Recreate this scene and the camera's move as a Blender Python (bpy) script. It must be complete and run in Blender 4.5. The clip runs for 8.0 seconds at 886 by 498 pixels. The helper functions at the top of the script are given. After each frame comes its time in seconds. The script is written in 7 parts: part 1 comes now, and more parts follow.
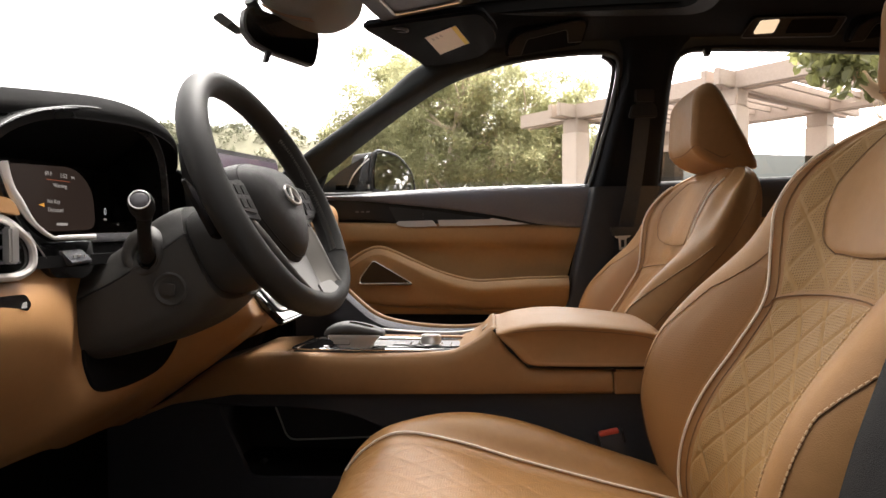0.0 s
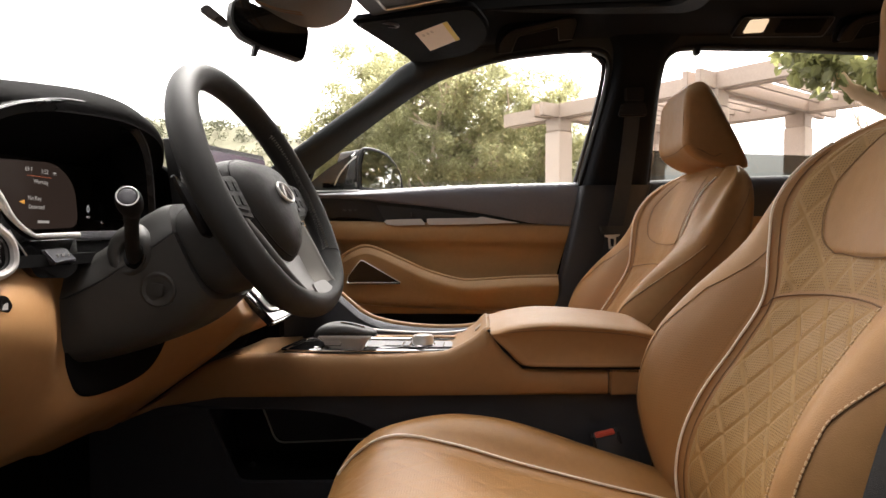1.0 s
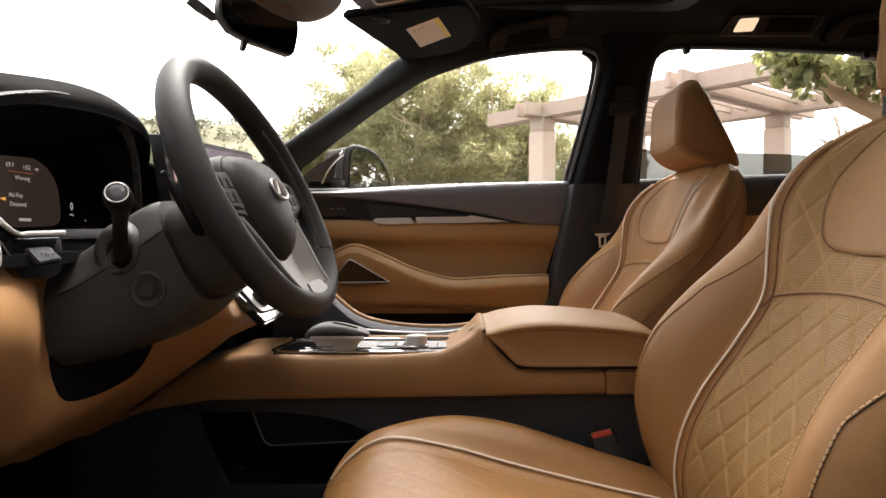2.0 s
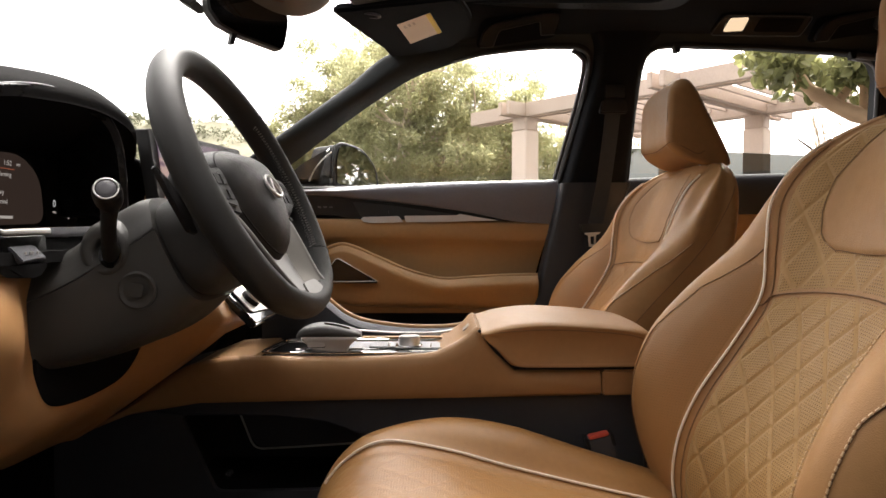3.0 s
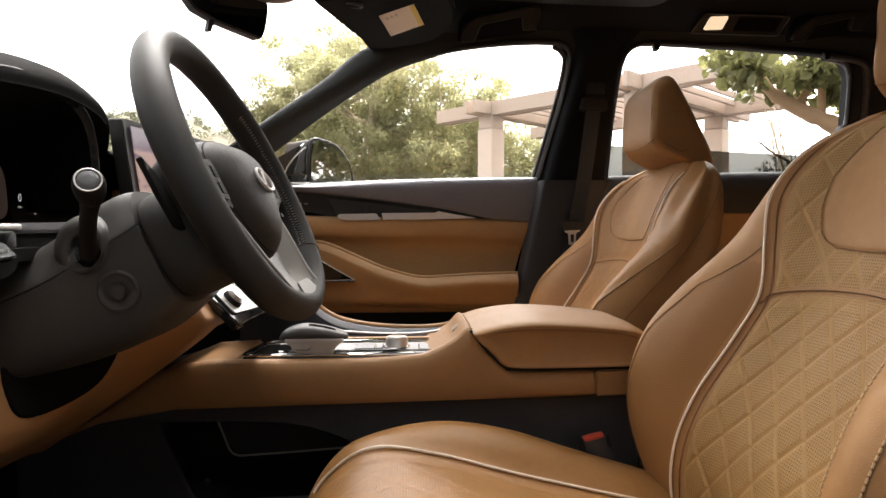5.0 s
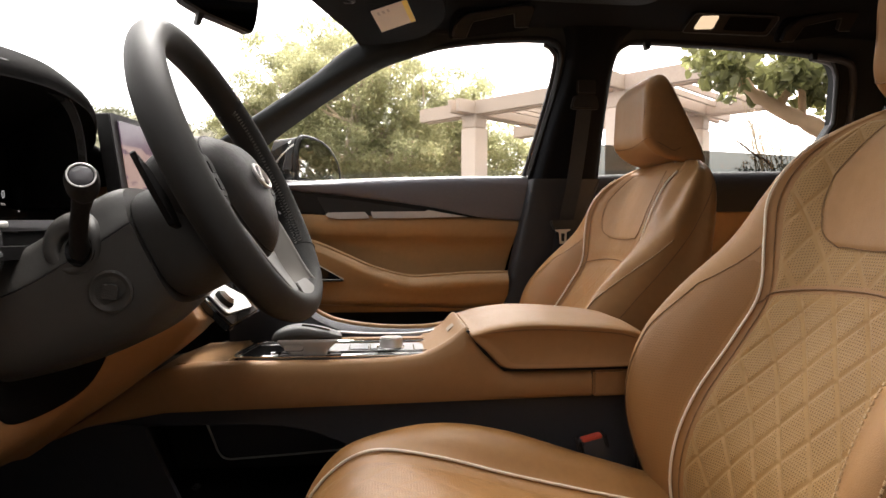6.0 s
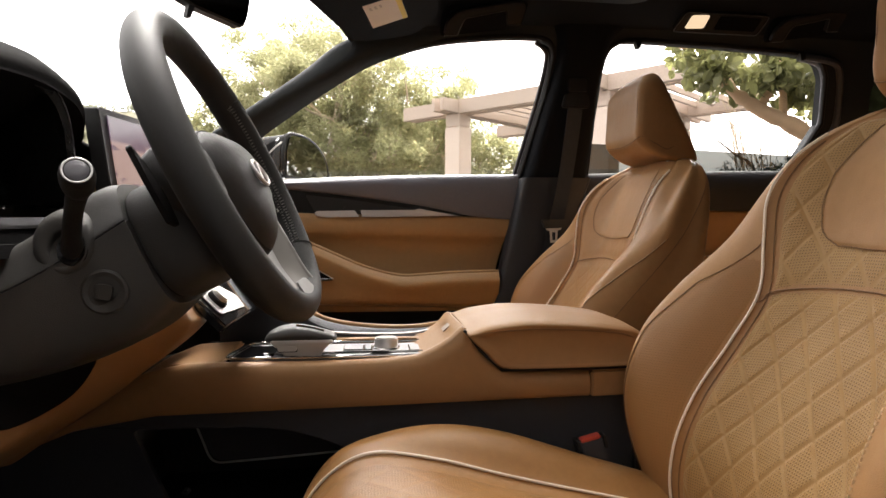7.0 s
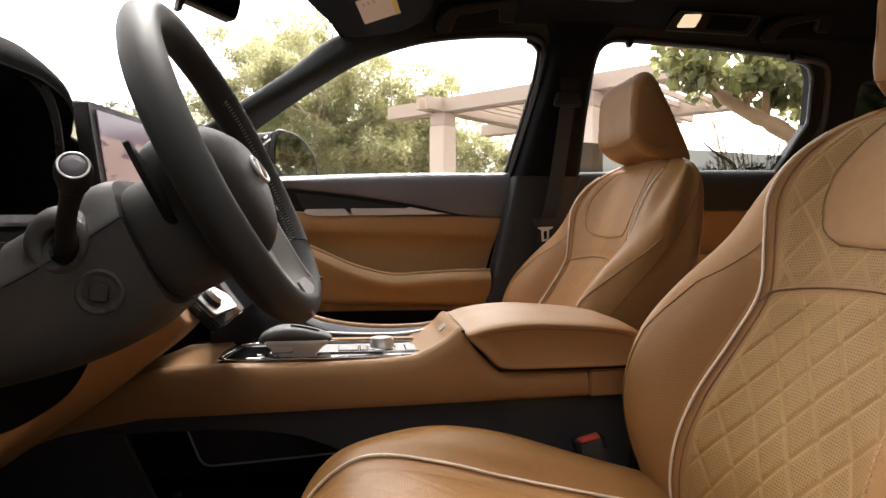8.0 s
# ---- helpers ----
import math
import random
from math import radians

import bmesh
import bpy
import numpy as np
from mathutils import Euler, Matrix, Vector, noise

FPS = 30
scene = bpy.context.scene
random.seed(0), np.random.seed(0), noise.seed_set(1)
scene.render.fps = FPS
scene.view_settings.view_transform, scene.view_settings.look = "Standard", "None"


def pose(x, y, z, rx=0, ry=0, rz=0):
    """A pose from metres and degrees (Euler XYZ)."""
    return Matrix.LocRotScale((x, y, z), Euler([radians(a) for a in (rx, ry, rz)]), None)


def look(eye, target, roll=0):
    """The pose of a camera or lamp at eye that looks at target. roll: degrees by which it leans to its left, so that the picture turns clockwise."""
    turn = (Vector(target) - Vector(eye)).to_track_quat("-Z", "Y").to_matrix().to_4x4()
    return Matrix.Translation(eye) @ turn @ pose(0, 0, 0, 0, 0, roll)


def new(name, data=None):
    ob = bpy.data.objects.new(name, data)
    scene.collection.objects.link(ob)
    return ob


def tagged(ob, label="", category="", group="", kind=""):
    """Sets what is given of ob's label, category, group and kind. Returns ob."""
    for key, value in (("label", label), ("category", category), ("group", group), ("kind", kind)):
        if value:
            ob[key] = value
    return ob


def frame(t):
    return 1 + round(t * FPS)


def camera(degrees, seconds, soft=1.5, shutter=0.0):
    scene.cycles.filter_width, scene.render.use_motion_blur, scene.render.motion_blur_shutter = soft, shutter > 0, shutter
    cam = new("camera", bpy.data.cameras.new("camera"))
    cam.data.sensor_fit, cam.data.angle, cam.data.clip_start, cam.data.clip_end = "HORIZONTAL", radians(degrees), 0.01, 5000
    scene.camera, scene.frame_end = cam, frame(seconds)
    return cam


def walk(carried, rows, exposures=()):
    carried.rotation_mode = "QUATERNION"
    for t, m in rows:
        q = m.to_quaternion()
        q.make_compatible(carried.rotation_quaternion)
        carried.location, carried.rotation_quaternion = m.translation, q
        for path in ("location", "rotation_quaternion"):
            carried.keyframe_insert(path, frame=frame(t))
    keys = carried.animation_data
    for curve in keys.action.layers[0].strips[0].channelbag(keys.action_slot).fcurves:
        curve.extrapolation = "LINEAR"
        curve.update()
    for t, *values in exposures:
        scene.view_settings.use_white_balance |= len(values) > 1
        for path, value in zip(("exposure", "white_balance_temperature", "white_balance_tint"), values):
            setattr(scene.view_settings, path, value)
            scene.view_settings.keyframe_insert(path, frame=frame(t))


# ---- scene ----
cam = camera(69.48, 8.0)
PATH = [
    (0, look((0.1029, -1.1770, 0.6814), (0.0241, -0.1804, 0.6582), -0.22)),
    (0.5, look((0.0925, -1.1677, 0.6808), (0.0275, -0.1701, 0.6568), -0.21)),
    (1, look((0.0830, -1.1593, 0.6813), (0.0317, -0.1609, 0.6561), -0.14)),
    (1.5, look((0.0733, -1.1506, 0.6805), (0.0352, -0.1517, 0.6548), -0.16)),
    (3, look((0.0430, -1.1245, 0.6795), (0.0463, -0.1249, 0.6515), -0.07)),
    (3.5, look((0.0329, -1.1156, 0.6789), (0.0504, -0.1162, 0.6505), -0.04)),
    (4, look((0.0225, -1.1067, 0.6785), (0.0540, -0.1076, 0.6493), -0.01)),
    (4.5, look((0.0120, -1.0981, 0.6782), (0.0577, -0.0996, 0.6481), 0.00)),
    (6, look((-0.0186, -1.0721, 0.6770), (0.0686, -0.0765, 0.6449), 0.08)),
    (6.5, look((-0.0291, -1.0635, 0.6769), (0.0720, -0.0692, 0.6436), 0.15)),
    (7, look((-0.0389, -1.0559, 0.6761), (0.0753, -0.0630, 0.6426), 0.14)),
    (7.5, look((-0.0484, -1.0480, 0.6761), (0.0786, -0.0567, 0.6418), 0.20)),
    (8, look((-0.0581, -1.0395, 0.6757), (0.0816, -0.0500, 0.6403), 0.22)),
]
walk(cam, PATH)

from mathutils.geometry import tessellate_polygon

# ---- light ----
SUN_ELEVATION, SUN_TURN = radians(60), radians(20)
world = bpy.data.worlds.new("sky")
scene.world = world
world.use_nodes = True
wn = world.node_tree.nodes
sky = wn.new("ShaderNodeTexSky")
sky.sky_type, sky.sun_disc = "NISHITA", False
sky.sun_elevation, sky.sun_rotation = SUN_ELEVATION, SUN_TURN
sky.air_density, sky.dust_density, sky.ozone_density = 1.0, 6.0, 1.0
pale = wn.new("ShaderNodeHueSaturation")  # a veil of thin cloud takes most of the blue
pale.inputs["Saturation"].default_value = 0.04
world.node_tree.links.new(sky.outputs[0], pale.inputs["Color"])
warm = wn.new("ShaderNodeMixRGB")
warm.blend_type = "MULTIPLY"
warm.inputs[0].default_value, warm.inputs[2].default_value = 1.0, (1.0, 0.937, 0.915, 1)
world.node_tree.links.new(pale.outputs[0], warm.inputs[1])
world.node_tree.links.new(warm.outputs[0], wn["Background"].inputs["Color"])
wn["Background"].inputs["Strength"].default_value = 0.15
sun = new("sun", bpy.data.lights.new("sun", "SUN"))
sun.data.energy, sun.data.angle, sun.data.color = 0.9, radians(30), (1.0, 0.95, 0.88)
sun.matrix_world = look((math.sin(SUN_TURN) * 9, math.cos(SUN_TURN) * 9, 9 * math.tan(SUN_ELEVATION)), (0, 0, 0))
scene.view_settings.exposure = 3.1


# ---- materials ----
def material(name, color, rough=0.5, metal=0.0, vary=0.12, scale=8.0, bump=0.0, bump_scale=400.0, coat=0.0,
             spec=0.5, island=0.0, tint=None, second=0.0, through_light=0.0, crease=0.0):
    """A surface with mottling at two scales, uneven gloss and a fine relief."""
    m = bpy.data.materials.new(name)
    m.use_nodes = True
    n, l = m.node_tree.nodes, m.node_tree.links
    b = n["Principled BSDF"]
    b.inputs["Roughness"].default_value, b.inputs["Metallic"].default_value = rough, metal
    b.inputs["Coat Weight"].default_value, b.inputs["Specular IOR Level"].default_value = coat, spec
    co = n.new("ShaderNodeTexCoord")
    big = n.new("ShaderNodeTexNoise")
    big.inputs["Scale"].default_value, big.inputs["Detail"].default_value = scale, 5.0
    l.new(co.outputs["Object"], big.inputs["Vector"])
    ramp = n.new("ShaderNodeMixRGB")
    ramp.inputs[1].default_value = (*[c * (1 - vary) for c in color], 1)
    ramp.inputs[2].default_value = (*[min(1, c * (1 + vary)) for c in (tint or color)], 1)
    l.new(big.outputs["Fac"], ramp.inputs[0])
    out = ramp.outputs[0]
    if second:
        small = n.new("ShaderNodeTexNoise")
        small.inputs["Scale"].default_value, small.inputs["Detail"].default_value = scale * 14, 3.0
        l.new(co.outputs["Object"], small.inputs["Vector"])
        mul = n.new("ShaderNodeMixRGB")
        mul.blend_type = "OVERLAY"
        mul.inputs[0].default_value = second
        l.new(out, mul.inputs[1])
        l.new(small.outputs["Fac"], mul.inputs[2])
        out = mul.outputs[0]
    if island:
        geo = n.new("ShaderNodeNewGeometry")
        hsv = n.new("ShaderNodeHueSaturation")
        mr = n.new("ShaderNodeMapRange")
        mr.inputs["To Min"].default_value, mr.inputs["To Max"].default_value = 1 - island, 1 + island
        l.new(geo.outputs["Random Per Island"], mr.inputs["Value"])
        l.new(mr.outputs[0], hsv.inputs["Value"])
        l.new(out, hsv.inputs["Color"])
        out = hsv.outputs[0]
    l.new(out, b.inputs["Base Color"])
    rr = n.new("ShaderNodeMapRange")
    rr.inputs["To Min"].default_value, rr.inputs["To Max"].default_value = max(0.02, rough * 0.85), min(1, rough * 1.15)
    l.new(big.outputs["Fac"], rr.inputs["Value"])
    l.new(rr.outputs[0], b.inputs["Roughness"])
    if bump:
        v = n.new("ShaderNodeTexVoronoi")
        v.inputs["Scale"].default_value = bump_scale
        l.new(co.outputs["Object"], v.inputs["Vector"])
        bp = n.new("ShaderNodeBump")
        bp.inputs["Strength"].default_value, bp.inputs["Distance"].default_value = bump, 0.0006
        l.new(v.outputs["Distance"], bp.inputs["Height"])
        l.new(bp.outputs[0], b.inputs["Normal"])
        if crease:  # soft wrinkles that run along the padding
            mp, wr, soft = n.new("ShaderNodeMapping"), n.new("ShaderNodeTexNoise"), n.new("ShaderNodeBump")
            mp.inputs["Scale"].default_value = (0.6, 1.0, 0.45)
            wr.inputs["Scale"].default_value, wr.inputs["Detail"].default_value = 38.0, 4.0
            soft.inputs["Strength"].default_value, soft.inputs["Distance"].default_value = crease, 0.004
            l.new(co.outputs["Object"], mp.inputs["Vector"])
            l.new(mp.outputs[0], wr.inputs["Vector"])
            l.new(wr.outputs["Fac"], soft.inputs["Height"])
            l.new(soft.outputs[0], bp.inputs["Normal"])
    if through_light:  # leaves let light through
        tr, mix = n.new("ShaderNodeBsdfTranslucent"), n.new("ShaderNodeMixShader")
        l.new(out, tr.inputs[0])
        mix.inputs[0].default_value = through_light
        l.new(b.outputs[0], mix.inputs[1])
        l.new(tr.outputs[0], mix.inputs[2])
        l.new(mix.outputs[0], n["Material Output"].inputs[0])
    return m


def perforate(m, pitch, size, depth=0.6, dark=0.5, diamonds=None):
    """Rows of fine holes laid along the metre-true UV map of a leather panel."""
    n, l = m.node_tree.nodes, m.node_tree.links
    b = n["Principled BSDF"]
    uv = n.new("ShaderNodeUVMap")
    sc = n.new("ShaderNodeVectorMath")
    sc.operation = "SCALE"
    sc.inputs["Scale"].default_value = 1 / pitch
    l.new(uv.outputs[0], sc.inputs[0])
    v = n.new("ShaderNodeTexVoronoi")
    v.inputs["Randomness"].default_value, v.inputs["Scale"].default_value = 0.0, 1.0
    l.new(sc.outputs[0], v.inputs["Vector"])
    mr = n.new("ShaderNodeMapRange")
    mr.inputs["From Min"].default_value, mr.inputs["From Max"].default_value = size * 0.6, size
    l.new(v.outputs["Distance"], mr.inputs["Value"])
    holes = mr.outputs[0]
    if diamonds:  # a plain band runs along the sewn lines
        sep = n.new("ShaderNodeSeparateXYZ")
        l.new(uv.outputs[0], sep.inputs[0])

        def calc(op, p, q):
            node = n.new("ShaderNodeMath")
            node.operation = op
            for sock, val in zip(node.inputs, (p, q)):
                if isinstance(val, (int, float)):
                    sock.default_value = val
                else:
                    l.new(val, sock)
            return node.outputs[0]

        a, c = calc("DIVIDE", sep.outputs[0], diamonds[0]), calc("DIVIDE", sep.outputs[1], diamonds[1])
        d = calc("MINIMUM", calc("PINGPONG", calc("ADD", a, c), 0.5), calc("PINGPONG", calc("SUBTRACT", a, c), 0.5))
        holes = calc("MAXIMUM", holes, calc("LESS_THAN", d, 0.085))
    old = b.inputs["Base Color"].links[0].from_socket
    mix = n.new("ShaderNodeMixRGB")
    mix.blend_type = "MULTIPLY"
    mix.inputs[0].default_value = 1.0
    hole = n.new("ShaderNodeMapRange")
    hole.inputs["To Min"].default_value = 1 - dark
    l.new(holes, hole.inputs["Value"])
    l.new(old, mix.inputs[1])
    l.new(hole.outputs[0], mix.inputs[2])
    l.new(mix.outputs[0], b.inputs["Base Color"])
    bp = n.new("ShaderNodeBump")
    bp.inputs["Strength"].default_value, bp.inputs["Distance"].default_value = depth, 0.0008
    l.new(holes, bp.inputs["Height"])
    if b.inputs["Normal"].links:
        l.new(b.inputs["Normal"].links[0].from_socket, bp.inputs["Normal"])
    l.new(bp.outputs[0], b.inputs["Normal"])
    return m


def glow(name, color, strength):
    m = bpy.data.materials.new(name)
    m.use_nodes = True
    b = m.node_tree.nodes["Principled BSDF"]
    b.inputs["Base Color"].default_value = (*[c * 0.2 for c in color], 1)
    b.inputs["Emission Color"].default_value, b.inputs["Emission Strength"].default_value = (*color, 1), strength
    b.inputs["Roughness"].default_value, b.inputs["Specular IOR Level"].default_value = 0.3, 0.08
    return m


def clear_pane(name, color, gloss=0.05):
    m = bpy.data.materials.new(name)
    m.use_nodes = True
    n, l = m.node_tree.nodes, m.node_tree.links
    n.remove(n["Principled BSDF"])
    t, g, mix = n.new("ShaderNodeBsdfTransparent"), n.new("ShaderNodeBsdfGlossy"), n.new("ShaderNodeMixShader")
    t.inputs[0].default_value = (*color, 1)
    g.inputs["Roughness"].default_value = 0.02
    mix.inputs[0].default_value = gloss
    l.new(t.outputs[0], mix.inputs[1])
    l.new(g.outputs[0], mix.inputs[2])
    l.new(mix.outputs[0], n["Material Output"].inputs[0])
    return m


TAN = (0.325, 0.164, 0.060)
TAN_QUILT = (0.328, 0.179, 0.060)
# Redder copy of the seat leather: warm reflected light put into the colour.
TAN_WARM_LIT = (0.282, 0.134, 0.040)
DIAMOND = (0.053, 0.073)
leather = material("tan leather", TAN, 0.50, vary=0.10, scale=5, bump=0.35, bump_scale=900, second=0.10, tint=(0.33, 0.180, 0.072), spec=0.34, crease=0.22)
leather_warm_lit = material("warm lit tan leather", TAN_WARM_LIT, 0.44, vary=0.12, scale=7, bump=0.35, bump_scale=900, second=0.12, tint=(0.295, 0.148, 0.048), spec=0.42, crease=0.25)
leather_quilt = perforate(material("quilted leather", TAN_QUILT, 0.52, spec=0.32, vary=0.10, scale=6, bump=0.2, bump_scale=900, tint=(0.36, 0.222, 0.088)), 0.0038, 0.33, 0.55, 0.36, DIAMOND)
leather_cushion = perforate(material("faintly quilted leather", TAN, 0.50, spec=0.32, vary=0.10, scale=6, bump=0.3, bump_scale=900, tint=(0.33, 0.180, 0.072), crease=0.25), 0.0036, 0.32, 0.25, 0.16, DIAMOND)
leather_perf = perforate(material("perforated leather", TAN_WARM_LIT, 0.46, spec=0.40, vary=0.10, scale=5, bump=0.2, bump_scale=900, tint=(0.295, 0.150, 0.054), crease=0.2), 0.0042, 0.26, 0.25, 0.16)
cushion_panel = perforate(material("quilted warm lit tan leather", TAN_WARM_LIT, 0.42, spec=0.45, vary=0.12, scale=7, bump=0.3, bump_scale=900, tint=(0.295, 0.148, 0.048), crease=0.3), 0.0036, 0.32, 0.25, 0.16, DIAMOND)
leather_console = material("tan console leather", (0.302, 0.163, 0.068), 0.48, spec=0.32, vary=0.08, scale=6, bump=0.3, bump_scale=1100, second=0.08)
# Console leather copied less orange, to offset light bounced onto the doors.
leather_door = material("tan door leather, bounce offset", (0.285, 0.170, 0.075), 0.48, spec=0.32, vary=0.08, scale=6, bump=0.3, bump_scale=1100, second=0.08)
seam_tan = material("seam thread", (0.17, 0.086, 0.034), 0.7, vary=0.2, scale=300)
stitch_thread = material("stitch thread", (0.48, 0.32, 0.17), 0.7, vary=0.2, scale=300)
piping_mat = material("ivory piping", (0.80, 0.70, 0.56), 0.45, vary=0.08, scale=120)
satin_black = material("satin black plastic", (0.008, 0.0075, 0.0075), 0.26, vary=0.12, scale=12, spec=0.25)
dash_pad = material("black dash padding", (0.007, 0.0067, 0.0067), 0.85, vary=0.15, scale=10, bump=0.5, bump_scale=1200, spec=0.03)
black_soft = material("black grained plastic", (0.014, 0.0135, 0.0132), 0.55, vary=0.15, scale=10, bump=0.5, bump_scale=1200, second=0.1, spec=0.22)
dark_trim = material("charcoal soft trim", (0.054, 0.0525, 0.059), 0.36, vary=0.12, scale=9, bump=0.5, bump_scale=1300, second=0.1, spec=0.42)
pillar_mat = material("woven black pillar cloth", (0.024, 0.0270, 0.0280), 0.75, vary=0.2, scale=30, bump=0.4, bump_scale=1500, spec=0.2)
headliner_mat = material("black woven headliner", (0.0078, 0.0086, 0.0102), 0.9, vary=0.25, scale=40, bump=0.4, bump_scale=1500, spec=0.08)
grey_shroud = material("grey column plastic", (0.044, 0.0420, 0.0385), 0.48, vary=0.10, scale=12, bump=0.5, bump_scale=1200, second=0.1, spec=0.36)
lower_shroud_mat = material("dark column plastic", (0.030, 0.0285, 0.0265), 0.52, vary=0.12, scale=12, bump=0.5, bump_scale=1200, second=0.1, spec=0.3)
wheel_leather = material("dark wheel leather", (0.020, 0.0194, 0.0180), 0.58, vary=0.12, scale=10, bump=0.35, bump_scale=1400, second=0.1, spec=0.30)
hub_mat = material("airbag cover", (0.018, 0.0172, 0.0165), 0.45, vary=0.10, scale=12, bump=0.5, bump_scale=1400, spec=0.34)
grip_mat = material("grey selector leather", (0.055, 0.053, 0.051), 0.46, vary=0.10, scale=14, bump=0.4, bump_scale=1400, spec=0.40)
stitch_grey = material("grey wheel stitching", (0.22, 0.21, 0.20), 0.7, vary=0.2, scale=200)
light_silver = material("light satin silver", (0.52, 0.50, 0.48), 0.32, 0.35, vary=0.06, scale=40)
chrome = material("bright chrome", (0.80, 0.79, 0.78), 0.10, 1.0, vary=0.03, scale=30)
satin = material("satin silver", (0.55, 0.53, 0.51), 0.30, 0.75, vary=0.06, scale=40)
blade_mat = material("brushed door silver", (0.50, 0.485, 0.47), 0.34, 0.45, vary=0.06, scale=40)
spoke_mat = material("satin grey spoke", (0.125, 0.117, 0.110), 0.46, 0.8, vary=0.06, scale=40)
tray_silver = material("brushed tray", (0.20, 0.196, 0.196), 0.46, 0.8, vary=0.06, scale=60)
gloss_black = material("piano black", (0.006, 0.006, 0.006), 0.06, vary=0.1, scale=30, coat=0.6)
carpet = material("black carpet", (0.005, 0.0048, 0.0046), 0.95, vary=0.35, scale=160, bump=0.8, bump_scale=700, spec=0.1)
webbing = material("black webbing", (0.034, 0.038, 0.046), 0.7, vary=0.12, scale=60, bump=0.6, bump_scale=1800, spec=0.02)
red_mat = material("red button", (0.40, 0.055, 0.035), 0.45, vary=0.05, scale=60)
cream_sticker = material("cream sticker", (0.72, 0.64, 0.52), 0.6, vary=0.05, scale=60)
yellow_mat = material("yellow strip", (0.75, 0.60, 0.12), 0.6, vary=0.05, scale=60)
print_mat = material("faint print", (0.50, 0.43, 0.34), 0.6, vary=0.1, scale=200)
overhead_mat = material("taupe overhead leather", (0.13, 0.115, 0.095), 0.55, vary=0.10, scale=8, bump=0.4, bump_scale=1200)
release_mat = material("pale taupe button", (0.30, 0.245, 0.20), 0.40, vary=0.06, scale=40)
mirror_mat = material("mirror glass", (0.85, 0.86, 0.86), 0.02, 1.0, vary=0.0, scale=2)
dim_mirror_mat = material("dimming mirror glass", (0.16, 0.16, 0.17), 0.04, 1.0, vary=0.05, scale=4)
screen_mat = material("display glass", (0.008, 0.007, 0.0065), 0.45, vary=0.1, scale=20, spec=0.1)
brow_mat = material("glossy black brow", (0.005, 0.005, 0.005), 0.28, vary=0.1, scale=30, spec=0.07)
clear = clear_pane("clear glass", (0.97, 0.98, 0.97), 0.03)
roof_glass = clear_pane("tinted roof glass", (0.40, 0.40, 0.39), 0.05)
tinted = clear_pane("privacy glass", (0.30, 0.31, 0.30), 0.06)
stucco = material("sand stucco", (0.53, 0.44, 0.37), 0.9, vary=0.08, scale=3, bump=0.8, bump_scale=60, second=0.12)
beam_mat = material("painted taupe beam", (0.41, 0.33, 0.27), 0.75, vary=0.10, scale=2, bump=0.4, bump_scale=40, second=0.12)
bark_tan = material("pale tan bark", (0.43, 0.29, 0.17), 0.9, vary=0.3, scale=6, bump=0.8, bump_scale=30)
bark = material("grey brown bark", (0.44, 0.36, 0.26), 0.9, vary=0.3, scale=6, bump=0.8, bump_scale=30)
bark_dark = material("dark bark", (0.10, 0.08, 0.06), 0.9, vary=0.3, scale=6, bump=0.8, bump_scale=30)
leaf_dark = material("dark shrub leaves", (0.045, 0.048, 0.028), 0.8, vary=0.3, scale=1.0, island=0.3, through_light=0.3)
# Far scrub leaves are paled: distance haze put into the colour.
leaf_far = material("far scrub leaves paled for haze", (0.13, 0.132, 0.085), 0.8, vary=0.3, scale=0.1, island=0.3, through_light=0.4)
leaf_olive = material("olive leaves", (0.275, 0.278, 0.140), 0.7, vary=0.22, scale=0.6, island=0.20, tint=(0.37, 0.360, 0.205), through_light=0.6)
leaf_big = material("broad green leaves", (0.095, 0.108, 0.040), 0.5, vary=0.3, scale=1.2, island=0.35, tint=(0.20, 0.20, 0.080), through_light=0.5)
# The hill's colour is paled for haze as well.
hill_mat = material("dry hill scrub paled for haze", (0.125, 0.118, 0.082), 0.95, vary=0.35, scale=0.05, second=0.25, spec=0.1)
# Kept dark so the added wall bounces little light.
dark_wall = material("dark light-blocking wall", (0.032, 0.030, 0.028), 0.9, vary=0.25, scale=1.5, bump=0.6, bump_scale=40, second=0.2)
# The ground lies out of view, kept dark to limit bounced light.
ground_mat = material("dark unseen ground", (0.050, 0.047, 0.045), 0.9, vary=0.15, scale=0.7, second=0.2)
console_side = material("charcoal console plastic", (0.040, 0.0410, 0.0470), 0.5, vary=0.12, scale=10, bump=0.5, bump_scale=1200, second=0.1, spec=0.3)
lower_pillar_mat = material("black pillar plastic", (0.020, 0.0205, 0.0235), 0.5, vary=0.12, scale=10, bump=0.5, bump_scale=1200, second=0.1, spec=0.3)
belt_mat = material("charcoal padded vinyl", (0.108, 0.110, 0.128), 0.44, vary=0.10, scale=9, bump=0.5, bump_scale=1300, second=0.1, spec=0.40)
paint = material("dark car paint", (0.008, 0.007, 0.007), 0.25, vary=0.1, scale=10, coat=0.25)


# ---- shaping helpers ----
def finish(bm, name, mat, smooth=True, sharp=40):
    bmesh.ops.recalc_face_normals(bm, faces=bm.faces[:])
    me = bpy.data.meshes.new(name)
    bm.to_mesh(me)
    bm.free()
    me.materials.append(mat)
    if smooth:
        me.shade_smooth()
        me.set_sharp_from_angle(angle=radians(sharp))
    return me


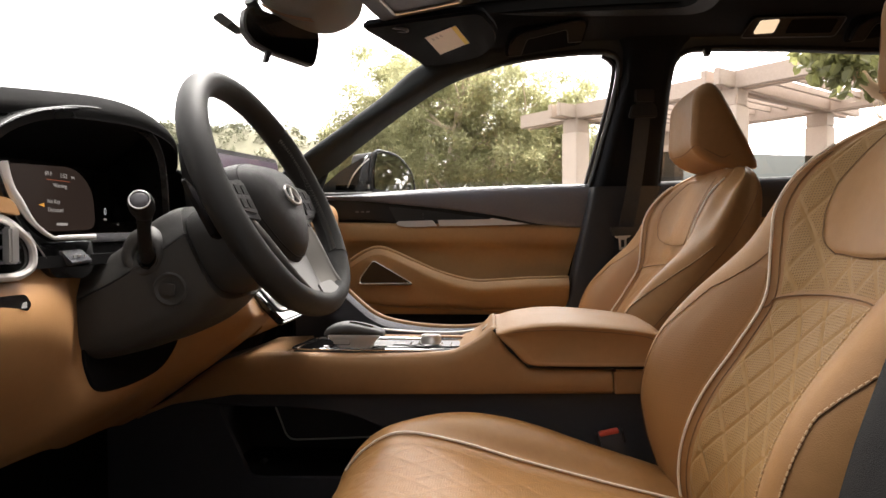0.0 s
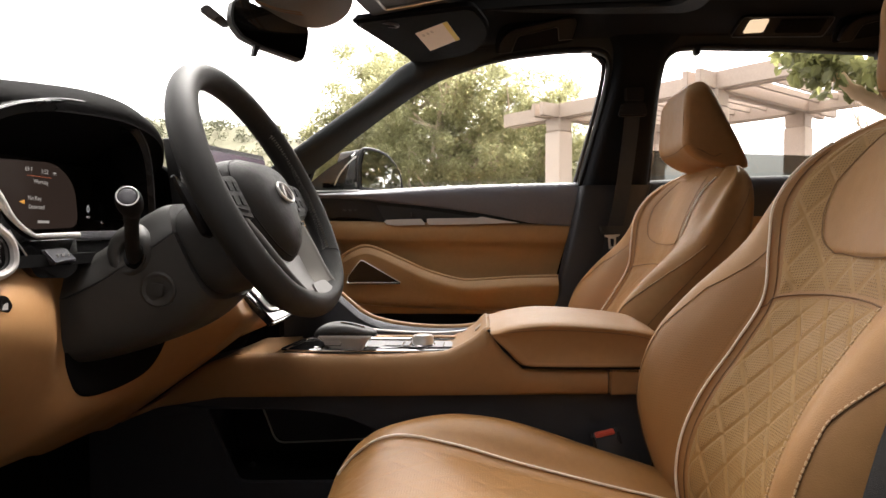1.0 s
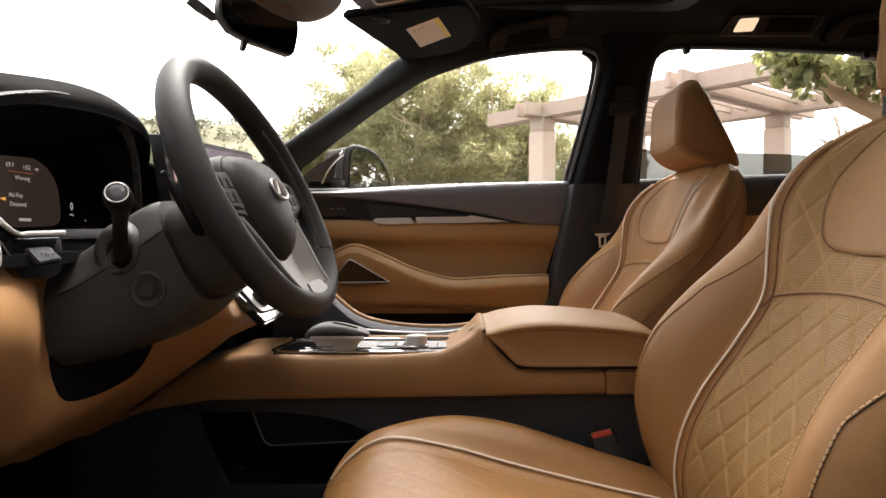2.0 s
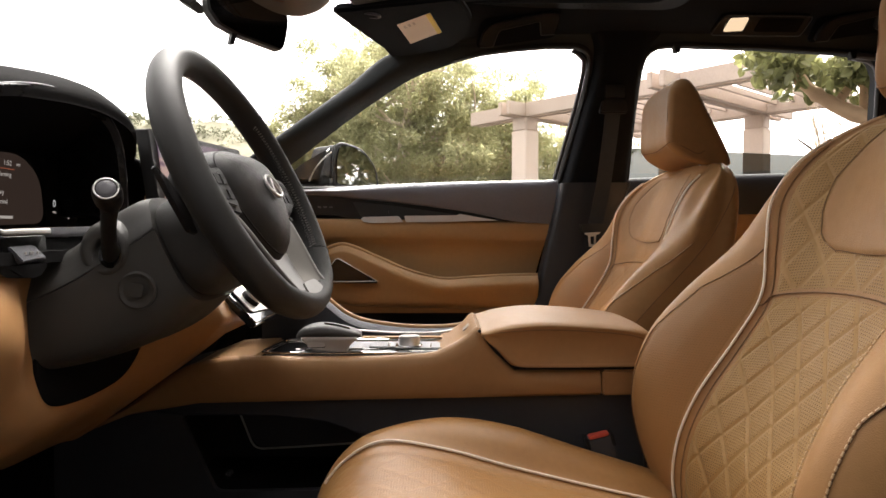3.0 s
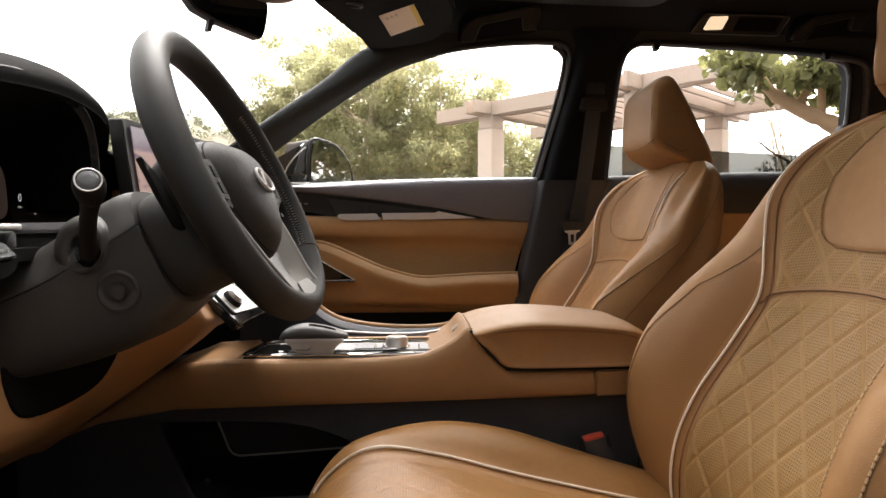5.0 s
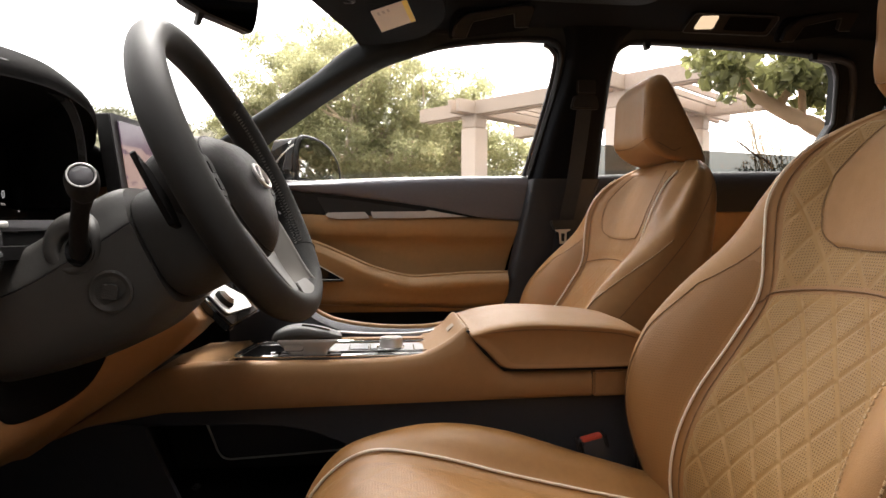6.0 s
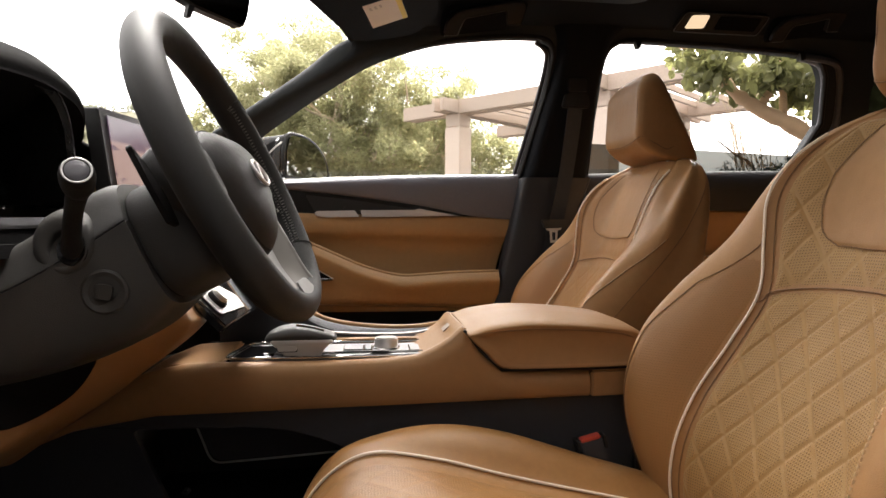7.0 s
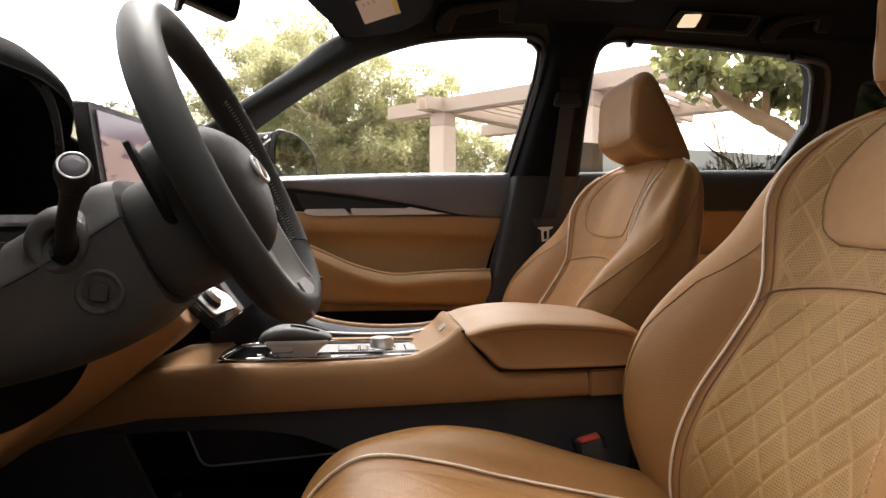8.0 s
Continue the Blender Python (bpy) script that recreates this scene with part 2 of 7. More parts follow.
def part(name, bm, mat, parent=None, label="", smooth=True, sharp=40):
    """Links a bmesh as one mesh object, under a thing or a part where one is given."""
    ob = new(name, finish(bm, name, mat, smooth, sharp))
    if parent is not None:
        ob.parent = parent
        ob.matrix_parent_inverse = parent.matrix_basis.inverted()
    if label:
        ob["label"] = label
    return ob


def thing(name, at, label, category, group="", kind=""):
    """An empty at the base of a thing, to hold its parts."""
    ob = new(name)
    ob.matrix_basis = Matrix.Translation(at)
    return tagged(ob, label, category, group, kind)


def spline(pts, n, closed=False):
    """n points along a Catmull-Rom curve through pts (any dimension)."""
    p = np.array(pts, float)
    k = len(p)
    out = []
    span = k if closed else k - 1
    for t in np.linspace(0, span, n, endpoint=not closed):
        i = min(int(t), span - 1)
        f = t - i
        if closed:
            a, b, c, d = (p[(i + j) % k] for j in (-1, 0, 1, 2))
        else:
            b, c = p[i], p[i + 1]
            a = p[i - 1] if i else 2 * b - c
            d = p[i + 2] if i + 2 < k else 2 * c - b
        out.append(0.5 * (2 * b + (c - a) * f + (2 * a - 5 * b + 4 * c - d) * f * f + (3 * b - a - 3 * c + d) * f ** 3))
    return np.array(out)


def loft(rows, closed=True, caps=True):
    """A skin over rows of points; each row has as many points as the next."""
    bm = bmesh.new()
    grid = [[bm.verts.new(tuple(float(c) for c in p)) for p in row] for row in rows]
    k = len(grid[0])
    for a, b in zip(grid, grid[1:]):
        for j in range(k if closed else k - 1):
            bm.faces.new((a[j], a[(j + 1) % k], b[(j + 1) % k], b[j]))
    if caps and closed:
        bm.faces.new(grid[0])
        bm.faces.new(grid[-1][::-1])
    return bm


def tube(path, radius, sides=8, closed=False, flat=1.0, side=None):
    """A tube along a path; radius a number or one a point; flat squeezes it across the direction named by side."""
    p = np.array(path, float)
    n = len(p)
    r = np.broadcast_to(np.array(radius, float), (n,))
    rows, ref = [], np.array(side if side is not None else (0.13, 0.31, 0.94), float)
    for i in range(n):
        d = p[(i + 1) % n] - p[i - 1] if closed else p[min(i + 1, n - 1)] - p[max(i - 1, 0)]
        d = d / (np.linalg.norm(d) + 1e-12)
        e1 = ref - d * (ref @ d)
        e1 /= np.linalg.norm(e1) + 1e-12
        e2 = np.cross(d, e1)
        if side is None:
            ref = e1
        rows.append([p[i] + r[i] * (math.cos(a) * e1 * flat + math.sin(a) * e2) for a in np.linspace(0, 2 * math.pi, sides, endpoint=False)])
    if closed:
        rows.append(rows[0])
        bm = loft(rows, True, False)
        bmesh.ops.remove_doubles(bm, verts=bm.verts[:], dist=1e-6)
        return bm
    return loft(rows)


def slab(outline, push, bevel=0.0, segments=2):
    """A plate: a flat outline of 3D points pushed through by a vector, with rounded edges."""
    bm = bmesh.new()
    vs = [bm.verts.new(tuple(map(float, p))) for p in outline]
    f = bm.faces.new(vs)
    moved = bmesh.ops.extrude_face_region(bm, geom=[f])
    bmesh.ops.translate(bm, vec=Vector(push), verts=[g for g in moved["geom"] if isinstance(g, bmesh.types.BMVert)])
    bmesh.ops.recalc_face_normals(bm, faces=bm.faces[:])
    if bevel:
        keen = [e for e in bm.edges if len(e.link_faces) == 2 and e.calc_face_angle(0) > 0.6]
        bmesh.ops.bevel(bm, geom=keen, offset=bevel, segments=segments, affect="EDGES", clamp_overlap=True)
    return bm


def block(x0, x1, y0, y1, z0, z1, bevel=0.0, segments=2):
    return slab([(x0, y0, z0), (x1, y0, z0), (x1, y1, z0), (x0, y1, z0)], (0, 0, z1 - z0), bevel, segments)


def drum(c, axis, r0, r1, h, sides=28, bevel=0.0):
    """A round boss from c along axis."""
    c, axis = Vector(c), Vector(axis).normalized()
    bm = bmesh.new()
    m = Matrix.Translation(c + axis * h / 2) @ axis.to_track_quat("Z", "Y").to_matrix().to_4x4()
    bmesh.ops.create_cone(bm, cap_ends=True, segments=sides, radius1=r0, radius2=r1, depth=h, matrix=m)
    if bevel:
        rim = [e for e in bm.edges if len(e.link_faces) == 2 and e.calc_face_angle(0) > 0.9]
        bmesh.ops.bevel(bm, geom=rim, offset=bevel, segments=2, affect="EDGES")
    return bm


def ring(c, axis, r, thick, sides=36):
    axis = Vector(axis).normalized()
    q = axis.to_track_quat("Z", "Y")
    return tube([tuple(Vector(c) + q @ Vector((r * math.cos(a), r * math.sin(a), 0))) for a in np.linspace(0, 2 * math.pi, sides, endpoint=False)], thick, 8, True)


def pierced(outer, holes, place, thick):
    """A panel with openings right through it. outer and holes: 2D loops; place: 2D to 3D; thick: a vector."""
    loops = [outer, *holes]
    from_2d = [[Vector((p[0], p[1], 0)) for p in lp] for lp in loops]
    flat = [p for lp in loops for p in lp]
    tris = tessellate_polygon(from_2d)
    bm = bmesh.new()
    v0 = [bm.verts.new(place(*p)) for p in flat]
    v1 = [bm.verts.new(tuple(Vector(place(*p)) + Vector(thick))) for p in flat]
    for t in tris:
        bm.faces.new([v0[i] for i in t])
        bm.faces.new([v1[i] for i in t][::-1])
    s = 0
    for lp in loops:
        k = len(lp)
        for i in range(k):
            a, b = s + i, s + (i + 1) % k
            bm.faces.new((v0[a], v0[b], v1[b], v1[a]))
        s += k
    return bm


def joined(*bms):
    out = bmesh.new()
    for b in bms:
        me = bpy.data.meshes.new("joint")
        b.to_mesh(me)
        b.free()
        out.from_mesh(me)
        bpy.data.meshes.remove(me)
    return out


def dashes(path, step, length, radius, lift=(0, 0, 0)):
    """A row of single stitches along a path."""
    p = np.array(path, float) + np.array(lift)
    seg = np.linalg.norm(np.diff(p, axis=0), axis=1)
    s = np.r_[0, np.cumsum(seg)]
    at = lambda q: [np.interp(q, s, p[:, k]) for k in range(3)]
    bms = [tube([at(q), at(q + length)], radius, 5) for q in np.arange(0, s[-1] - length, step)]
    return joined(*bms)


# ---- the car's shell ----
LEAN = 0.40


def side_y(z):
    return 0.76 - LEAN * (z - 0.80)


def on_side(x, z, off=0.0):
    return (x, side_y(z) + off, z)


def rounded(pts, radius, steps=5):
    """A 2D loop with its corners rounded; radius a number or one a corner."""
    out, k = [], len(pts)
    for i in range(k):
        a, b, c = (np.array(pts[(i + j) % k], float) for j in (-1, 0, 1))
        r = radius[i] if isinstance(radius, (list, tuple)) else radius
        da, dc = np.linalg.norm(a - b), np.linalg.norm(c - b)
        r = min(r, da * 0.49, dc * 0.49)
        p, q = b + (a - b) / da * r, b + (c - b) / dc * r
        if r < 1e-5:
            out.append(tuple(b))
            continue
        for t in np.linspace(0, 1, steps + 1):
            out.append(tuple((1 - t) ** 2 * p + 2 * t * (1 - t) * b + t * t * q))
    return out


tagged(part("floor", block(-1.05, 2.2, -0.74, 0.74, -0.06, 0.02), carpet), "black carpeted floor of the car", "floor", kind="structure")

# side wall above the belt line, with its window openings
front_opening = [(-0.44, 0.812)] + [tuple(p) for p in spline([(-0.40, 0.868), (-0.30, 0.940), (-0.177, 1.021), (-0.051, 1.094), (0.041, 1.129), (0.147, 1.153), (0.252, 1.166), (0.343, 1.172), (0.405, 1.172)], 26)] + [
    tuple(p) for p in spline([(0.405, 1.172), (0.432, 1.163), (0.446, 1.137)], 6)[1:]] + [(0.433, 1.036), (0.382, 0.812)]
rear_opening = [(0.594, 0.822), (0.591, 0.978), (0.594, 1.108)] + [tuple(p) for p in spline([(0.594, 1.108), (0.606, 1.152), (0.640, 1.171), (0.70, 1.174)], 8)[1:]] + [
    (0.913, 1.168), (1.14, 1.156)] + [tuple(p) for p in spline([(1.14, 1.156), (1.210, 1.144), (1.243, 1.105)], 7)[1:]] + [(1.269, 0.985), (1.20, 0.822)]


def widen(loop, d):
    """The loop pushed outward by d."""
    p = np.array(loop)
    c = p.mean(0)
    out = []
    for i in range(len(p)):
        t = p[(i + 1) % len(p)] - p[i - 1]
        n = np.array((t[1], -t[0])) / (np.linalg.norm(t) + 1e-9)
        out.append(tuple(p[i] + n * d * np.sign(n @ (p[i] - c))))
    return out


front_opening, rear_opening = widen(front_opening, 0.008), widen(rear_opening, 0.008)
quarter_opening = rounded([(1.445, 0.85), (1.395, 1.105), (1.62, 1.085), (1.66, 0.85)], 0.04)
outer = [(-0.80, 0.70), (-0.62, 0.80), (-0.455, 0.895), (-0.20, 1.076), (-0.09, 1.16), (-0.03, 1.235), (1.9, 1.235), (2.15, 0.70)]
wall = part("wall_passenger", pierced(outer, [front_opening, rear_opening, quarter_opening], on_side, (0, 0.045, 0)), pillar_mat, sharp=30)
tagged(wall, "black cloth covered side frame round the windows", "wall", kind="structure")


def seal(name, loop, r, off, label):
    pts = [on_side(x, z, off) for x, z in loop]
    return tagged(part(name, tube(pts, r, 8, True), black_soft), label, "window seal", kind="structure")


seal("trim_1", [(x, z) for x, z in front_opening], 0.008, 0.004, "black rubber seal round the front side window")
seal("trim_2", [(x, z) for x, z in rear_opening], 0.008, 0.004, "black rubber seal round the rear side window")
for k, (dx, off, mat) in enumerate([(0.014, 0.020, dark_trim), (0.0, 0.030, black_soft)]):
    dx -= 0.014
    run = spline([(0.402 - dx * .3, 1.172), (0.425 - dx, 1.158), (0.437 - dx, 1.132), (0.424 - dx, 1.036), (0.376 - dx, 0.822)], 24)
    tagged(part("trim_%d" % (3 + k), tube([on_side(x, z, off) for x, z in run], 0.006, 8), mat), "grey window channel beside the door pillar" if k == 0 else "dark rubber run channel of the side window", "window seal", kind="structure")
for k, (dx, off, mat) in enumerate([(0.002, 0.012, belt_mat), (-0.034, -0.004, dark_trim)]):
    run = spline([(1.16, 1.155), (1.227 - dx, 1.141), (1.257 - dx, 1.102), (1.271 - dx, 1.05), (1.283 - dx, 0.985), (1.270 - dx, 0.93)], 26)
    tagged(part("trim_%d" % (5 + k), tube([on_side(x, z, off) for x, z in run], 0.010, 8), mat), "grey channel at the back of the rear side window", "window seal", kind="structure")

# the slanted front pillar, rounded toward the cabin
low = spline([(-0.52, 0.700, 0.795), (-0.40, 0.715, 0.868), (-0.30, 0.700, 0.940), (-0.177, 0.668, 1.021), (-0.051, 0.638, 1.094), (0.041, 0.624, 1.129), (0.150, 0.622, 1.160), (0.250, 0.622, 1.178)], 30)
high = spline([(-0.66, 0.66, 0.755), (-0.535, 0.64, 0.838), (-0.457, 0.62, 0.894), (-0.352, 0.62, 0.969), (-0.201, 0.62, 1.075), (-0.095, 0.605, 1.152), (0.02, 0.602, 1.182), (0.16, 0.606, 1.186)], 30)
rows = []
for k, (a, b) in enumerate(zip(low, high)):
    bulge = np.array((0.0, -1.0, -0.25)) * 0.026 * min(1.0, (29 - k) / 11)
    rows.append([a + (0, 0.02, 0), a, a * .75 + b * .25 + bulge * .75, (a + b) / 2 + bulge, a * .25 + b * .75 + bulge * .75, b, b + (-0.01, 0.03, 0), (a + b) / 2 + (0, 0.04, 0)])
rows = [spline(r, 24, True) for r in rows]
tagged(part("front_pillar", loft(rows), pillar_mat), "dark cloth covered slanted windscreen pillar", "pillar", kind="structure")

# the upright pillar between the doors: cloth above, plastic below
rows = []
for z, x0, x1, bulge in [(0.80, 0.388, 0.590, 0.05), (0.90, 0.408, 0.592, 0.046), (1.00, 0.429, 0.594, 0.042), (1.09, 0.448, 0.596, 0.036), (1.17, 0.452, 0.610, 0.028), (1.22, 0.43, 0.65, 0.02)]:
    y = side_y(z)
    sec = [(x0, y + 0.01), (x0 + 0.02, y - bulge * .8), (x0 * .7 + x1 * .3, y - bulge), (x0 * .3 + x1 * .7, y - bulge), (x1 - 0.02, y - bulge * .8), (x1, y + 0.01)]
    rows.append([(p[0], p[1], z) for p in spline(sec, 20)])
tagged(part("door_pillar_upper", loft(spline(np.array(rows).reshape(6, -1), 16).reshape(16, 20, 3), False), headliner_mat), "black cloth covered upper pillar between the doors", "pillar", kind="structure")
rows = []
for z, x0, x1, y in [(0.02, 0.18, 0.47, 0.70), (0.25, 0.235, 0.48, 0.70), (0.44, 0.302, 0.50, 0.70), (0.60, 0.337, 0.535, 0.70), (0.72, 0.365, 0.560, 0.70), (0.817, 0.385, 0.592, 0.695)]:
    sec = [(x0, y + 0.05), (x0 + 0.006, y + 0.012), (x0 + 0.03, y), (x0 * .5 + x1 * .5, y - 0.006), (x1 - 0.03, y), (x1 - 0.006, y + 0.012), (x1, y + 0.05)]
    rows.append([(p[0], p[1], z) for p in spline(sec, 24)])
tagged(part("door_pillar_lower", loft(spline(np.array(rows).reshape(6, -1), 22).reshape(22, 24, 3), False), lower_pillar_mat), "charcoal plastic lower pillar between the doors", "pillar", kind="structure")

# roof lining: an arched sheet from rail to rail
rows = []
for x, dz in [(-0.17, -0.055), (-0.06, -0.03), (0.10, -0.008), (0.40, 0.004), (0.9, 0.004), (1.5, -0.01), (2.0, -0.06)]:
    half = [(0.66, 1.214), (0.62, 1.203), (0.58, 1.202), (0.53, 1.208), (0.47, 1.219), (0.40, 1.236), (0.25, 1.254), (0.0, 1.264)]
    line = [(-y, z) for y, z in half[:-1]] + half[::-1]
    bow = max(0.0, min(1.0, (0.12 - x) / 0.29))  # the front edge sweeps back toward the pillars
    rows.append([(x + 0.09 * bow * (abs(y) / 0.62) ** 2, y, z + dz) for y, z in line])
under = spline(np.array(rows).reshape(7, -1), 34).reshape(34, -1, 3)
under = [spline(r, 50) for r in under]
both = [np.vstack([r, r[::-1] + (0, 0, 0.03)]) for r in under]
roof = loft(both)
# Unseen roof window, added and sized to let light onto the seats.
ROOF_HOLE = (0.02, 0.58, -0.42, 0.42)
gone = [f for f in roof.faces if ROOF_HOLE[0] < f.calc_center_median().x < ROOF_HOLE[1] and ROOF_HOLE[2] < f.calc_center_median().y < ROOF_HOLE[3]]
bmesh.ops.delete(roof, geom=gone, context="FACES")
tagged(part("ceiling", roof, headliner_mat), "black cloth roof lining with an added roof opening", "ceiling", kind="structure")
x0, x1, y0, y1 = ROOF_HOLE
hole_loop = rounded([(x0, y0), (x1, y0), (x1, y1), (x0, y1)], 0.05)
tagged(part("roof_skin", pierced(rounded([(-0.12, -0.68), (2.05, -0.68), (2.05, 0.68), (-0.12, 0.68)], 0.12), [hole_loop], lambda x, y: (x, y, 1.315), (0, 0, 0.02)), paint, sharp=30), "dark painted roof of the car", "roof", kind="structure")
tagged(part("trim_9", pierced(rounded([(x0 - 0.05, y0 - 0.05), (x1 + 0.05, y0 - 0.05), (x1 + 0.05, y1 + 0.05), (x0 - 0.05, y1 + 0.05)], 0.06), [hole_loop], lambda x, y: (x, y, 1.225), (0, 0, 0.09)), black_soft, sharp=30), "black frame of the added roof window", "window frame", kind="structure")
rw = part("window_4", slab([(x, y, 1.320) for x, y in hole_loop], (0, 0, 0.005)), roof_glass, smooth=False)
tagged(rw, "unseen roof window added to light the front seats", "window", kind="structure")
tagged(part("wall_rear", block(2.02, 2.10, -0.70, 0.70, 0.0, 1.22, 0.02), black_soft), "plain black tailgate lining", "wall", kind="structure")
tagged(part("wall_toeboard", slab([(-0.56, -0.755, 0.46), (-0.80, -0.755, 0.0), (-0.86, -0.755, 0.0), (-0.62, -0.755, 0.46)], (0, 1.51, 0)), carpet), "black carpeted toe board", "wall", kind="structure")
tagged(part("wall_firewall", block(-1.10, -0.98, -0.76, 0.76, -0.05, 0.78, 0.02), carpet), "black bulkhead under the dashboard", "wall", kind="structure")
rows = [[(x, y, z) for y, z in [(-0.76, 0.0), (-0.735, 0.02), (-0.735, 0.10), (-0.76, 0.12)]] for x in (-0.95, 0.33)]
tagged(part("sill", loft(rows), black_soft), "black plastic door sill", "sill", kind="structure")
# the driver's side: pillar and roof rail beside the open door
rows = []
for z, x0, x1, y in [(0.0, 0.22, 0.48, -0.745), (0.30, 0.28, 0.50, -0.745), (0.506, 0.328, 0.52, -0.74), (0.605, 0.358, 0.54, -0.74), (0.82, 0.43, 0.60, -0.74), (1.19, 0.50, 0.66, -0.62)]:
    sec = [(x0 + 0.01, y - 0.05), (x0, y - 0.01), (x0 + 0.02, y), (x1 - 0.02, y), (x1, y - 0.01), (x1 - 0.01, y - 0.05)]
    rows.append([(p[0], p[1], z) for p in spline(sec, 18)])
tagged(part("driver_door_pillar", loft(spline(np.array(rows).reshape(6, -1), 18).reshape(18, 18, 3), False), black_soft), "charcoal plastic pillar behind the open driver's door", "pillar", kind="structure")
tagged(part("driver_roof_rail", tube(spline([(-0.70, -0.70, 0.76), (-0.40, -0.66, 0.93), (-0.09, -0.62, 1.15), (0.4, -0.61, 1.19), (1.2, -0.61, 1.18), (1.9, -0.64, 1.06)], 30), 0.03, 10), pillar_mat), "black cloth covered roof rail over the open door", "rail", kind="structure")
# Unseen door, its angle and black lining set to keep the footwell dark.
odoor = thing("driver_door", (-0.62, -0.80, -0.20), "unseen dark car door, part open to shade the driver's footwell", "door")
d0, d1 = np.array((-0.66, -0.80)), np.array((0.12, -1.36))
dn = np.array((d0[1] - d1[1], d1[0] - d0[0])) / np.linalg.norm(d1 - d0)
dp = lambda s, z, c=0.0: (*(d0 + (d1 - d0) * s + dn * c), z)
part("skin", slab([dp(s, z) for s, z in rounded([(0, -0.20), (0.92, -0.20), (1.0, 0.30), (1.0, 0.80), (0, 0.76)], 0.04)], (*(dn * -0.06), 0), 0.02), paint, odoor, "dark painted door skin")
part("lining", slab([dp(s, z, 0.002) for s, z in rounded([(0.03, -0.05), (0.90, -0.05), (0.96, 0.30), (0.96, 0.76), (0.03, 0.72)], 0.04)], (*(dn * 0.05), 0), 0.015), black_soft, odoor, "black door lining")
part("window_frame", tube([dp(s, z, -0.03) for s, z in spline([(0.0, 0.74), (0.22, 0.95), (0.5, 1.12), (0.8, 1.20), (0.96, 1.16), (1.0, 0.78)], 30)], 0.025, 8), black_soft, odoor, "black window frame")
part("pane", slab([dp(s, z, -0.03) for s, z in spline([(0.02, 0.76), (0.22, 0.94), (0.5, 1.11), (0.8, 1.19), (0.95, 1.15), (0.98, 0.80)], 20)], (*(dn * 0.004), 0)), clear, odoor, "clear window pane", smooth=False)
# Unseen tinted pane, added to cut light from the rear left.
dw = part("window_5", slab([(0.66, -0.745, 0.84), (1.9, -0.745, 0.84), (1.75, -0.63, 1.17), (0.68, -0.62, 1.18)], (0, -0.004, 0)), tinted, smooth=False)
tagged(dw, "unseen tinted rear window added to cut light on the driver's side", "window", kind="structure")
tagged(part("wall_driver_rear", block(0.62, 2.05, -0.79, -0.745, 0.0, 0.84, 0.02), black_soft), "plain black rear side lining", "wall", kind="structure")

tagged(part("wall_outer_skin", slab([(x, 0.815, z) for x, z in [(-1.6, 0.72), (-1.6, -0.25), (2.3, -0.25), (2.2, 0.80), (0.6, 0.795), (-0.55, 0.765)]], (0, 0.03, 0), 0.006), paint), "dark painted outer flank of the car", "car flank", kind="structure")
# glass
pane = slab([(-0.92, -0.66, 0.72), (-0.92, 0.66, 0.72), (-0.12, 0.58, 1.19), (-0.12, -0.58, 1.19)], (-0.003, 0, 0.005))
glass = part("windscreen", pane, clear, smooth=False)
glass.visible_shadow = False
tagged(glass, "clear laminated windscreen", "windscreen", kind="structure")
w1 = part("window_1", slab([on_side(x, z, 0.030) for x, z in front_opening], (0, 0.004, 0)), clear, smooth=False)
w1.visible_shadow = False
tagged(w1, "clear closed front passenger window", "window", kind="structure")
w2 = part("window_2", slab([on_side(x, z, 0.028) for x, z in [(0.575, 0.80), (0.575, 0.921), (1.25, 0.894), (1.27, 0.80)]], (0, 0.004, 0)), tinted, smooth=False)
w2.visible_shadow = False
tagged(w2, "dark tinted rear window wound almost all down", "window", kind="structure")
w3 = part("window_3", slab([on_side(x, z, 0.030) for x, z in quarter_opening], (0, 0.004, 0)), tinted, smooth=False)
w3.visible_shadow = False
tagged(w3, "dark tinted rear quarter window", "window", kind="structure")


# ---- passenger doors ----
def panel(name, outline, y, depth, mat, parent, bevel=0.006, label="", segments=3):
    """A door skin piece: an outline in x and z at y, its body behind."""
    return part(name, slab([(x, y, z) for x, z in outline], (0, depth, 0), bevel, segments), mat, parent, label)


def profile_strip(name, stations, mat, parent, label="", n=40):
    """A moulding along x: stations of (x, [(y, z), ...]) section points from top to bottom."""
    rows = spline([np.array([(x, y, z) for y, z in sec]).ravel() for x, sec in stations], n).reshape(n, -1, 3)
    rows = [spline(r, 22) for r in rows]
    rows = [np.vstack([r, [r[-1] + (0, 0.03, 0), r[0] + (0, 0.03, 0)]]) for r in rows]
    return part(name, loft(rows), mat, parent, label)


door = thing("door_1", (0.0, 0.76, 0.10), "tan and charcoal front passenger door, closed", "door", kind="structure")
profile_strip("belt_trim", [(x, [(0.790, zt - 0.006), (0.762, zt), (0.744, zt - 0.009), (0.738, zt * 0.55 + zb * 0.45), (0.742, zb + 0.004), (0.750, zb)]) for x, zt, zb in [
    (-0.52, 0.800, 0.791), (-0.328, 0.806, 0.785), (-0.20, 0.813, 0.774), (-0.072, 0.819, 0.761), (0.101, 0.825, 0.739), (0.20, 0.827, 0.720), (0.27, 0.828, 0.708), (0.385, 0.830, 0.700)]], belt_mat, door, "charcoal padded upper door trim")
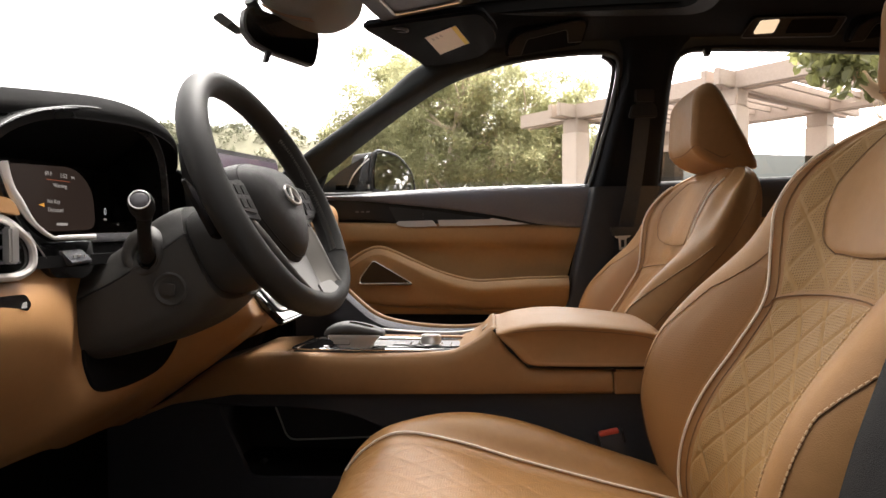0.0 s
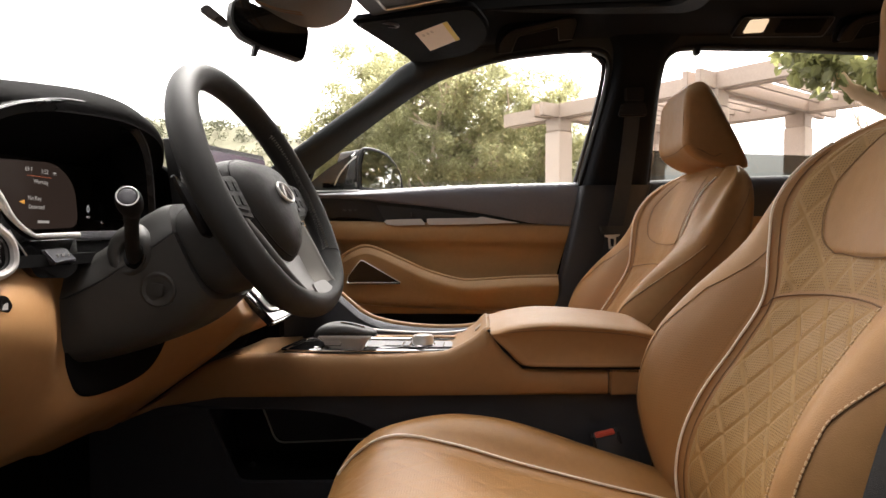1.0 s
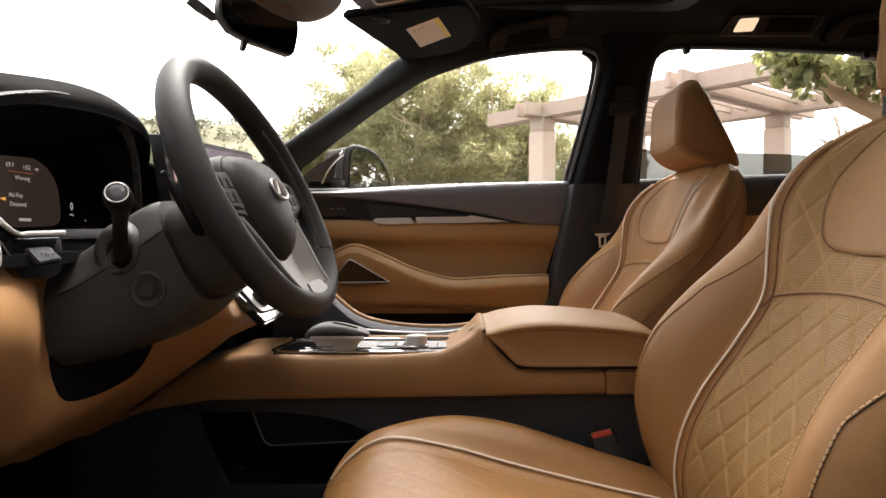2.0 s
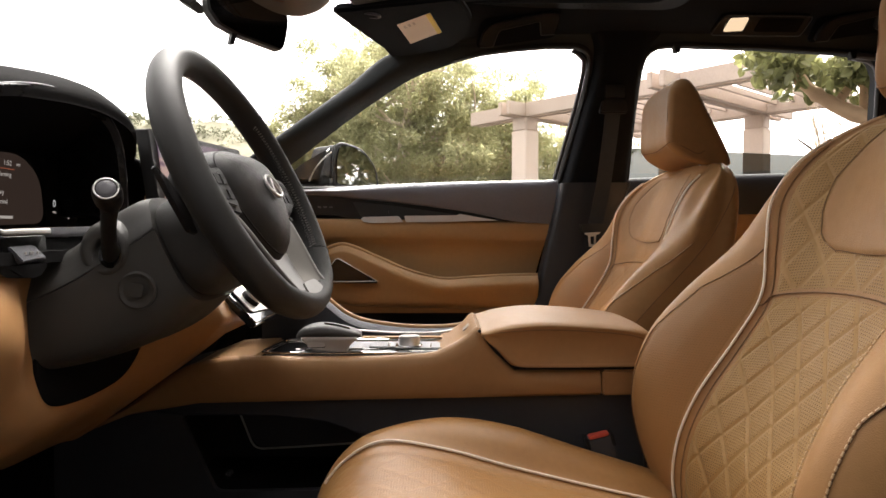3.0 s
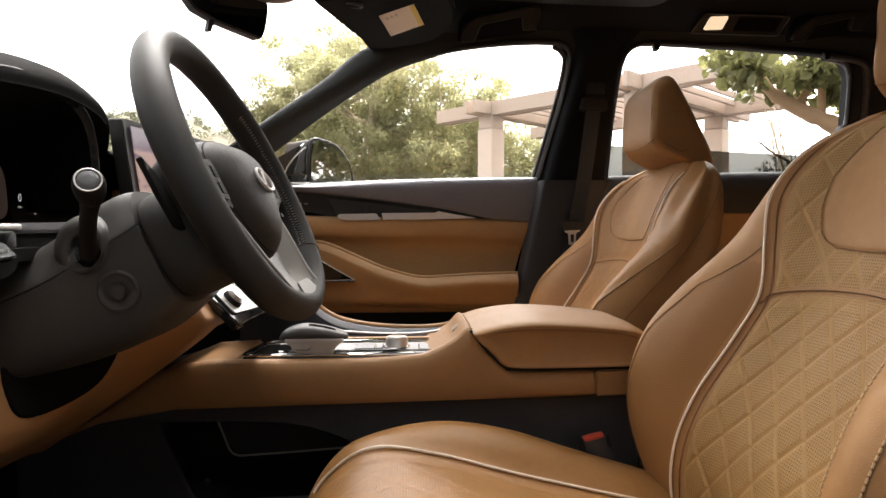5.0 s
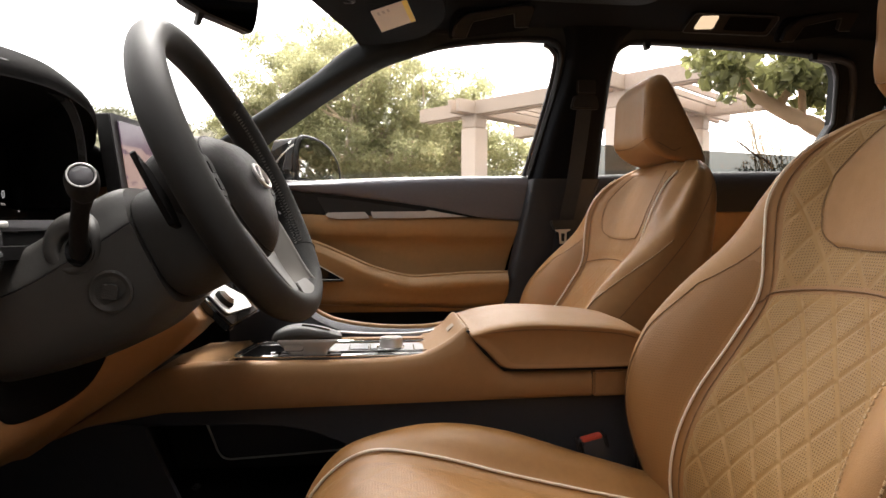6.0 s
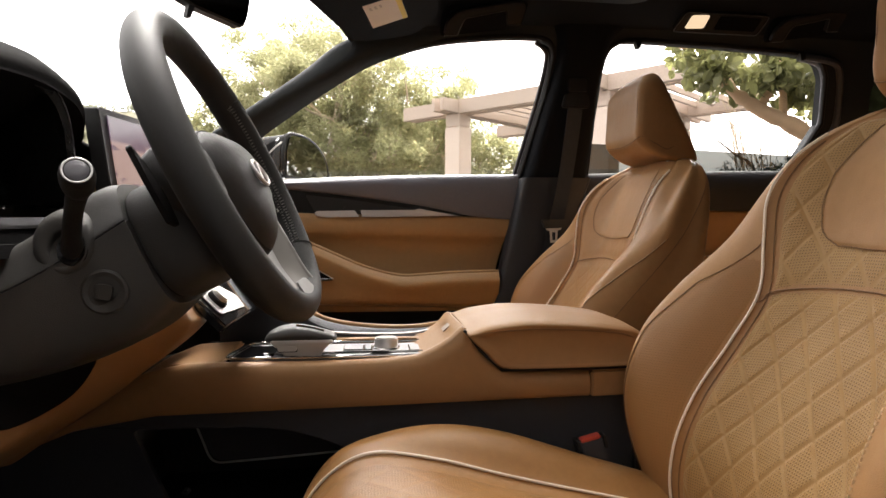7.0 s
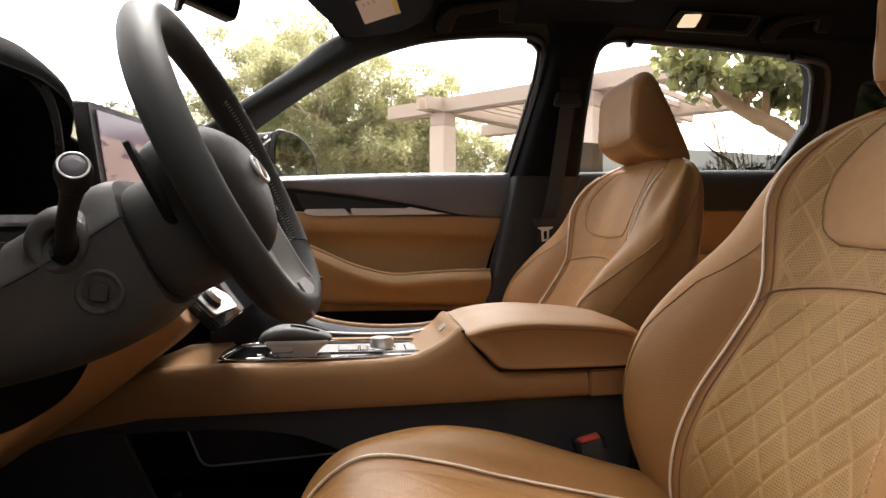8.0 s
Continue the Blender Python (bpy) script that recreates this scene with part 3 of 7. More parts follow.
panel("dark_inset", [(-0.52, 0.72), (-0.28, 0.727), (-0.20, 0.712), (0.10, 0.716), (0.24, 0.705), (0.365, 0.700), (0.385, 0.81), (-0.52, 0.79)], 0.753, 0.03, satin_black, door, 0.003, "black plastic inset")
rows = []
for x, zt in [(-0.52, 0.722), (-0.36, 0.719), (-0.20, 0.716), (-0.04, 0.713), (0.12, 0.711), (0.25, 0.708), (0.366, 0.706)]:
    sec = [(0.757, zt), (0.747, zt - 0.008), (0.744, zt - 0.030), (0.750, zt - 0.054), (0.768, zt - 0.074), (0.780, zt - 0.105), (0.783, 0.56), (0.778, 0.50), (0.772, 0.432)]
    rows.append([(x + (z - 0.706) * 0.26 * max(0.0, x) / 0.366, y, z) for y, z in sec])
rows = [spline(r, 30) for r in spline(np.array(rows).reshape(7, -1), 24).reshape(24, -1, 3)]
part("panel", loft([np.vstack([r, [r[-1] + (0, 0.03, 0), r[0] + (0, 0.03, 0)]]) for r in rows]), leather_door, door, "tan leather door panel, hollowed below its upper roll")
# the armrest: a scrolled bolster that sweeps down and back
stations = []
for x, top, bot, out in [(-0.33, 0.600, 0.470, 0.020), (-0.285, 0.628, 0.468, 0.028), (-0.245, 0.640, 0.464, 0.034), (-0.205, 0.631, 0.460, 0.042), (-0.134, 0.600, 0.457, 0.052), (-0.055, 0.566, 0.455, 0.058), (0.041, 0.541, 0.452, 0.060), (0.12, 0.543, 0.450, 0.060), (0.20, 0.548, 0.448, 0.058), (0.322, 0.551, 0.446, 0.056)]:
    y = 0.752
    stations.append((x, [(y + 0.002, top - 0.002), (y - out * 0.6, top + 0.004), (y - out, top - 0.014), (y - out - 0.002, top - 0.03), (y - out * 0.75, (top + bot) / 2 - 0.01), (y - out * 0.5, bot + 0.012), (y + 0.002, bot)]))
arm = profile_strip("armrest", stations, leather_door, door, "tan leather armrest", 50)
edge = spline([(x, s[2][0] - 0.0015, s[2][1] - 0.008) for x, s in stations], 60)
part("seam", tube(edge, 0.0012, 6), seam_tan, arm)
part("roll", tube(spline([(x, s[1][0] - 0.002, s[1][1] - 0.002) for x, s in stations], 60), 0.006, 10), leather_door, arm, "padded tan edge roll")
tri = rounded([(-0.257, 0.604), (-0.136, 0.536), (-0.300, 0.533), (-0.298, 0.552)], [0.012, 0.005, 0.012, 0.02])
dep = lambda x: 0.752 - np.interp(x, [-0.33, -0.245, -0.134], [0.022, 0.034, 0.050])
recess = part("pull_recess", slab([(x, dep(x) - 0.004, z) for x, z in tri], (0, 0.012, 0), 0.001), gloss_black, door, "black triangular pull pocket")
part("rim", tube([(x, dep(x) - 0.004, z) for x, z in tri], 0.0016, 6, True), satin, recess, "thin silver rim")
part("silver_lip", tube([(x, dep(x) - 0.006, z) for x, z in spline([(-0.300, 0.536), (-0.285, 0.5315), (-0.22, 0.532), (-0.138, 0.5345)], 14)], 0.0026, 8), chrome, recess, "bright chrome lip")
part("lower_skin", slab([(x, 0.762, z) for x, z in [(-0.52, 0.06), (0.22, 0.06), (0.295, 0.436), (-0.52, 0.436)]], (0, 0.03, 0), 0.003), carpet, door, "black lower door panel")
pocket = profile_strip("pocket", [(-0.46, [(0.70, 0.36), (0.69, 0.37), (0.685, 0.30), (0.70, 0.12)]), (0.22, [(0.70, 0.36), (0.69, 0.37), (0.685, 0.30), (0.70, 0.12)])], black_soft, door, "black map pocket")
# handle: dark scoop, silver blade and lever
scoop = part("handle_scoop", slab([(x, 0.7505, z) for x, z in rounded([(-0.216, 0.766), (-0.10, 0.755), (0.09, 0.728), (-0.07, 0.714), (-0.188, 0.714)], [0.006, 0.03, 0.004, 0.01, 0.01])], (0, 0.006, 0), 0.0012), black_soft, door, "black handle scoop")
blade = rounded([(-0.0640, 0.7240), (-0.0590, 0.7055), (0.0460, 0.7062), (0.2100, 0.7105), (0.1485, 0.7200), (0.0985, 0.7295), (0.0880, 0.7255)], [0.002, 0.003, 0.02, 0.001, 0.02, 0.002, 0.002])
part("silver_blade", slab([(x, 0.7395, z) for x, z in blade], (0, 0.012, 0), 0.0022), blade_mat, door, "satin silver trim blade")
part("lever", slab([(x, 0.7385, z) for x, z in rounded([(-0.1905, 0.7150), (-0.1830, 0.7210), (-0.0800, 0.7232), (-0.0665, 0.7055), (-0.1560, 0.7030), (-0.1830, 0.7070)], 0.004)], (0, 0.012, 0), 0.0035, 3), blade_mat, scoop, "satin silver door lever")
part("lock_tab", block(-0.117, -0.109, 0.743, 0.750, 0.728, 0.746, 0.0015), black_soft, scoop)
for k in range(3):
    part("seat_button", block(-0.318 + k * 0.017, -0.308 + k * 0.017, 0.7495, 0.754, 0.748, 0.753, 0.001), dark_trim, door, "small grey memory button")

door2 = thing("door_2", (0.9, 0.77, 0.10), "dark and tan rear passenger door, closed", "door", kind="structure")
profile_strip("belt_trim", [
    (0.585, [(0.79, 0.826), (0.758, 0.834), (0.742, 0.822), (0.738, 0.78), (0.748, 0.730)]),
    (0.95, [(0.79, 0.836), (0.758, 0.846), (0.742, 0.832), (0.738, 0.785), (0.748, 0.728)]),
    (1.30, [(0.79, 0.842), (0.758, 0.852), (0.742, 0.838), (0.738, 0.79), (0.748, 0.730)])], lower_pillar_mat, door2, "black padded upper door trim")
panel("panel", [(0.50, 0.30), (1.35, 0.30), (1.35, 0.728), (0.57, 0.728)], 0.757, 0.03, leather_door, door2, 0.004, "tan leather door panel")
panel("lower_skin", [(0.48, 0.05), (1.35, 0.05), (1.35, 0.30), (0.50, 0.30)], 0.757, 0.03, carpet, door2, 0.004)
part("armrest", slab([(x, 0.715, z) for x, z in rounded([(0.62, 0.50), (1.30, 0.53), (1.30, 0.60), (0.68, 0.59)], 0.03)], (0, 0.045, 0), 0.012, 3), leather_door, door2, "tan leather armrest")
part("blind_hook", joined(tube(spline([(0.735, 0.748, 0.850), (0.737, 0.742, 0.862), (0.748, 0.738, 0.866), (0.760, 0.742, 0.860)], 10), 0.0035, 8), block(0.742, 0.755, 0.738, 0.752, 0.842, 0.864, 0.002)), black_soft, door2, "small black blind hook")


# ---- outside mirror ----
mir = thing("wing_mirror", (-0.28, 0.92, 0.82), "dark painted wing mirror with black housing", "wing mirror")
prof = rounded([(-0.290, 0.822), (-0.290, 0.905), (-0.280, 0.955), (-0.222, 0.950), (-0.180, 0.895), (-0.172, 0.822)], [0.01, 0.02, 0.015, 0.03, 0.04, 0.02])
turned = lambda x: 0.95 + (x + 0.235) * 1.5
part("housing", slab([(x - 0.004, turned(x), z) for x, z in prof], (-0.085, 0.055, -0.004), 0.010, 3), black_soft, mir, "black mirror housing")
part("bezel", tube([(x, turned(x), z) for x, z in prof], 0.006, 10, True), black_soft, mir)
inner = [(-0.236 + (x + 0.236) * 0.92, 0.886 + (z - 0.886) * 0.92) for x, z in prof]
part("mirror_glass", slab([(x + 0.006, turned(x) - 0.004, z) for x, z in inner], (-0.003, 0.002, 0)), mirror_mat, mir, "clear mirror glass")
part("sail", slab([(-0.47, 0.80, 0.806), (-0.33, 0.80, 0.806), (-0.30, 0.80, 0.925), (-0.37, 0.80, 0.885)], (0, 0.02, 0), 0.004), black_soft, mir, "black corner sail")
part("arm", slab([(-0.40, 0.80, 0.812), (-0.29, 0.80, 0.812), (-0.29, 0.95, 0.83), (-0.36, 0.95, 0.83)], (0, 0, 0.035), 0.01), paint, mir)
part("chrome_strip", tube(spline([(-0.372, 0.812, 0.812), (-0.350, 0.84, 0.880), (-0.300, 0.90, 0.945)], 14), 0.004, 8), satin, mir, "thin bright strip")
part("sail_strip", tube(spline([(-0.352, 0.796, 0.828), (-0.336, 0.796, 0.862), (-0.312, 0.796, 0.893), (-0.284, 0.796, 0.917)], 14), 0.0022, 6), satin, mir, "thin bright strip")
# Strip laid along the sill for the bright reflection there.
part("sill_glint_strip", tube([(-0.384, 0.792, 0.811), (-0.33, 0.792, 0.812), (-0.275, 0.792, 0.813)], 0.0020, 6), satin, mir, "thin bright strip")


# ---- front seats ----
SEAT_Y = -0.395
# one row a height: z, centre x, piping (half width, x), bolster crest (half width, x), outer edge (half width, x), rear x
BACK = [
    (0.235, 0.410, 0.160, 0.400, 0.235, 0.405, 0.258, 0.440, 0.505),
    (0.310, 0.402, 0.160, 0.380, 0.236, 0.368, 0.264, 0.420, 0.525),
    (0.380, 0.414, 0.157, 0.383, 0.240, 0.343, 0.270, 0.405, 0.545),
    (0.450, 0.444, 0.152, 0.409, 0.243, 0.336, 0.274, 0.405, 0.570),
    (0.525, 0.480, 0.142, 0.454, 0.243, 0.360, 0.272, 0.430, 0.595),
    (0.590, 0.515, 0.135, 0.488, 0.234, 0.410, 0.262, 0.470, 0.618),
    (0.660, 0.543, 0.142, 0.498, 0.218, 0.480, 0.248, 0.520, 0.636),
    (0.720, 0.568, 0.148, 0.508, 0.205, 0.520, 0.234, 0.548, 0.648),
    (0.770, 0.590, 0.140, 0.538, 0.190, 0.555, 0.215, 0.578, 0.655),
    (0.805, 0.610, 0.118, 0.578, 0.165, 0.590, 0.185, 0.605, 0.655),
    (0.826, 0.632, 0.090, 0.615, 0.125, 0.620, 0.138, 0.630, 0.655),
]


def back_ring(row, slim=0.0):
    """One outline of the backrest; slim draws the bolster on the -y side back."""
    z, c, po, px, ko, kx, oo, ox, rx = row
    ro = oo * (0.91 if z < 0.56 else 0.945)
    half = [(0, c), (po * 0.55, c * 0.92 + px * 0.08), (po * 0.94, px + (c - px) * 0.18), (po * 1.04, px - 0.004), ((po + ko) / 2, px * 0.42 + kx * 0.58 - 0.010), (ko, kx), (oo, ox), (oo * 0.99, (ox + rx) / 2), (ro, rx), (ro * 0.5, rx + 0.022)]
    right = [(x, y, z) for y, x in half]
    back = [(rx + 0.026, 0, z)]
    less = slim * np.interp(z, [0.40, 0.45, 0.525, 0.59, 0.66, 0.72, 0.805, 0.826], [0, 0.006, 0.015, 0.022, 0.032, 0.042, 0.042, 0.03])
    share = [0, 0, 0.6, 1, 1, 1, 0.5, 0.2, 0, 0]
    fore = (1 - slim) * np.interp(z, [0.30, 0.42, 0.56, 0.64], [0, 0.018, 0.018, 0])
    full = [0, 0, 0, 0.6, 1, 0.2, 0, 0, 0, 0]
    left = [(x + less * k - fore * q, -y, z) for (y, x), k, q in zip(half[:0:-1], share[:0:-1], full[:0:-1])]
    return np.array(right + back + left)


RINGS = np.array([back_ring(r) for r in BACK])
N_ROW, N_RING = RINGS.shape[:2]


def curve_at(table, t):
    """Catmull-Rom value of a table of rows at t in 0..1."""
    k = len(table)
    s = np.clip(t, 0, 1) * (k - 1)
    i = min(int(s), k - 2)
    f = s - i
    b, c = table[i], table[i + 1]
    a = table[i - 1] if i else 2 * b - c
    d = table[i + 2] if i + 2 < k else 2 * c - b
    return 0.5 * (2 * b + (c - a) * f + (2 * a - 5 * b + 4 * c - d) * f * f + (3 * b - a - 3 * c + d) * f ** 3)


def ring_at(r, u):
    """The point at ring parameter u (in control points, 0 at the centre front, positive to +y)."""
    k = len(r)
    i = math.floor(u)
    f = u - i
    a, b, c, d = (r[(i + j) % k] for j in (-1, 0, 1, 2))
    return 0.5 * (2 * b + (c - a) * f + (2 * a - 5 * b + 4 * c - d) * f * f + (3 * b - a - 3 * c + d) * f ** 3)


def back_at(v, u):
    return ring_at(curve_at(RINGS, v), u)


def v_of(z):
    zs = [r[0] for r in BACK]
    return float(np.interp(z, zs, np.linspace(0, 1, len(zs))))


def surface_patch(at, u_line, v_line, lift, side=1):
    """A grid of points on a surface raised along its normal by lift(w, h, i, j), where w and h are metres across and up."""
    P = np.array([[at(v, u) for u in us] for v, us in zip(v_line, u_line)])
    du = -side * np.gradient(P, axis=1)
    dv = np.gradient(P, axis=0)
    nrm = np.cross(du, dv)
    nrm /= np.linalg.norm(nrm, axis=2, keepdims=True) + 1e-12
    w = np.cumsum(np.r_["1", np.zeros((len(P), 1)), np.linalg.norm(np.diff(P, axis=1), axis=2)], axis=1)
    w -= w[:, w.shape[1] // 2][:, None]
    mid = P[:, P.shape[1] // 2]
    h = np.r_[0, np.cumsum(np.linalg.norm(np.diff(mid, axis=0), axis=1))][:, None] + 0 * w
    P = P + nrm * lift(w, h)[..., None]
    return P, w, h


def patch_mesh(P, w, h):
    bm = bmesh.new()
    uvl = bm.loops.layers.uv.new("UVMap")
    g = [[bm.verts.new(tuple(p)) for p in row] for row in P]
    at = {}
    for i, row in enumerate(g):
        for j, vv in enumerate(row):
            at[vv] = (w[i, j], h[i, j])
    for a, b in zip(range(len(g)), range(1, len(g))):
        for j in range(len(g[0]) - 1):
            f = bm.faces.new((g[a][j], g[a][j + 1], g[b][j + 1], g[b][j]))
            for lp in f.loops:
                lp[uvl].uv = at[lp.vert]
    return bm


def quilt(w, h, puff=0.0036):
    """Puffed diamonds between two sets of sewn lines."""
    a, b = w / DIAMOND[0] + h / DIAMOND[1], w / DIAMOND[0] - h / DIAMOND[1]
    fa, fb = np.abs(a - np.round(a)), np.abs(b - np.round(b))
    d = np.minimum(fa, fb)
    return puff * (1 - np.exp(-(d / 0.040)))


def edge_fade(u_count, v_count, rim=0.06):
    i = np.minimum(np.arange(v_count), np.arange(v_count)[::-1])[:, None] / v_count
    j = np.minimum(np.arange(u_count), np.arange(u_count)[::-1])[None, :] / u_count
    return np.clip(np.minimum(i, j) / rim, 0, 1)


def build_seat(puff=0.0036, panel=leather_quilt, patch=1.0, dome_up=0.0065):
    y0 = SEAT_Y
    sh = lambda P: np.asarray(P) + np.array((0, y0, 0))
    seat = thing("car_seat", (0.15, y0, 0.02), "tan leather front seat with diamond quilting and ivory piping, upright", "car seat", "front seats")
    # backrest shell
    rows = [[sh(back_at(v, u)) for u in np.linspace(0, N_RING, 110, endpoint=False)] for v in np.linspace(0, 1, 64)]
    top = np.array(rows[-1])
    c = top.mean(0) + (0.0, 0, 0.006)
    rows.append(list(top * 0.6 + c * 0.4 + (0, 0, 0.004)))
    rows.append(list(top * 0.15 + c * 0.85 + (0, 0, 0.004)))
    back = part("backrest", loft(rows), leather, seat, "tan leather backrest with deep side bolsters", sharp=60)
    # quilted inserts: below and above the yoke seam
    nu, nv = 140, 230
    us = np.linspace(-2.05, 2.05, nu)

    def yoke_v(u):  # the seam dips at the middle of the back
        return v_of(0.590 + 0.014 * (1 - (u / 2.1) ** 2) - 0.020 * (min(0.0, u) / 2.1) ** 2)

    def lower(v, u):
        return back_at(v_of(0.27) + v * (yoke_v(u) - 0.003 - v_of(0.27)), u)

    fade = edge_fade(nu, nv)
    P, w, h = surface_patch(lower, [us] * nv, np.linspace(0, 1, nv), lambda w, h: (0.0008 + quilt(w, h, puff=puff)) * fade + (fade - 1) * 0.0004)
    part("quilted_panel", patch_mesh(sh(P), w, h), panel, back, "perforated diamond quilted tan leather", sharp=75)

    def upper(v, u):
        return back_at(yoke_v(u) + 0.004 + v * (v_of(0.815) - yoke_v(u)), u)

    P, w, h = surface_patch(upper, [us] * 120, np.linspace(0, 1, 120), lambda w, h: (0.0008 + quilt(w, h, puff=puff * 0.6)) * edge_fade(nu, 120) + (edge_fade(nu, 120) - 1) * 0.0004)
    part("quilted_panel", patch_mesh(sh(P), w, h), panel, back, "perforated diamond quilted tan leather", sharp=75)
    # smooth centre patch below the headrest
    pv, pu = np.linspace(0, 1, 44), np.linspace(-1, 1, 50)

    def centre(v, u):
        z = 0.649 + 0.155 * v
        half = 1.20 * (0.70 + 0.30 * math.sqrt(1 - (1 - min(1.0, v / 0.16)) ** 2)) * np.interp(v, [0, 0.3, 0.6, 1], [0.98, 1.10, 1.12, 0.95]) * patch
        return back_at(v_of(z + 0.006 * u * u * (1 - v)), u * half)

    dome = np.outer(np.sin(np.linspace(0.0, math.pi, 44)) ** 0.35, np.sin(np.linspace(0.0, math.pi, 50)) ** 0.35)
    P, w, h = surface_patch(centre, [pu] * 44, pv, lambda w, h: 0.0012 + 0.34 * dome_up + dome_up * dome)
    pad = part("centre_patch", patch_mesh(sh(P), w, h), leather, back, "smooth tan leather patch")
    rim = np.vstack([P[:, 0][::-1], P[0], P[:, -1]])
    part("seam", tube(sh(rim) + (-0.002, 0, 0.001), 0.0007, 6), seam_tan, pad)
    # piping and seams along both sides
    for s in (-1, 1):
        zz = np.linspace(0.275, 0.800, 70)
        line = np.array([sh(back_at(v_of(z), s * 3.0)) + np.array((-0.0035, 0, 0.001)) for z in zz])
        part("piping", tube(line, 0.0020, 8), piping_mat, back, "ivory leather piping")
        line = np.array([sh(back_at(v_of(z), s * 2.25)) + np.array((-0.0012, 0, 0.0005)) for z in np.linspace(0.275, 0.79, 70)])
        part("seam", tube(line, 0.0007, 6), seam_tan, back)
        rim_u = lambda z: s * np.interp(z, [0.27, 0.40, 0.53, 0.60, 0.66], [4.7, 4.78, 4.72, 4.35, 3.05] if s > 0 else [4.9, 5.0, 5.1, 5.7, 6.4])
        line = np.array([sh(back_at(v_of(z), rim_u(z))) + np.array((-0.0010, 0, 0.0)) for z in np.linspace(0.27, 0.655, 70)])
        part("seam", tube(line, 0.0007, 6), seam_tan, back)
        if s < 0:
            part("stitching", dashes(line, 0.0062, 0.0038, 0.0011, (-0.0006, -0.0008, 0.0016)), stitch_thread, back, "pale saddle stitching")
        line = np.array([sh(back_at(v_of(z), s * np.interp(z, [0.36, 0.50, 0.65, 0.77], [5.6, 6.0, 6.8, 7.6]))) + np.array((0, s * 0.0006, 0)) for z in np.linspace(0.36, 0.77, 60)])
        part("seam", tube(line, 0.0007, 6), seam_tan, back)
        line = np.array([sh(back_at(v_of(z), s * 4.12)) + np.array((-0.0016, -0.0004, 0.0008)) for z in np.linspace(0.30, 0.615, 50)])
        if s < 0:
            part("stitching", dashes(line, 0.0062, 0.0038, 0.0011), stitch_thread, back, "pale saddle stitching")
        # perforated bolster face
        zz = np.linspace(0.28, 0.645, 48)
        edge = [(abs(rim_u(z)) if s > 0 else 4.06) - 0.02 for z in zz]
        u_rows = [s * np.linspace(*((3.13, e) if s > 0 else (e, 3.13)), 22) for e in edge]
        fd = edge_fade(22, 48)
        P, w, h = surface_patch(back_at, u_rows, [v_of(z) for z in zz], lambda w, h: 0.0013 * fd - 0.0008)
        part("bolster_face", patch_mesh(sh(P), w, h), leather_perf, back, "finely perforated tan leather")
    line = np.array([sh(back_at(yoke_v(u), u)) + np.array((-0.0025, 0, 0.001)) for u in np.linspace(-3.0, 3.0, 60)])
    part("yoke_seam", tube(line, 0.0011, 6), seam_tan, back)
    # cushion
    CUSH = [  # x, centre z, piping (half, z), crest (half, z), outer (half, z), base z
        (-0.150, 0.240, 0.14, 0.235, 0.18, 0.238, 0.22, 0.215, 0.14),
        (-0.128, 0.305, 0.155, 0.310, 0.205, 0.312, 0.25, 0.255, 0.11),
        (-0.090, 0.342, 0.163, 0.358, 0.215, 0.362, 0.262, 0.300, 0.10),
        (-0.035, 0.362, 0.163, 0.384, 0.220, 0.385, 0.268, 0.330, 0.10),
        (0.050, 0.360, 0.160, 0.372, 0.222, 0.398, 0.270, 0.335, 0.10),
        (0.145, 0.338, 0.158, 0.346, 0.222, 0.386, 0.270, 0.320, 0.10),
        (0.265, 0.310, 0.156, 0.318, 0.220, 0.348, 0.266, 0.300, 0.10),
        (0.375, 0.286, 0.156, 0.294, 0.215, 0.315, 0.258, 0.270, 0.10),
        (0.450, 0.275, 0.150, 0.280, 0.200, 0.288, 0.240, 0.255, 0.11),
    ]
    rings = []
    for x, cz, po, pz, ko, kz, oo, oz, bz in CUSH:
        half = [(0, cz), (po * 0.55, cz + (pz - cz) * 0.15), (po * 0.95, pz - 0.004), ((po + ko) / 2, pz * 0.4 + kz * 0.6 + 0.004), (ko, kz), ((ko + oo) / 2 + 0.008, kz * 0.8 + oz * 0.2), (oo, oz), (oo * 0.97, (oz + bz) / 2), (oo * 0.9, bz)]
        rings.append(np.array([(x, y, z) for y, z in half] + [(x, 0, bz)] + [(x, -y, z) for y, z in half[:0:-1]]))
    C = np.array(rings)

    def cush_at(v, u):
        return ring_at(curve_at(C, v), u)

    k = C.shape[1]
    rows = [[sh(cush_at(v, u)) for u in np.linspace(0, k, 96, endpoint=False)] for v in np.linspace(0, 1, 60)]
    cushion = part("cushion", loft(rows), leather_warm_lit, seat, "tan leather seat cushion", sharp=60)
    for s in (-1, 1):
        line = np.array([sh(cush_at(v, s * 2.15)) + np.array((-0.001, 0, 0.0030)) for v in np.linspace(0.16, 0.93, 60)])
        part("piping", tube(line, 0.0020, 8), piping_mat, cushion, "ivory leather piping")
        line = np.array([sh(cush_at(v, s * 6.0)) + np.array((0, s * 0.001, 0)) for v in np.linspace(0.06, 0.93, 60)])
        part("seam", tube(line, 0.0006, 6), seam_tan, cushion)
    nu, nv = 90, 150
    us = np.linspace(-1.75, 1.75, nu)
    fd = edge_fade(nu, nv)
    P, w, h = surface_patch(cush_at, [us] * nv, np.linspace(0.20, 0.90, nv), lambda w, h: (0.0008 + quilt(w, h, puff=0.0009)) * fd + (fd - 1) * 0.0003)
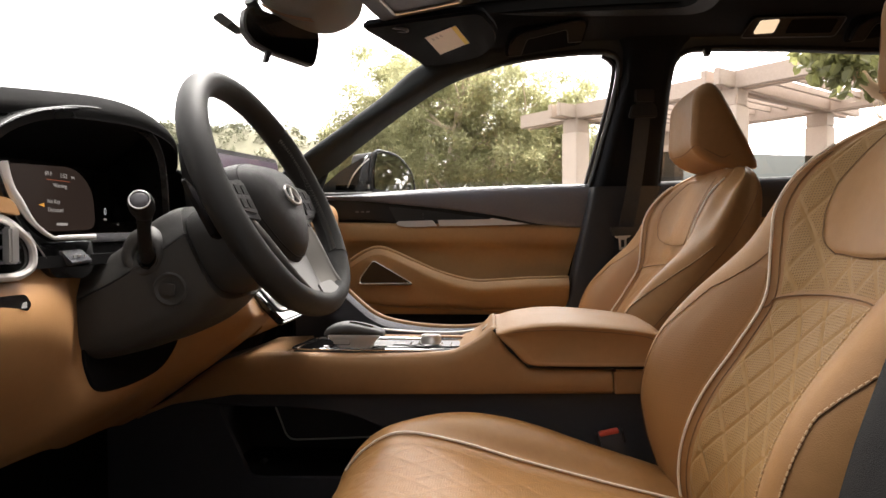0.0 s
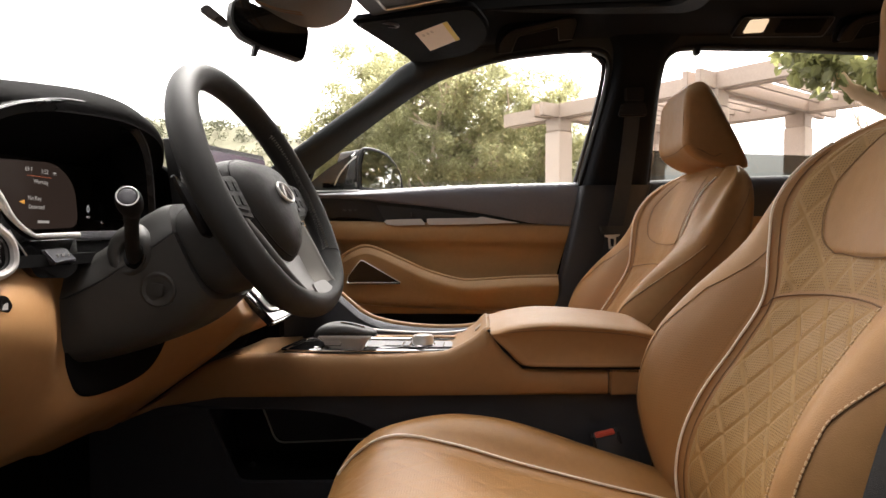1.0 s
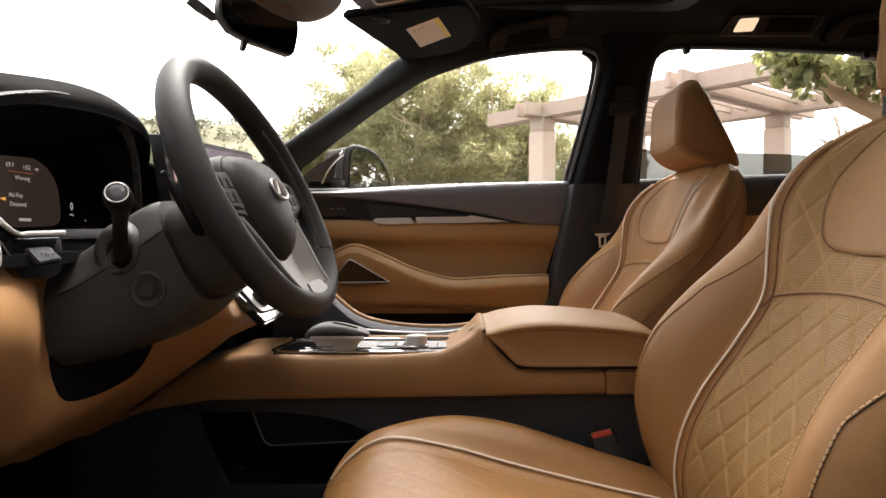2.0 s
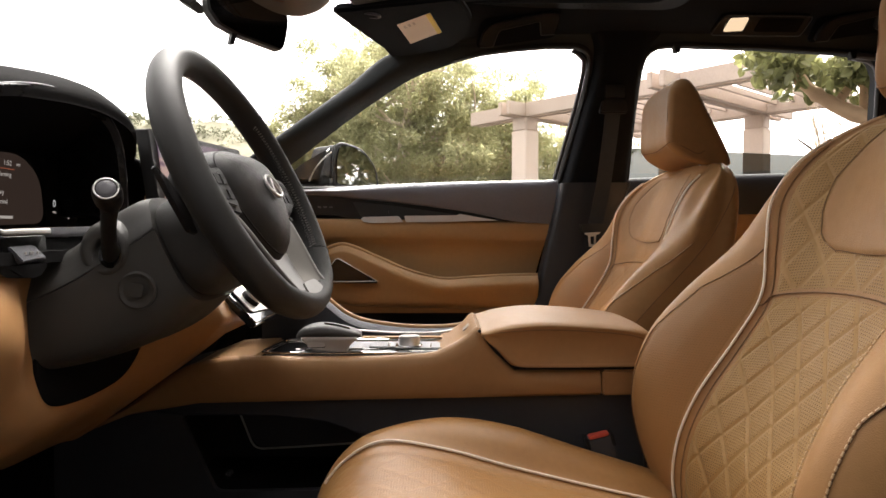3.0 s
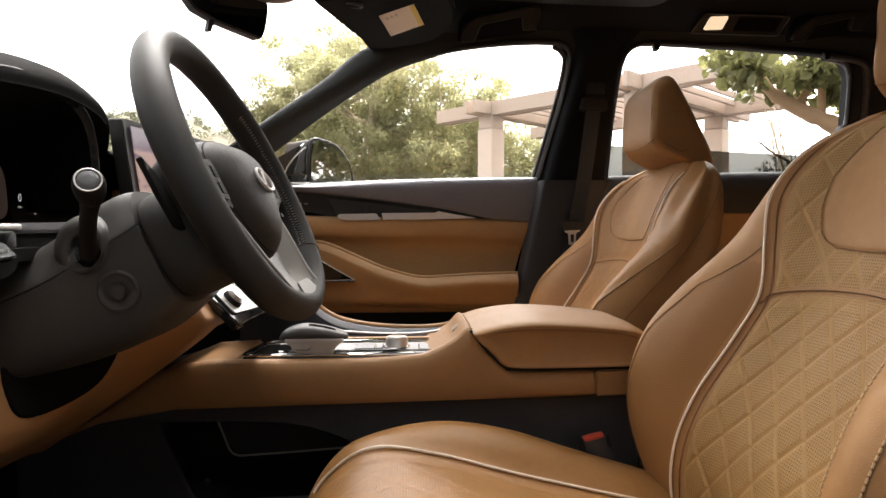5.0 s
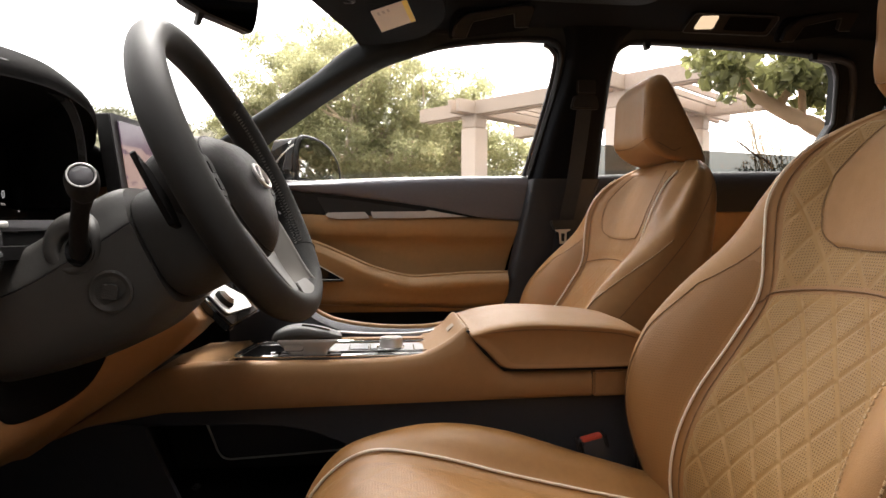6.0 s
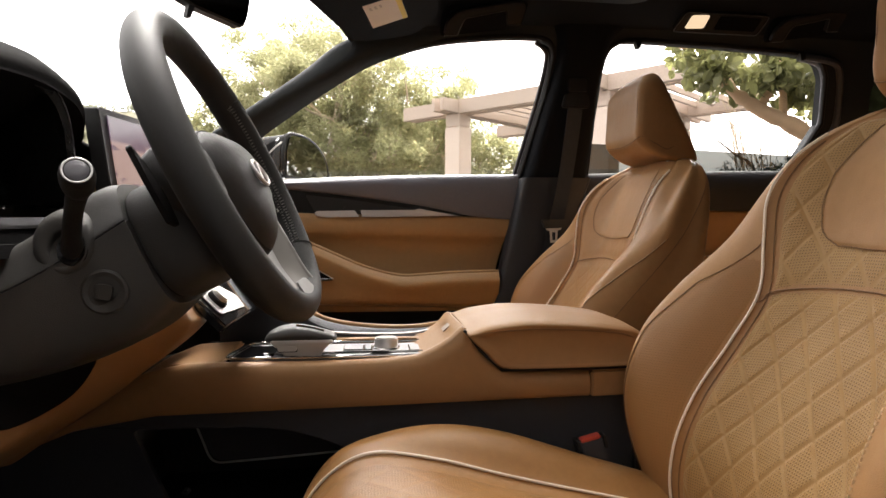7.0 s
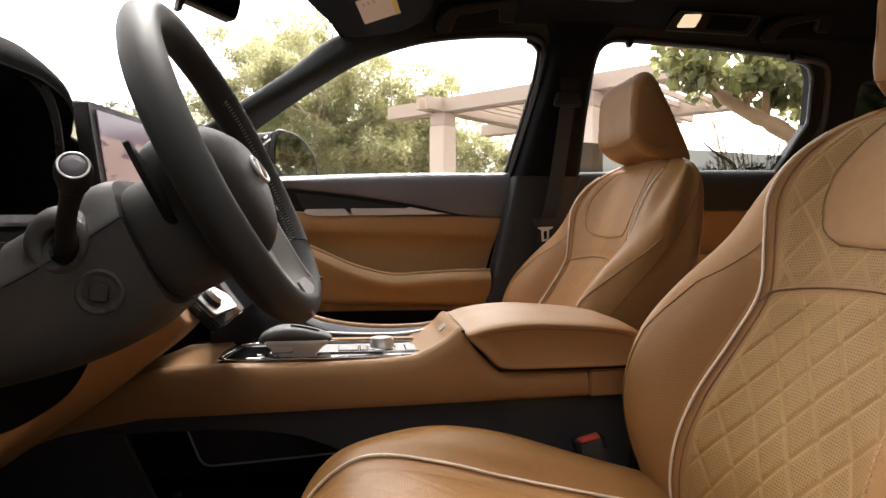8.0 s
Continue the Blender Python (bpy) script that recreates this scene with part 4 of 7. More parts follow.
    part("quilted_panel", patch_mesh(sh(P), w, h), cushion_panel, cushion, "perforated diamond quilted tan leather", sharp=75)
    part("base", block(-0.08, 0.46, y0 - 0.22, y0 + 0.22, 0.04, 0.16, 0.02), black_soft, seat, "black plastic seat base")
    for sy in (-0.17, 0.17):
        part("rail", block(-0.16, 0.48, y0 + sy - 0.02, y0 + sy + 0.02, 0.02, 0.05, 0.004), satin, seat, "steel seat rail")
    # headrest: a wedge, thin at the top, its lower back drawn out
    SECT = [  # half width, then the side outline: front-low, front-mid, front-top, crown, back-top, back-mid, tail, underside, chin
        (0.000, [(0.551, 0.866), (0.548, 0.935), (0.550, 0.995), (0.574, 1.024), (0.603, 1.018), (0.642, 0.950), (0.690, 0.850), (0.678, 0.828), (0.600, 0.838)]),
        (0.066, [(0.547, 0.868), (0.545, 0.935), (0.548, 0.993), (0.573, 1.021), (0.602, 1.014), (0.640, 0.947), (0.688, 0.848), (0.676, 0.826), (0.597, 0.836)]),
        (0.090, [(0.543, 0.872), (0.542, 0.935), (0.546, 0.988), (0.571, 1.012), (0.597, 1.004), (0.634, 0.940), (0.680, 0.843), (0.666, 0.824), (0.592, 0.834)]),
        (0.101, [(0.550, 0.878), (0.550, 0.935), (0.553, 0.980), (0.572, 0.998), (0.591, 0.991), (0.622, 0.935), (0.662, 0.845), (0.650, 0.830), (0.595, 0.840)]),
        (0.104, [(0.560, 0.890), (0.559, 0.935), (0.565, 0.965), (0.574, 0.973), (0.582, 0.968), (0.602, 0.930), (0.632, 0.860), (0.624, 0.848), (0.600, 0.856)]),
    ]
    rows = []
    for y, sec in [(-y, s) for y, s in SECT[:0:-1]] + SECT:
        rows.append([(x, y + y0, z) for x, z in spline(sec, 54, True)])
    rows = spline(np.array(rows).reshape(9, -1), 60).reshape(60, -1, 3)
    head = part("headrest", loft(rows), leather, seat, "tan leather wedge headrest", sharp=50)
    chin = [(x, y, z) for x, y, z in [(0.547, -0.098, 0.878), (0.541, -0.086, 0.872), (0.543, -0.06, 0.869), (0.546, 0, 0.866), (0.543, 0.06, 0.869), (0.541, 0.086, 0.872), (0.547, 0.098, 0.878)]]
    part("seam", tube(sh(spline(chin, 40)) + (-0.0012, 0, -0.001), 0.0009, 6), seam_tan, head)
    for s in (-1, 1):
        line = spline([(0.550, s * 0.1005, 0.878), (0.580, s * 0.1035, 0.862), (0.605, s * 0.104, 0.850), (0.625, s * 0.103, 0.857), (0.658, s * 0.099, 0.852)], 30)
        part("seam", tube(sh(line), 0.0009, 6), seam_tan, head)
        line = spline([(0.5435, s * 0.091, 0.874), (0.5425, s * 0.091, 0.935), (0.549, s * 0.091, 0.986), (0.572, s * 0.092, 1.009)], 24)
        part("seam", tube(sh(line) + (-0.0006, 0, 0), 0.0010, 6), seam_tan, head)
        part("post", tube([(0.635, y0 + s * 0.06, 0.80), (0.630, y0 + s * 0.06, 0.86)], 0.006, 10), satin, seat, "steel headrest post")
    return seat


driver_seat = build_seat()
RINGS = np.array([back_ring(r, 1.0) for r in BACK])  # the passenger's inner bolster is slimmer
passenger_seat = build_seat(0.0010, leather_cushion, 1.22, 0.0030)
passenger_seat.location.y = -SEAT_Y
for piece in passenger_seat.children:
    if piece.name.startswith(("headrest", "post")):
        piece.location.x += 0.006
for piece in driver_seat.children:  # the driver's headrest is set further back
    if piece.name.startswith(("headrest", "post")):
        piece.location.x += 0.060
        piece.location.z -= 0.010


# ---- belts ----
def belt_buckle():
    b = thing("belt_buckle", (0.29, -0.145, 0.20), "black belt buckle with red release button beside the seat", "belt buckle")
    top, foot = Vector((0.285, -0.145, 0.366)), Vector((0.325, -0.150, 0.20))
    d = (top - foot).normalized()
    side = Vector((0, 1, 0))
    wide = d.cross(side).normalized()
    o = [foot + wide * a + side * c for a, c in ((-0.020, -0.011), (0.020, -0.011), (0.020, 0.011), (-0.020, 0.011))]
    part("stalk", slab(o, d * (top - foot).length, 0.004), console_side, b)
    o = [top - d * 0.004 + wide * a + side * c for a, c in ((-0.0155, -0.0105), (0.0155, -0.0105), (0.0155, 0.004), (-0.0155, 0.004))]
    part("button", slab(o, d * 0.006, 0.0015), red_mat, b, "red release button")
    for k in (-1, 1):
        o = [top - d * 0.02 + wide * (k * 0.020 + a) + side * c for a, c in ((-0.002, -0.012), (0.002, -0.012), (0.002, 0.012), (-0.002, 0.012))]
        part("cheek", slab(o, d * 0.020, 0.001), black_soft, b)
    return b


belt_buckle()
sb = thing("seat_belt", (0.50, 0.66, 0.45), "black seat belt with bright tongue hanging on the pillar", "seat belt")


def strap(path, half, thick, across):
    rows = []
    for p, h in zip(path, np.broadcast_to(half, (len(path),))):
        a = np.array(across) * h
        p = np.array(p)
        rows.append([p - a, p + a, p + a + (0, thick, 0), p - a + (0, thick, 0)])
    return loft(rows)


run = spline([(0.512, 0.618, 1.012), (0.506, 0.636, 0.92), (0.494, 0.655, 0.80), (0.478, 0.672, 0.70), (0.462, 0.680, 0.62), (0.45, 0.684, 0.50), (0.44, 0.686, 0.36), (0.44, 0.686, 0.20)], 40)
part("webbing", strap(run, 0.0225, 0.0018, (0.97, 0.2, 0)), webbing, sb, "black woven webbing")
part("loop", slab([(x, 0.612, z) for x, z in rounded([(0.472, 0.998), (0.552, 0.998), (0.545, 1.036), (0.482, 1.036)], 0.010)], (0, 0.018, 0), 0.004), black_soft, sb, "black belt loop cover")
part("slider", block(0.487, 0.540, 0.606, 0.616, 1.036, 1.075, 0.004), black_soft, sb)
part("tongue_grip", slab([(x, 0.660, z) for x, z in rounded([(0.430, 0.700), (0.440, 0.674), (0.502, 0.677), (0.508, 0.700)], 0.008)], (0, 0.012, 0), 0.004), lower_shroud_mat, sb, "dark grey plastic tongue grip")
tongue = pierced(rounded([(0.446, 0.678), (0.490, 0.680), (0.488, 0.672), (0.478, 0.668), (0.477, 0.636), (0.458, 0.635), (0.456, 0.667), (0.446, 0.670)], 0.002), [rounded([(0.462, 0.664), (0.473, 0.664), (0.472, 0.642), (0.463, 0.642)], 0.002)], lambda x, z: (x, 0.664, z), (0, 0.003, 0))
part("tongue", tongue, light_silver, sb, "bright metal tongue", sharp=20)


# ---- centre console ----
con = thing("centre_console", (0.0, 0.0, 0.02), "tan leather and black plastic centre console", "console")
CON_TOP = [(-0.52, 0.365), (-0.466, 0.396), (-0.42, 0.430), (-0.37, 0.461), (-0.32, 0.474), (-0.275, 0.478), (-0.109, 0.477), (0.015, 0.482), (0.050, 0.492), (0.080, 0.509), (0.096, 0.523), (0.102, 0.5245), (0.109, 0.517), (0.131, 0.487), (0.150, 0.468), (0.164, 0.4600), (0.20, 0.4580), (0.298, 0.4575)]
top_line = spline(CON_TOP, 110)
rows = []
for x, z in top_line:
    low = np.interp(x, [-0.52, -0.457, -0.345, 0.351], [0.360, 0.385, 0.404, 0.417])
    low = min(low, z - 0.003)
    rows.append([(x, -0.090, low), (x, -0.108, low + 0.001), (x, -0.113, low * 0.85 + z * 0.15), (x, -0.112, low * 0.3 + z * 0.7), (x, -0.108, z - 0.006), (x, -0.101, z - 0.0005), (x, -0.092, z), (x, -0.086, z - 0.006), (x, -0.086, low + 0.002)])
part("side_panel", loft(rows), leather_console, con, "tan leather side panel", sharp=50)
part("rear_cap", slab([(x, -0.1115, z) for x, z in [(0.3005, 0.4565), (0.372, 0.4585), (0.378, 0.440), (0.372, 0.418), (0.3005, 0.416)]], (0, 0.22, 0), 0.003), leather_console, con, "tan leather rear cap")
# lid: crowned armrest box
lid_out = [(0.106, 0.519), (0.113, 0.508), (0.132, 0.490), (0.150, 0.470), (0.164, 0.4635), (0.20, 0.4620), (0.29, 0.4625), (0.374, 0.465), (0.385, 0.480), (0.384, 0.505), (0.374, 0.519), (0.34, 0.527), (0.27, 0.534), (0.20, 0.5365), (0.145, 0.530), (0.117, 0.522)]
rows = []
for y, s, dz in [(-0.1165, 0.82, -0.010), (-0.119, 0.93, -0.008), (-0.117, 0.985, -0.005), (-0.102, 1.0, 0.000), (-0.05, 1.0, 0.006), (0.0, 1.0, 0.006), (0.05, 1.0, 0.006), (0.102, 1.0, 0.000), (0.117, 0.985, -0.005), (0.119, 0.93, -0.008), (0.1165, 0.82, -0.010)]:
    mid = np.array((0.25, 0.505))
    rows.append([(mid[0] + (x - mid[0]) * s, y, mid[1] + (z - mid[1]) * s + dz * max(0, (z - 0.48) / 0.06)) for x, z in spline(lid_out, 60, True)])
lid = part("lid", loft(spline(np.array(rows).reshape(11, -1), 40).reshape(40, -1, 3)), leather_console, con, "padded tan leather armrest lid", sharp=50)
for s in (-1, 1):
    part("seam", tube(spline([(0.116, s * 0.1180, 0.514), (0.14, s * 0.1185, 0.519), (0.20, s * 0.1185, 0.523), (0.27, s * 0.1185, 0.521), (0.34, s * 0.1185, 0.515), (0.372, s * 0.117, 0.506)], 30), 0.0009, 6), seam_tan, lid)
part("gap", slab([(x, -0.108, z) for x, z in [(0.101, 0.520), (0.128, 0.486), (0.160, 0.4575), (0.376, 0.4575), (0.376, 0.462), (0.163, 0.462), (0.133, 0.490), (0.105, 0.522)]], (0, 0.21, 0)), black_soft, con)
part("lid_button", slab([(x, y, 0.5135 + (x - 0.092) * 0.88) for x, y in rounded([(0.082, -0.020), (0.094, -0.020), (0.094, 0.012), (0.082, 0.012)], 0.004)], (-0.0012, 0, 0.0016), 0.0006), release_mat, con, "pale taupe lid release")
part("lid_slope", loft([[(x, y, z) for x, z in spline([(0.02, 0.470), (0.050, 0.486), (0.080, 0.503), (0.104, 0.524), (0.13, 0.49), (0.10, 0.46)], 20, False)] for y in (-0.092, -0.04, 0.04, 0.092)]), leather_console, con, "tan leather slope before the lid")
# tray deck
part("front_apron", slab([(x, -0.090, z) for x, z in [(-0.42, 0.42), (-0.256, 0.42), (-0.256, 0.4775), (-0.33, 0.4735), (-0.40, 0.445)]], (0, 0.18, 0), 0.004), leather_console, con, "tan leather apron before the tray")
part("deck", block(-0.255, 0.06, -0.090, 0.090, 0.440, 0.4745, 0.002), gloss_black, con, "glossy black deck")
part("tray_plate", slab([(x, y, 0.4752) for x, y in rounded([(-0.250, -0.086), (0.054, -0.086), (0.066, -0.06), (0.066, 0.02), (0.050, 0.035), (-0.236, 0.035)], [0.02, 0.02, 0.012, 0.012, 0.01, 0.02])], (0, 0, 0.004), 0.0015), tray_silver, con, "brushed silver selector plate")
part("bin", slab([(x, y, 0.4785) for x, y in rounded([(-0.246, -0.078), (-0.185, -0.078), (-0.185, 0.028), (-0.232, 0.028)], 0.008)], (0, 0, 0.0014), 0.0004), gloss_black, con, "glossy black tray")
part("tray_rim", tube([(x, y, 0.4815) for x, y in rounded([(-0.254, -0.0885), (0.056, -0.0885), (0.069, -0.06), (0.069, 0.022), (0.052, 0.038), (-0.238, 0.038)], [0.022, 0.02, 0.012, 0.012, 0.01, 0.02])], 0.0022, 8, True), chrome, con, "chrome tray rim")
for k, (x0, x1, y0_, y1_) in enumerate([(-0.090, -0.064, -0.080, -0.064), (-0.060, -0.038, -0.080, -0.064), (-0.034, -0.010, -0.080, -0.064), (-0.006, 0.016, -0.080, -0.064), (0.020, 0.044, -0.080, -0.064), (0.026, 0.052, -0.04, 0.010), (-0.080, -0.050, -0.03, 0.018), (-0.046, -0.036, -0.03, 0.018)]):
    part("button_gap", block(x0 - 0.0014, x1 + 0.0014, y0_ - 0.0014, y1_ + 0.0014, 0.4780, 0.4797, 0.0004), gloss_black, con)
    part("button", block(x0, x1, y0_, y1_, 0.4788, 0.4812, 0.0008), light_silver if k == 3 else gloss_black if k == 2 else tray_silver, con)
part("tray_bar", tube([(-0.200, -0.0575, 0.4815), (-0.05, -0.0570, 0.4815), (0.046, -0.0560, 0.4815)], 0.0019, 8), chrome, con, "bright bar across the tray")
dial = part("dial", drum((-0.012, -0.012, 0.4788), (0, 0, 1), 0.0195, 0.0185, 0.0185, 40, 0.002), satin, con, "satin silver rotary dial")
part("dial_ring", ring((-0.012, -0.012, 0.4802), (0, 0, 1), 0.021, 0.0016), chrome, dial)
# shifter: silver foot under a hooded grey grip
foot_rows = []
for z, x0, x1, w in [(0.4795, -0.168, -0.112, 0.0215), (0.4840, -0.169, -0.112, 0.0220), (0.4900, -0.174, -0.108, 0.0235), (0.4970, -0.182, -0.101, 0.0250), (0.5030, -0.187, -0.094, 0.0255), (0.5065, -0.186, -0.096, 0.0245)]:
    foot_rows.append([(x, -0.060 + y, z) for x, y in rounded([(x0, -w), (x1, -w), (x1, w), (x0, w)], 0.007, 4)])
sf = part("shifter_foot", loft(spline(np.array(foot_rows).reshape(6, -1), 16).reshape(16, -1, 3)), light_silver, con, "satin silver selector foot")
part("release_gap", slab([(x, -0.0842, z) for x, z in rounded([(-0.1765, 0.4885), (-0.1475, 0.4885), (-0.1445, 0.4940), (-0.1470, 0.4998), (-0.1790, 0.4998)], 0.003)], (0, 0.004, 0), 0.0006), black_soft, sf)
part("release", slab([(x, -0.0856, z) for x, z in rounded([(-0.1750, 0.4898), (-0.1485, 0.4898), (-0.1460, 0.4942), (-0.1480, 0.4986), (-0.1770, 0.4986)], 0.0025)], (0, 0.004, 0), 0.0010), light_silver, sf, "pale release button")
part("foot_gap", block(-0.172, -0.108, -0.0835, -0.0365, 0.4785, 0.4805, 0.0005), black_soft, sf)
rows = []
for x, zt, zb, hw in [(-0.197, 0.5075, 0.5030, 0.009), (-0.192, 0.5150, 0.5025, 0.019), (-0.182, 0.5215, 0.5035, 0.0245), (-0.168, 0.5260, 0.5055, 0.0262), (-0.150, 0.5272, 0.5065, 0.0264), (-0.128, 0.5238, 0.5065, 0.0258), (-0.108, 0.5185, 0.5050, 0.0240), (-0.096, 0.5140, 0.5030, 0.0200), (-0.090, 0.5095, 0.5030, 0.0120)]:
    sec = [(-hw * 0.90, zb), (-hw * 1.02, zb * 0.65 + zt * 0.35), (-hw * 0.86, zt * 0.8 + zb * 0.2), (-hw * 0.45, zt - 0.0008), (0, zt), (hw * 0.45, zt - 0.0008), (hw * 0.86, zt * 0.8 + zb * 0.2), (hw * 1.02, zb * 0.65 + zt * 0.35), (hw * 0.90, zb)]
    rows.append([(x, -0.060 + y, z) for y, z in spline(sec, 28)])
grip = part("shifter_grip", loft(spline(np.array(rows).reshape(9, -1), 30).reshape(30, -1, 3)), grip_mat, con, "grey leather selector grip")
part("slot", slab([(x, y, np.interp(x, [-0.150, -0.128, -0.108], [0.5268, 0.5234, 0.5180])) for x, y in [(-0.150, -0.073), (-0.129, -0.073), (-0.108, -0.073), (-0.108, -0.066), (-0.129, -0.066), (-0.150, -0.066)]], (0, 0, 0.0012)), gloss_black, grip)
# far flank: grey wall with a tan rolled edge that rises toward the dashboard
rail = spline([(-0.30, 0.118, 0.64), (-0.22, 0.118, 0.585), (-0.175, 0.118, 0.545), (-0.14, 0.118, 0.518), (-0.10, 0.118, 0.503), (-0.03, 0.118, 0.493), (0.05, 0.118, 0.492), (0.11, 0.112, 0.502)], 50)
rows = [[p + (0, -0.016, 0.0), p + (0, -0.028, -0.010), p + (0, -0.030, -0.05), (p[0], 0.10, 0.44), (p[0], 0.125, 0.40), p + (0, 0.006, -0.04), p + (0, 0.004, 0)] for p in rail]
part("far_wall", loft(rows), console_side, con, "charcoal inner console wall")
part("far_roll", tube(rail, 0.0065, 10), leather_console, con, "tan leather edge roll")
part("far_chrome", tube(spline([(-0.13, 0.078, 0.494), (-0.05, 0.078, 0.488), (0.03, 0.078, 0.488), (0.09, 0.078, 0.497)], 20), 0.0032, 8, False, 0.7, (0, 0, 1)), satin, con, "satin silver strip")
part("far_tan", block(-0.12, 0.05, 0.048, 0.072, 0.470, 0.484, 0.004), leather_console, con)
part("far_side", slab([(x, 0.105, z) for x, z in [(-0.52, 0.06), (0.372, 0.06), (0.372, 0.455), (0.10, 0.50), (-0.52, 0.37)]], (0, 0.012, 0), 0.003), leather_console, con)
# lower body with an open bin
side_out = [(-0.60, 0.02), (0.385, 0.02), (0.385, 0.4165), (0.20, 0.4145), (-0.02, 0.411), (-0.345, 0.402), (-0.457, 0.386), (-0.60, 0.33)]
hole = rounded([(-0.382, 0.381), (-0.325, 0.256), (-0.305, 0.2545), (0.02, 0.262), (0.02, 0.30), (-0.075, 0.344), (-0.14, 0.372), (-0.215, 0.381)], [0.012, 0.02, 0.01, 0.02, 0.01, 0.03, 0.04, 0.03], 6)
part("lower_side", pierced(side_out, [hole], lambda x, z: (x, -0.094 + 0.10 * max(0.0, -0.38 - x), z), (0, 0.012, 0)), console_side, con, "charcoal plastic lower side", sharp=25)
part("bin_back", block(-0.42, 0.06, 0.086, 0.096, 0.10, 0.40), black_soft, con)
part("bin_floor", block(-0.42, 0.06, -0.082, 0.086, 0.235, 0.250, 0.003), dash_pad, con, "dark bin floor")
part("bin_end", slab([(-0.40, -0.082, 0.25), (-0.40, 0.086, 0.25), (-0.43, 0.086, 0.40), (-0.43, -0.082, 0.40)], (0.012, 0, 0)), black_soft, con)
part("bin_clip", block(-0.336, -0.324, -0.02, 0.00, 0.250, 0.258, 0.003), black_soft, con)
tr = rounded([(-0.334, 0.338), (-0.306, 0.272), (-0.085, 0.283), (-0.17, 0.335)], [0.01, 0.02, 0.01, 0.05], 6)
sub = part("inner_pocket", slab([(x, 0.070, z) for x, z in tr], (0, 0.012, 0), 0.002), dark_trim, con, "charcoal inner pocket")
part("lip", tube(spline([(-0.334, 0.068, 0.336), (-0.322, 0.068, 0.305), (-0.312, 0.068, 0.281), (-0.298, 0.068, 0.2715), (-0.27, 0.068, 0.272), (-0.18, 0.068, 0.277), (-0.09, 0.068, 0.283)], 40), 0.0020, 8), light_silver, sub, "grey edge lip")
part("rear_wall", block(0.372, 0.385, -0.105, 0.105, 0.02, 0.42, 0.004), black_soft, con)

# ---- steering wheel and column ----
WC = np.array((-0.1729, -0.3875, 0.7298))
W_SIDE, W_UP, W_OUT = np.array((0.0500, 0.9985, 0.0243)), np.array((-0.4378, 0.0, 0.8991)), np.array((0.8977, -0.0556, 0.4371))


def on_wheel(a, b, c):
    """a across to the passenger, b up the wheel, c toward the driver."""
    return WC + a * W_SIDE + b * W_UP + c * W_OUT


wheel = thing("steering_wheel", tuple(WC), "dark leather steering wheel with silver lower spoke", "steering wheel")
R, FLAT = 0.1550, 0.124


def rim_point(t, e=0.0):
    """A point of the rim's centre line, moved outward by e; the bottom is a little flat."""
    a, b = R * math.sin(t), R * math.cos(t)
    if b < -FLAT:
        b = -FLAT + (b + FLAT) * 0.78
    return a + math.sin(t) * e, b + math.cos(t) * e


rows = []
for t in np.linspace(0, 2 * math.pi, 120, endpoint=False):
    fat = 1 + 0.05 * math.exp(-((abs(math.degrees(t if t < math.pi else t - 2 * math.pi)) - 62) / 16) ** 2)
    ringp = []
    for q in np.linspace(0, 2 * math.pi, 20, endpoint=False):
        e = 0.0152 * fat * math.cos(q) * (1 + 0.05 * math.cos(2 * q))
        d = 0.0172 * fat * math.sin(q)
        ringp.append(on_wheel(*rim_point(t, e), d))
    rows.append(ringp)
rows.append(rows[0])
bm = loft(rows, True, False)
bmesh.ops.remove_doubles(bm, verts=bm.verts[:], dist=1e-6)
rim = part("rim", bm, wheel_leather, wheel, "smooth dark leather rim")
for t0, t1 in ((50, 126), (-126, -50)):  # a pulled seam with cross stitches along the inner side
    for lift, r_, mat in ((0.0, 0.0012, black_soft), (1.0, 0.0012, stitch_grey)):
        line = [on_wheel(*rim_point(radians(t), -0.0150), 0.004 + lift * 0.0042 * (-1) ** k) for k, t in enumerate(np.linspace(t0, t1, 96))]
        part("stitching" if lift else "seam", tube(line, r_, 5), mat, rim, "grey cross stitching" if lift else "")
for t in (50, 127):
    line = [on_wheel(*rim_point(radians(t), 0.0157 * math.cos(q)), 0.0178 * math.sin(q)) for q in np.linspace(0, 2 * math.pi, 24, endpoint=False)]
    part("seam", tube(line, 0.0006, 5, True), black_soft, rim)
# hub: a domed cover
HUB = [(0, 0.050), (0.045, 0.049), (0.076, 0.038), (0.084, 0.010), (0.074, -0.022), (0.054, -0.056), (0.028, -0.082), (0, -0.091)]
out = np.array(HUB + [(-a, b) for a, b in HUB[-2:0:-1]])
loop = spline(out, 64, True)
hub_row = lambda s, c: [on_wheel(a * s, -0.014 + (b + 0.014) * s, c) for a, b in loop]
rows = [hub_row(s, c) for s, c in ((0.94, -0.056), (1.0, -0.040), (1.0, -0.024), (0.955, -0.010), (0.88, 0.000), (0.77, 0.008), (0.60, 0.0145), (0.38, 0.0190), (0.18, 0.0208), (0.03, 0.0212))]
hub = part("hub", loft(spline(np.array(rows).reshape(10, -1), 34).reshape(34, -1, 3)), hub_mat, wheel, "charcoal airbag cover")
part("seam", tube(hub_row(0.905, -0.0030), 0.0011, 6, True), black_soft, hub)
em_ring = [on_wheel(0.0200 * math.cos(t), -0.009 + 0.0135 * math.sin(t), 0.0222 - 0.0015 * math.sin(t)) for t in np.linspace(0, 2 * math.pi, 36, endpoint=False)]
badge = part("badge", tube(em_ring, 0.0019, 8, True), light_silver, hub, "oval silver badge")
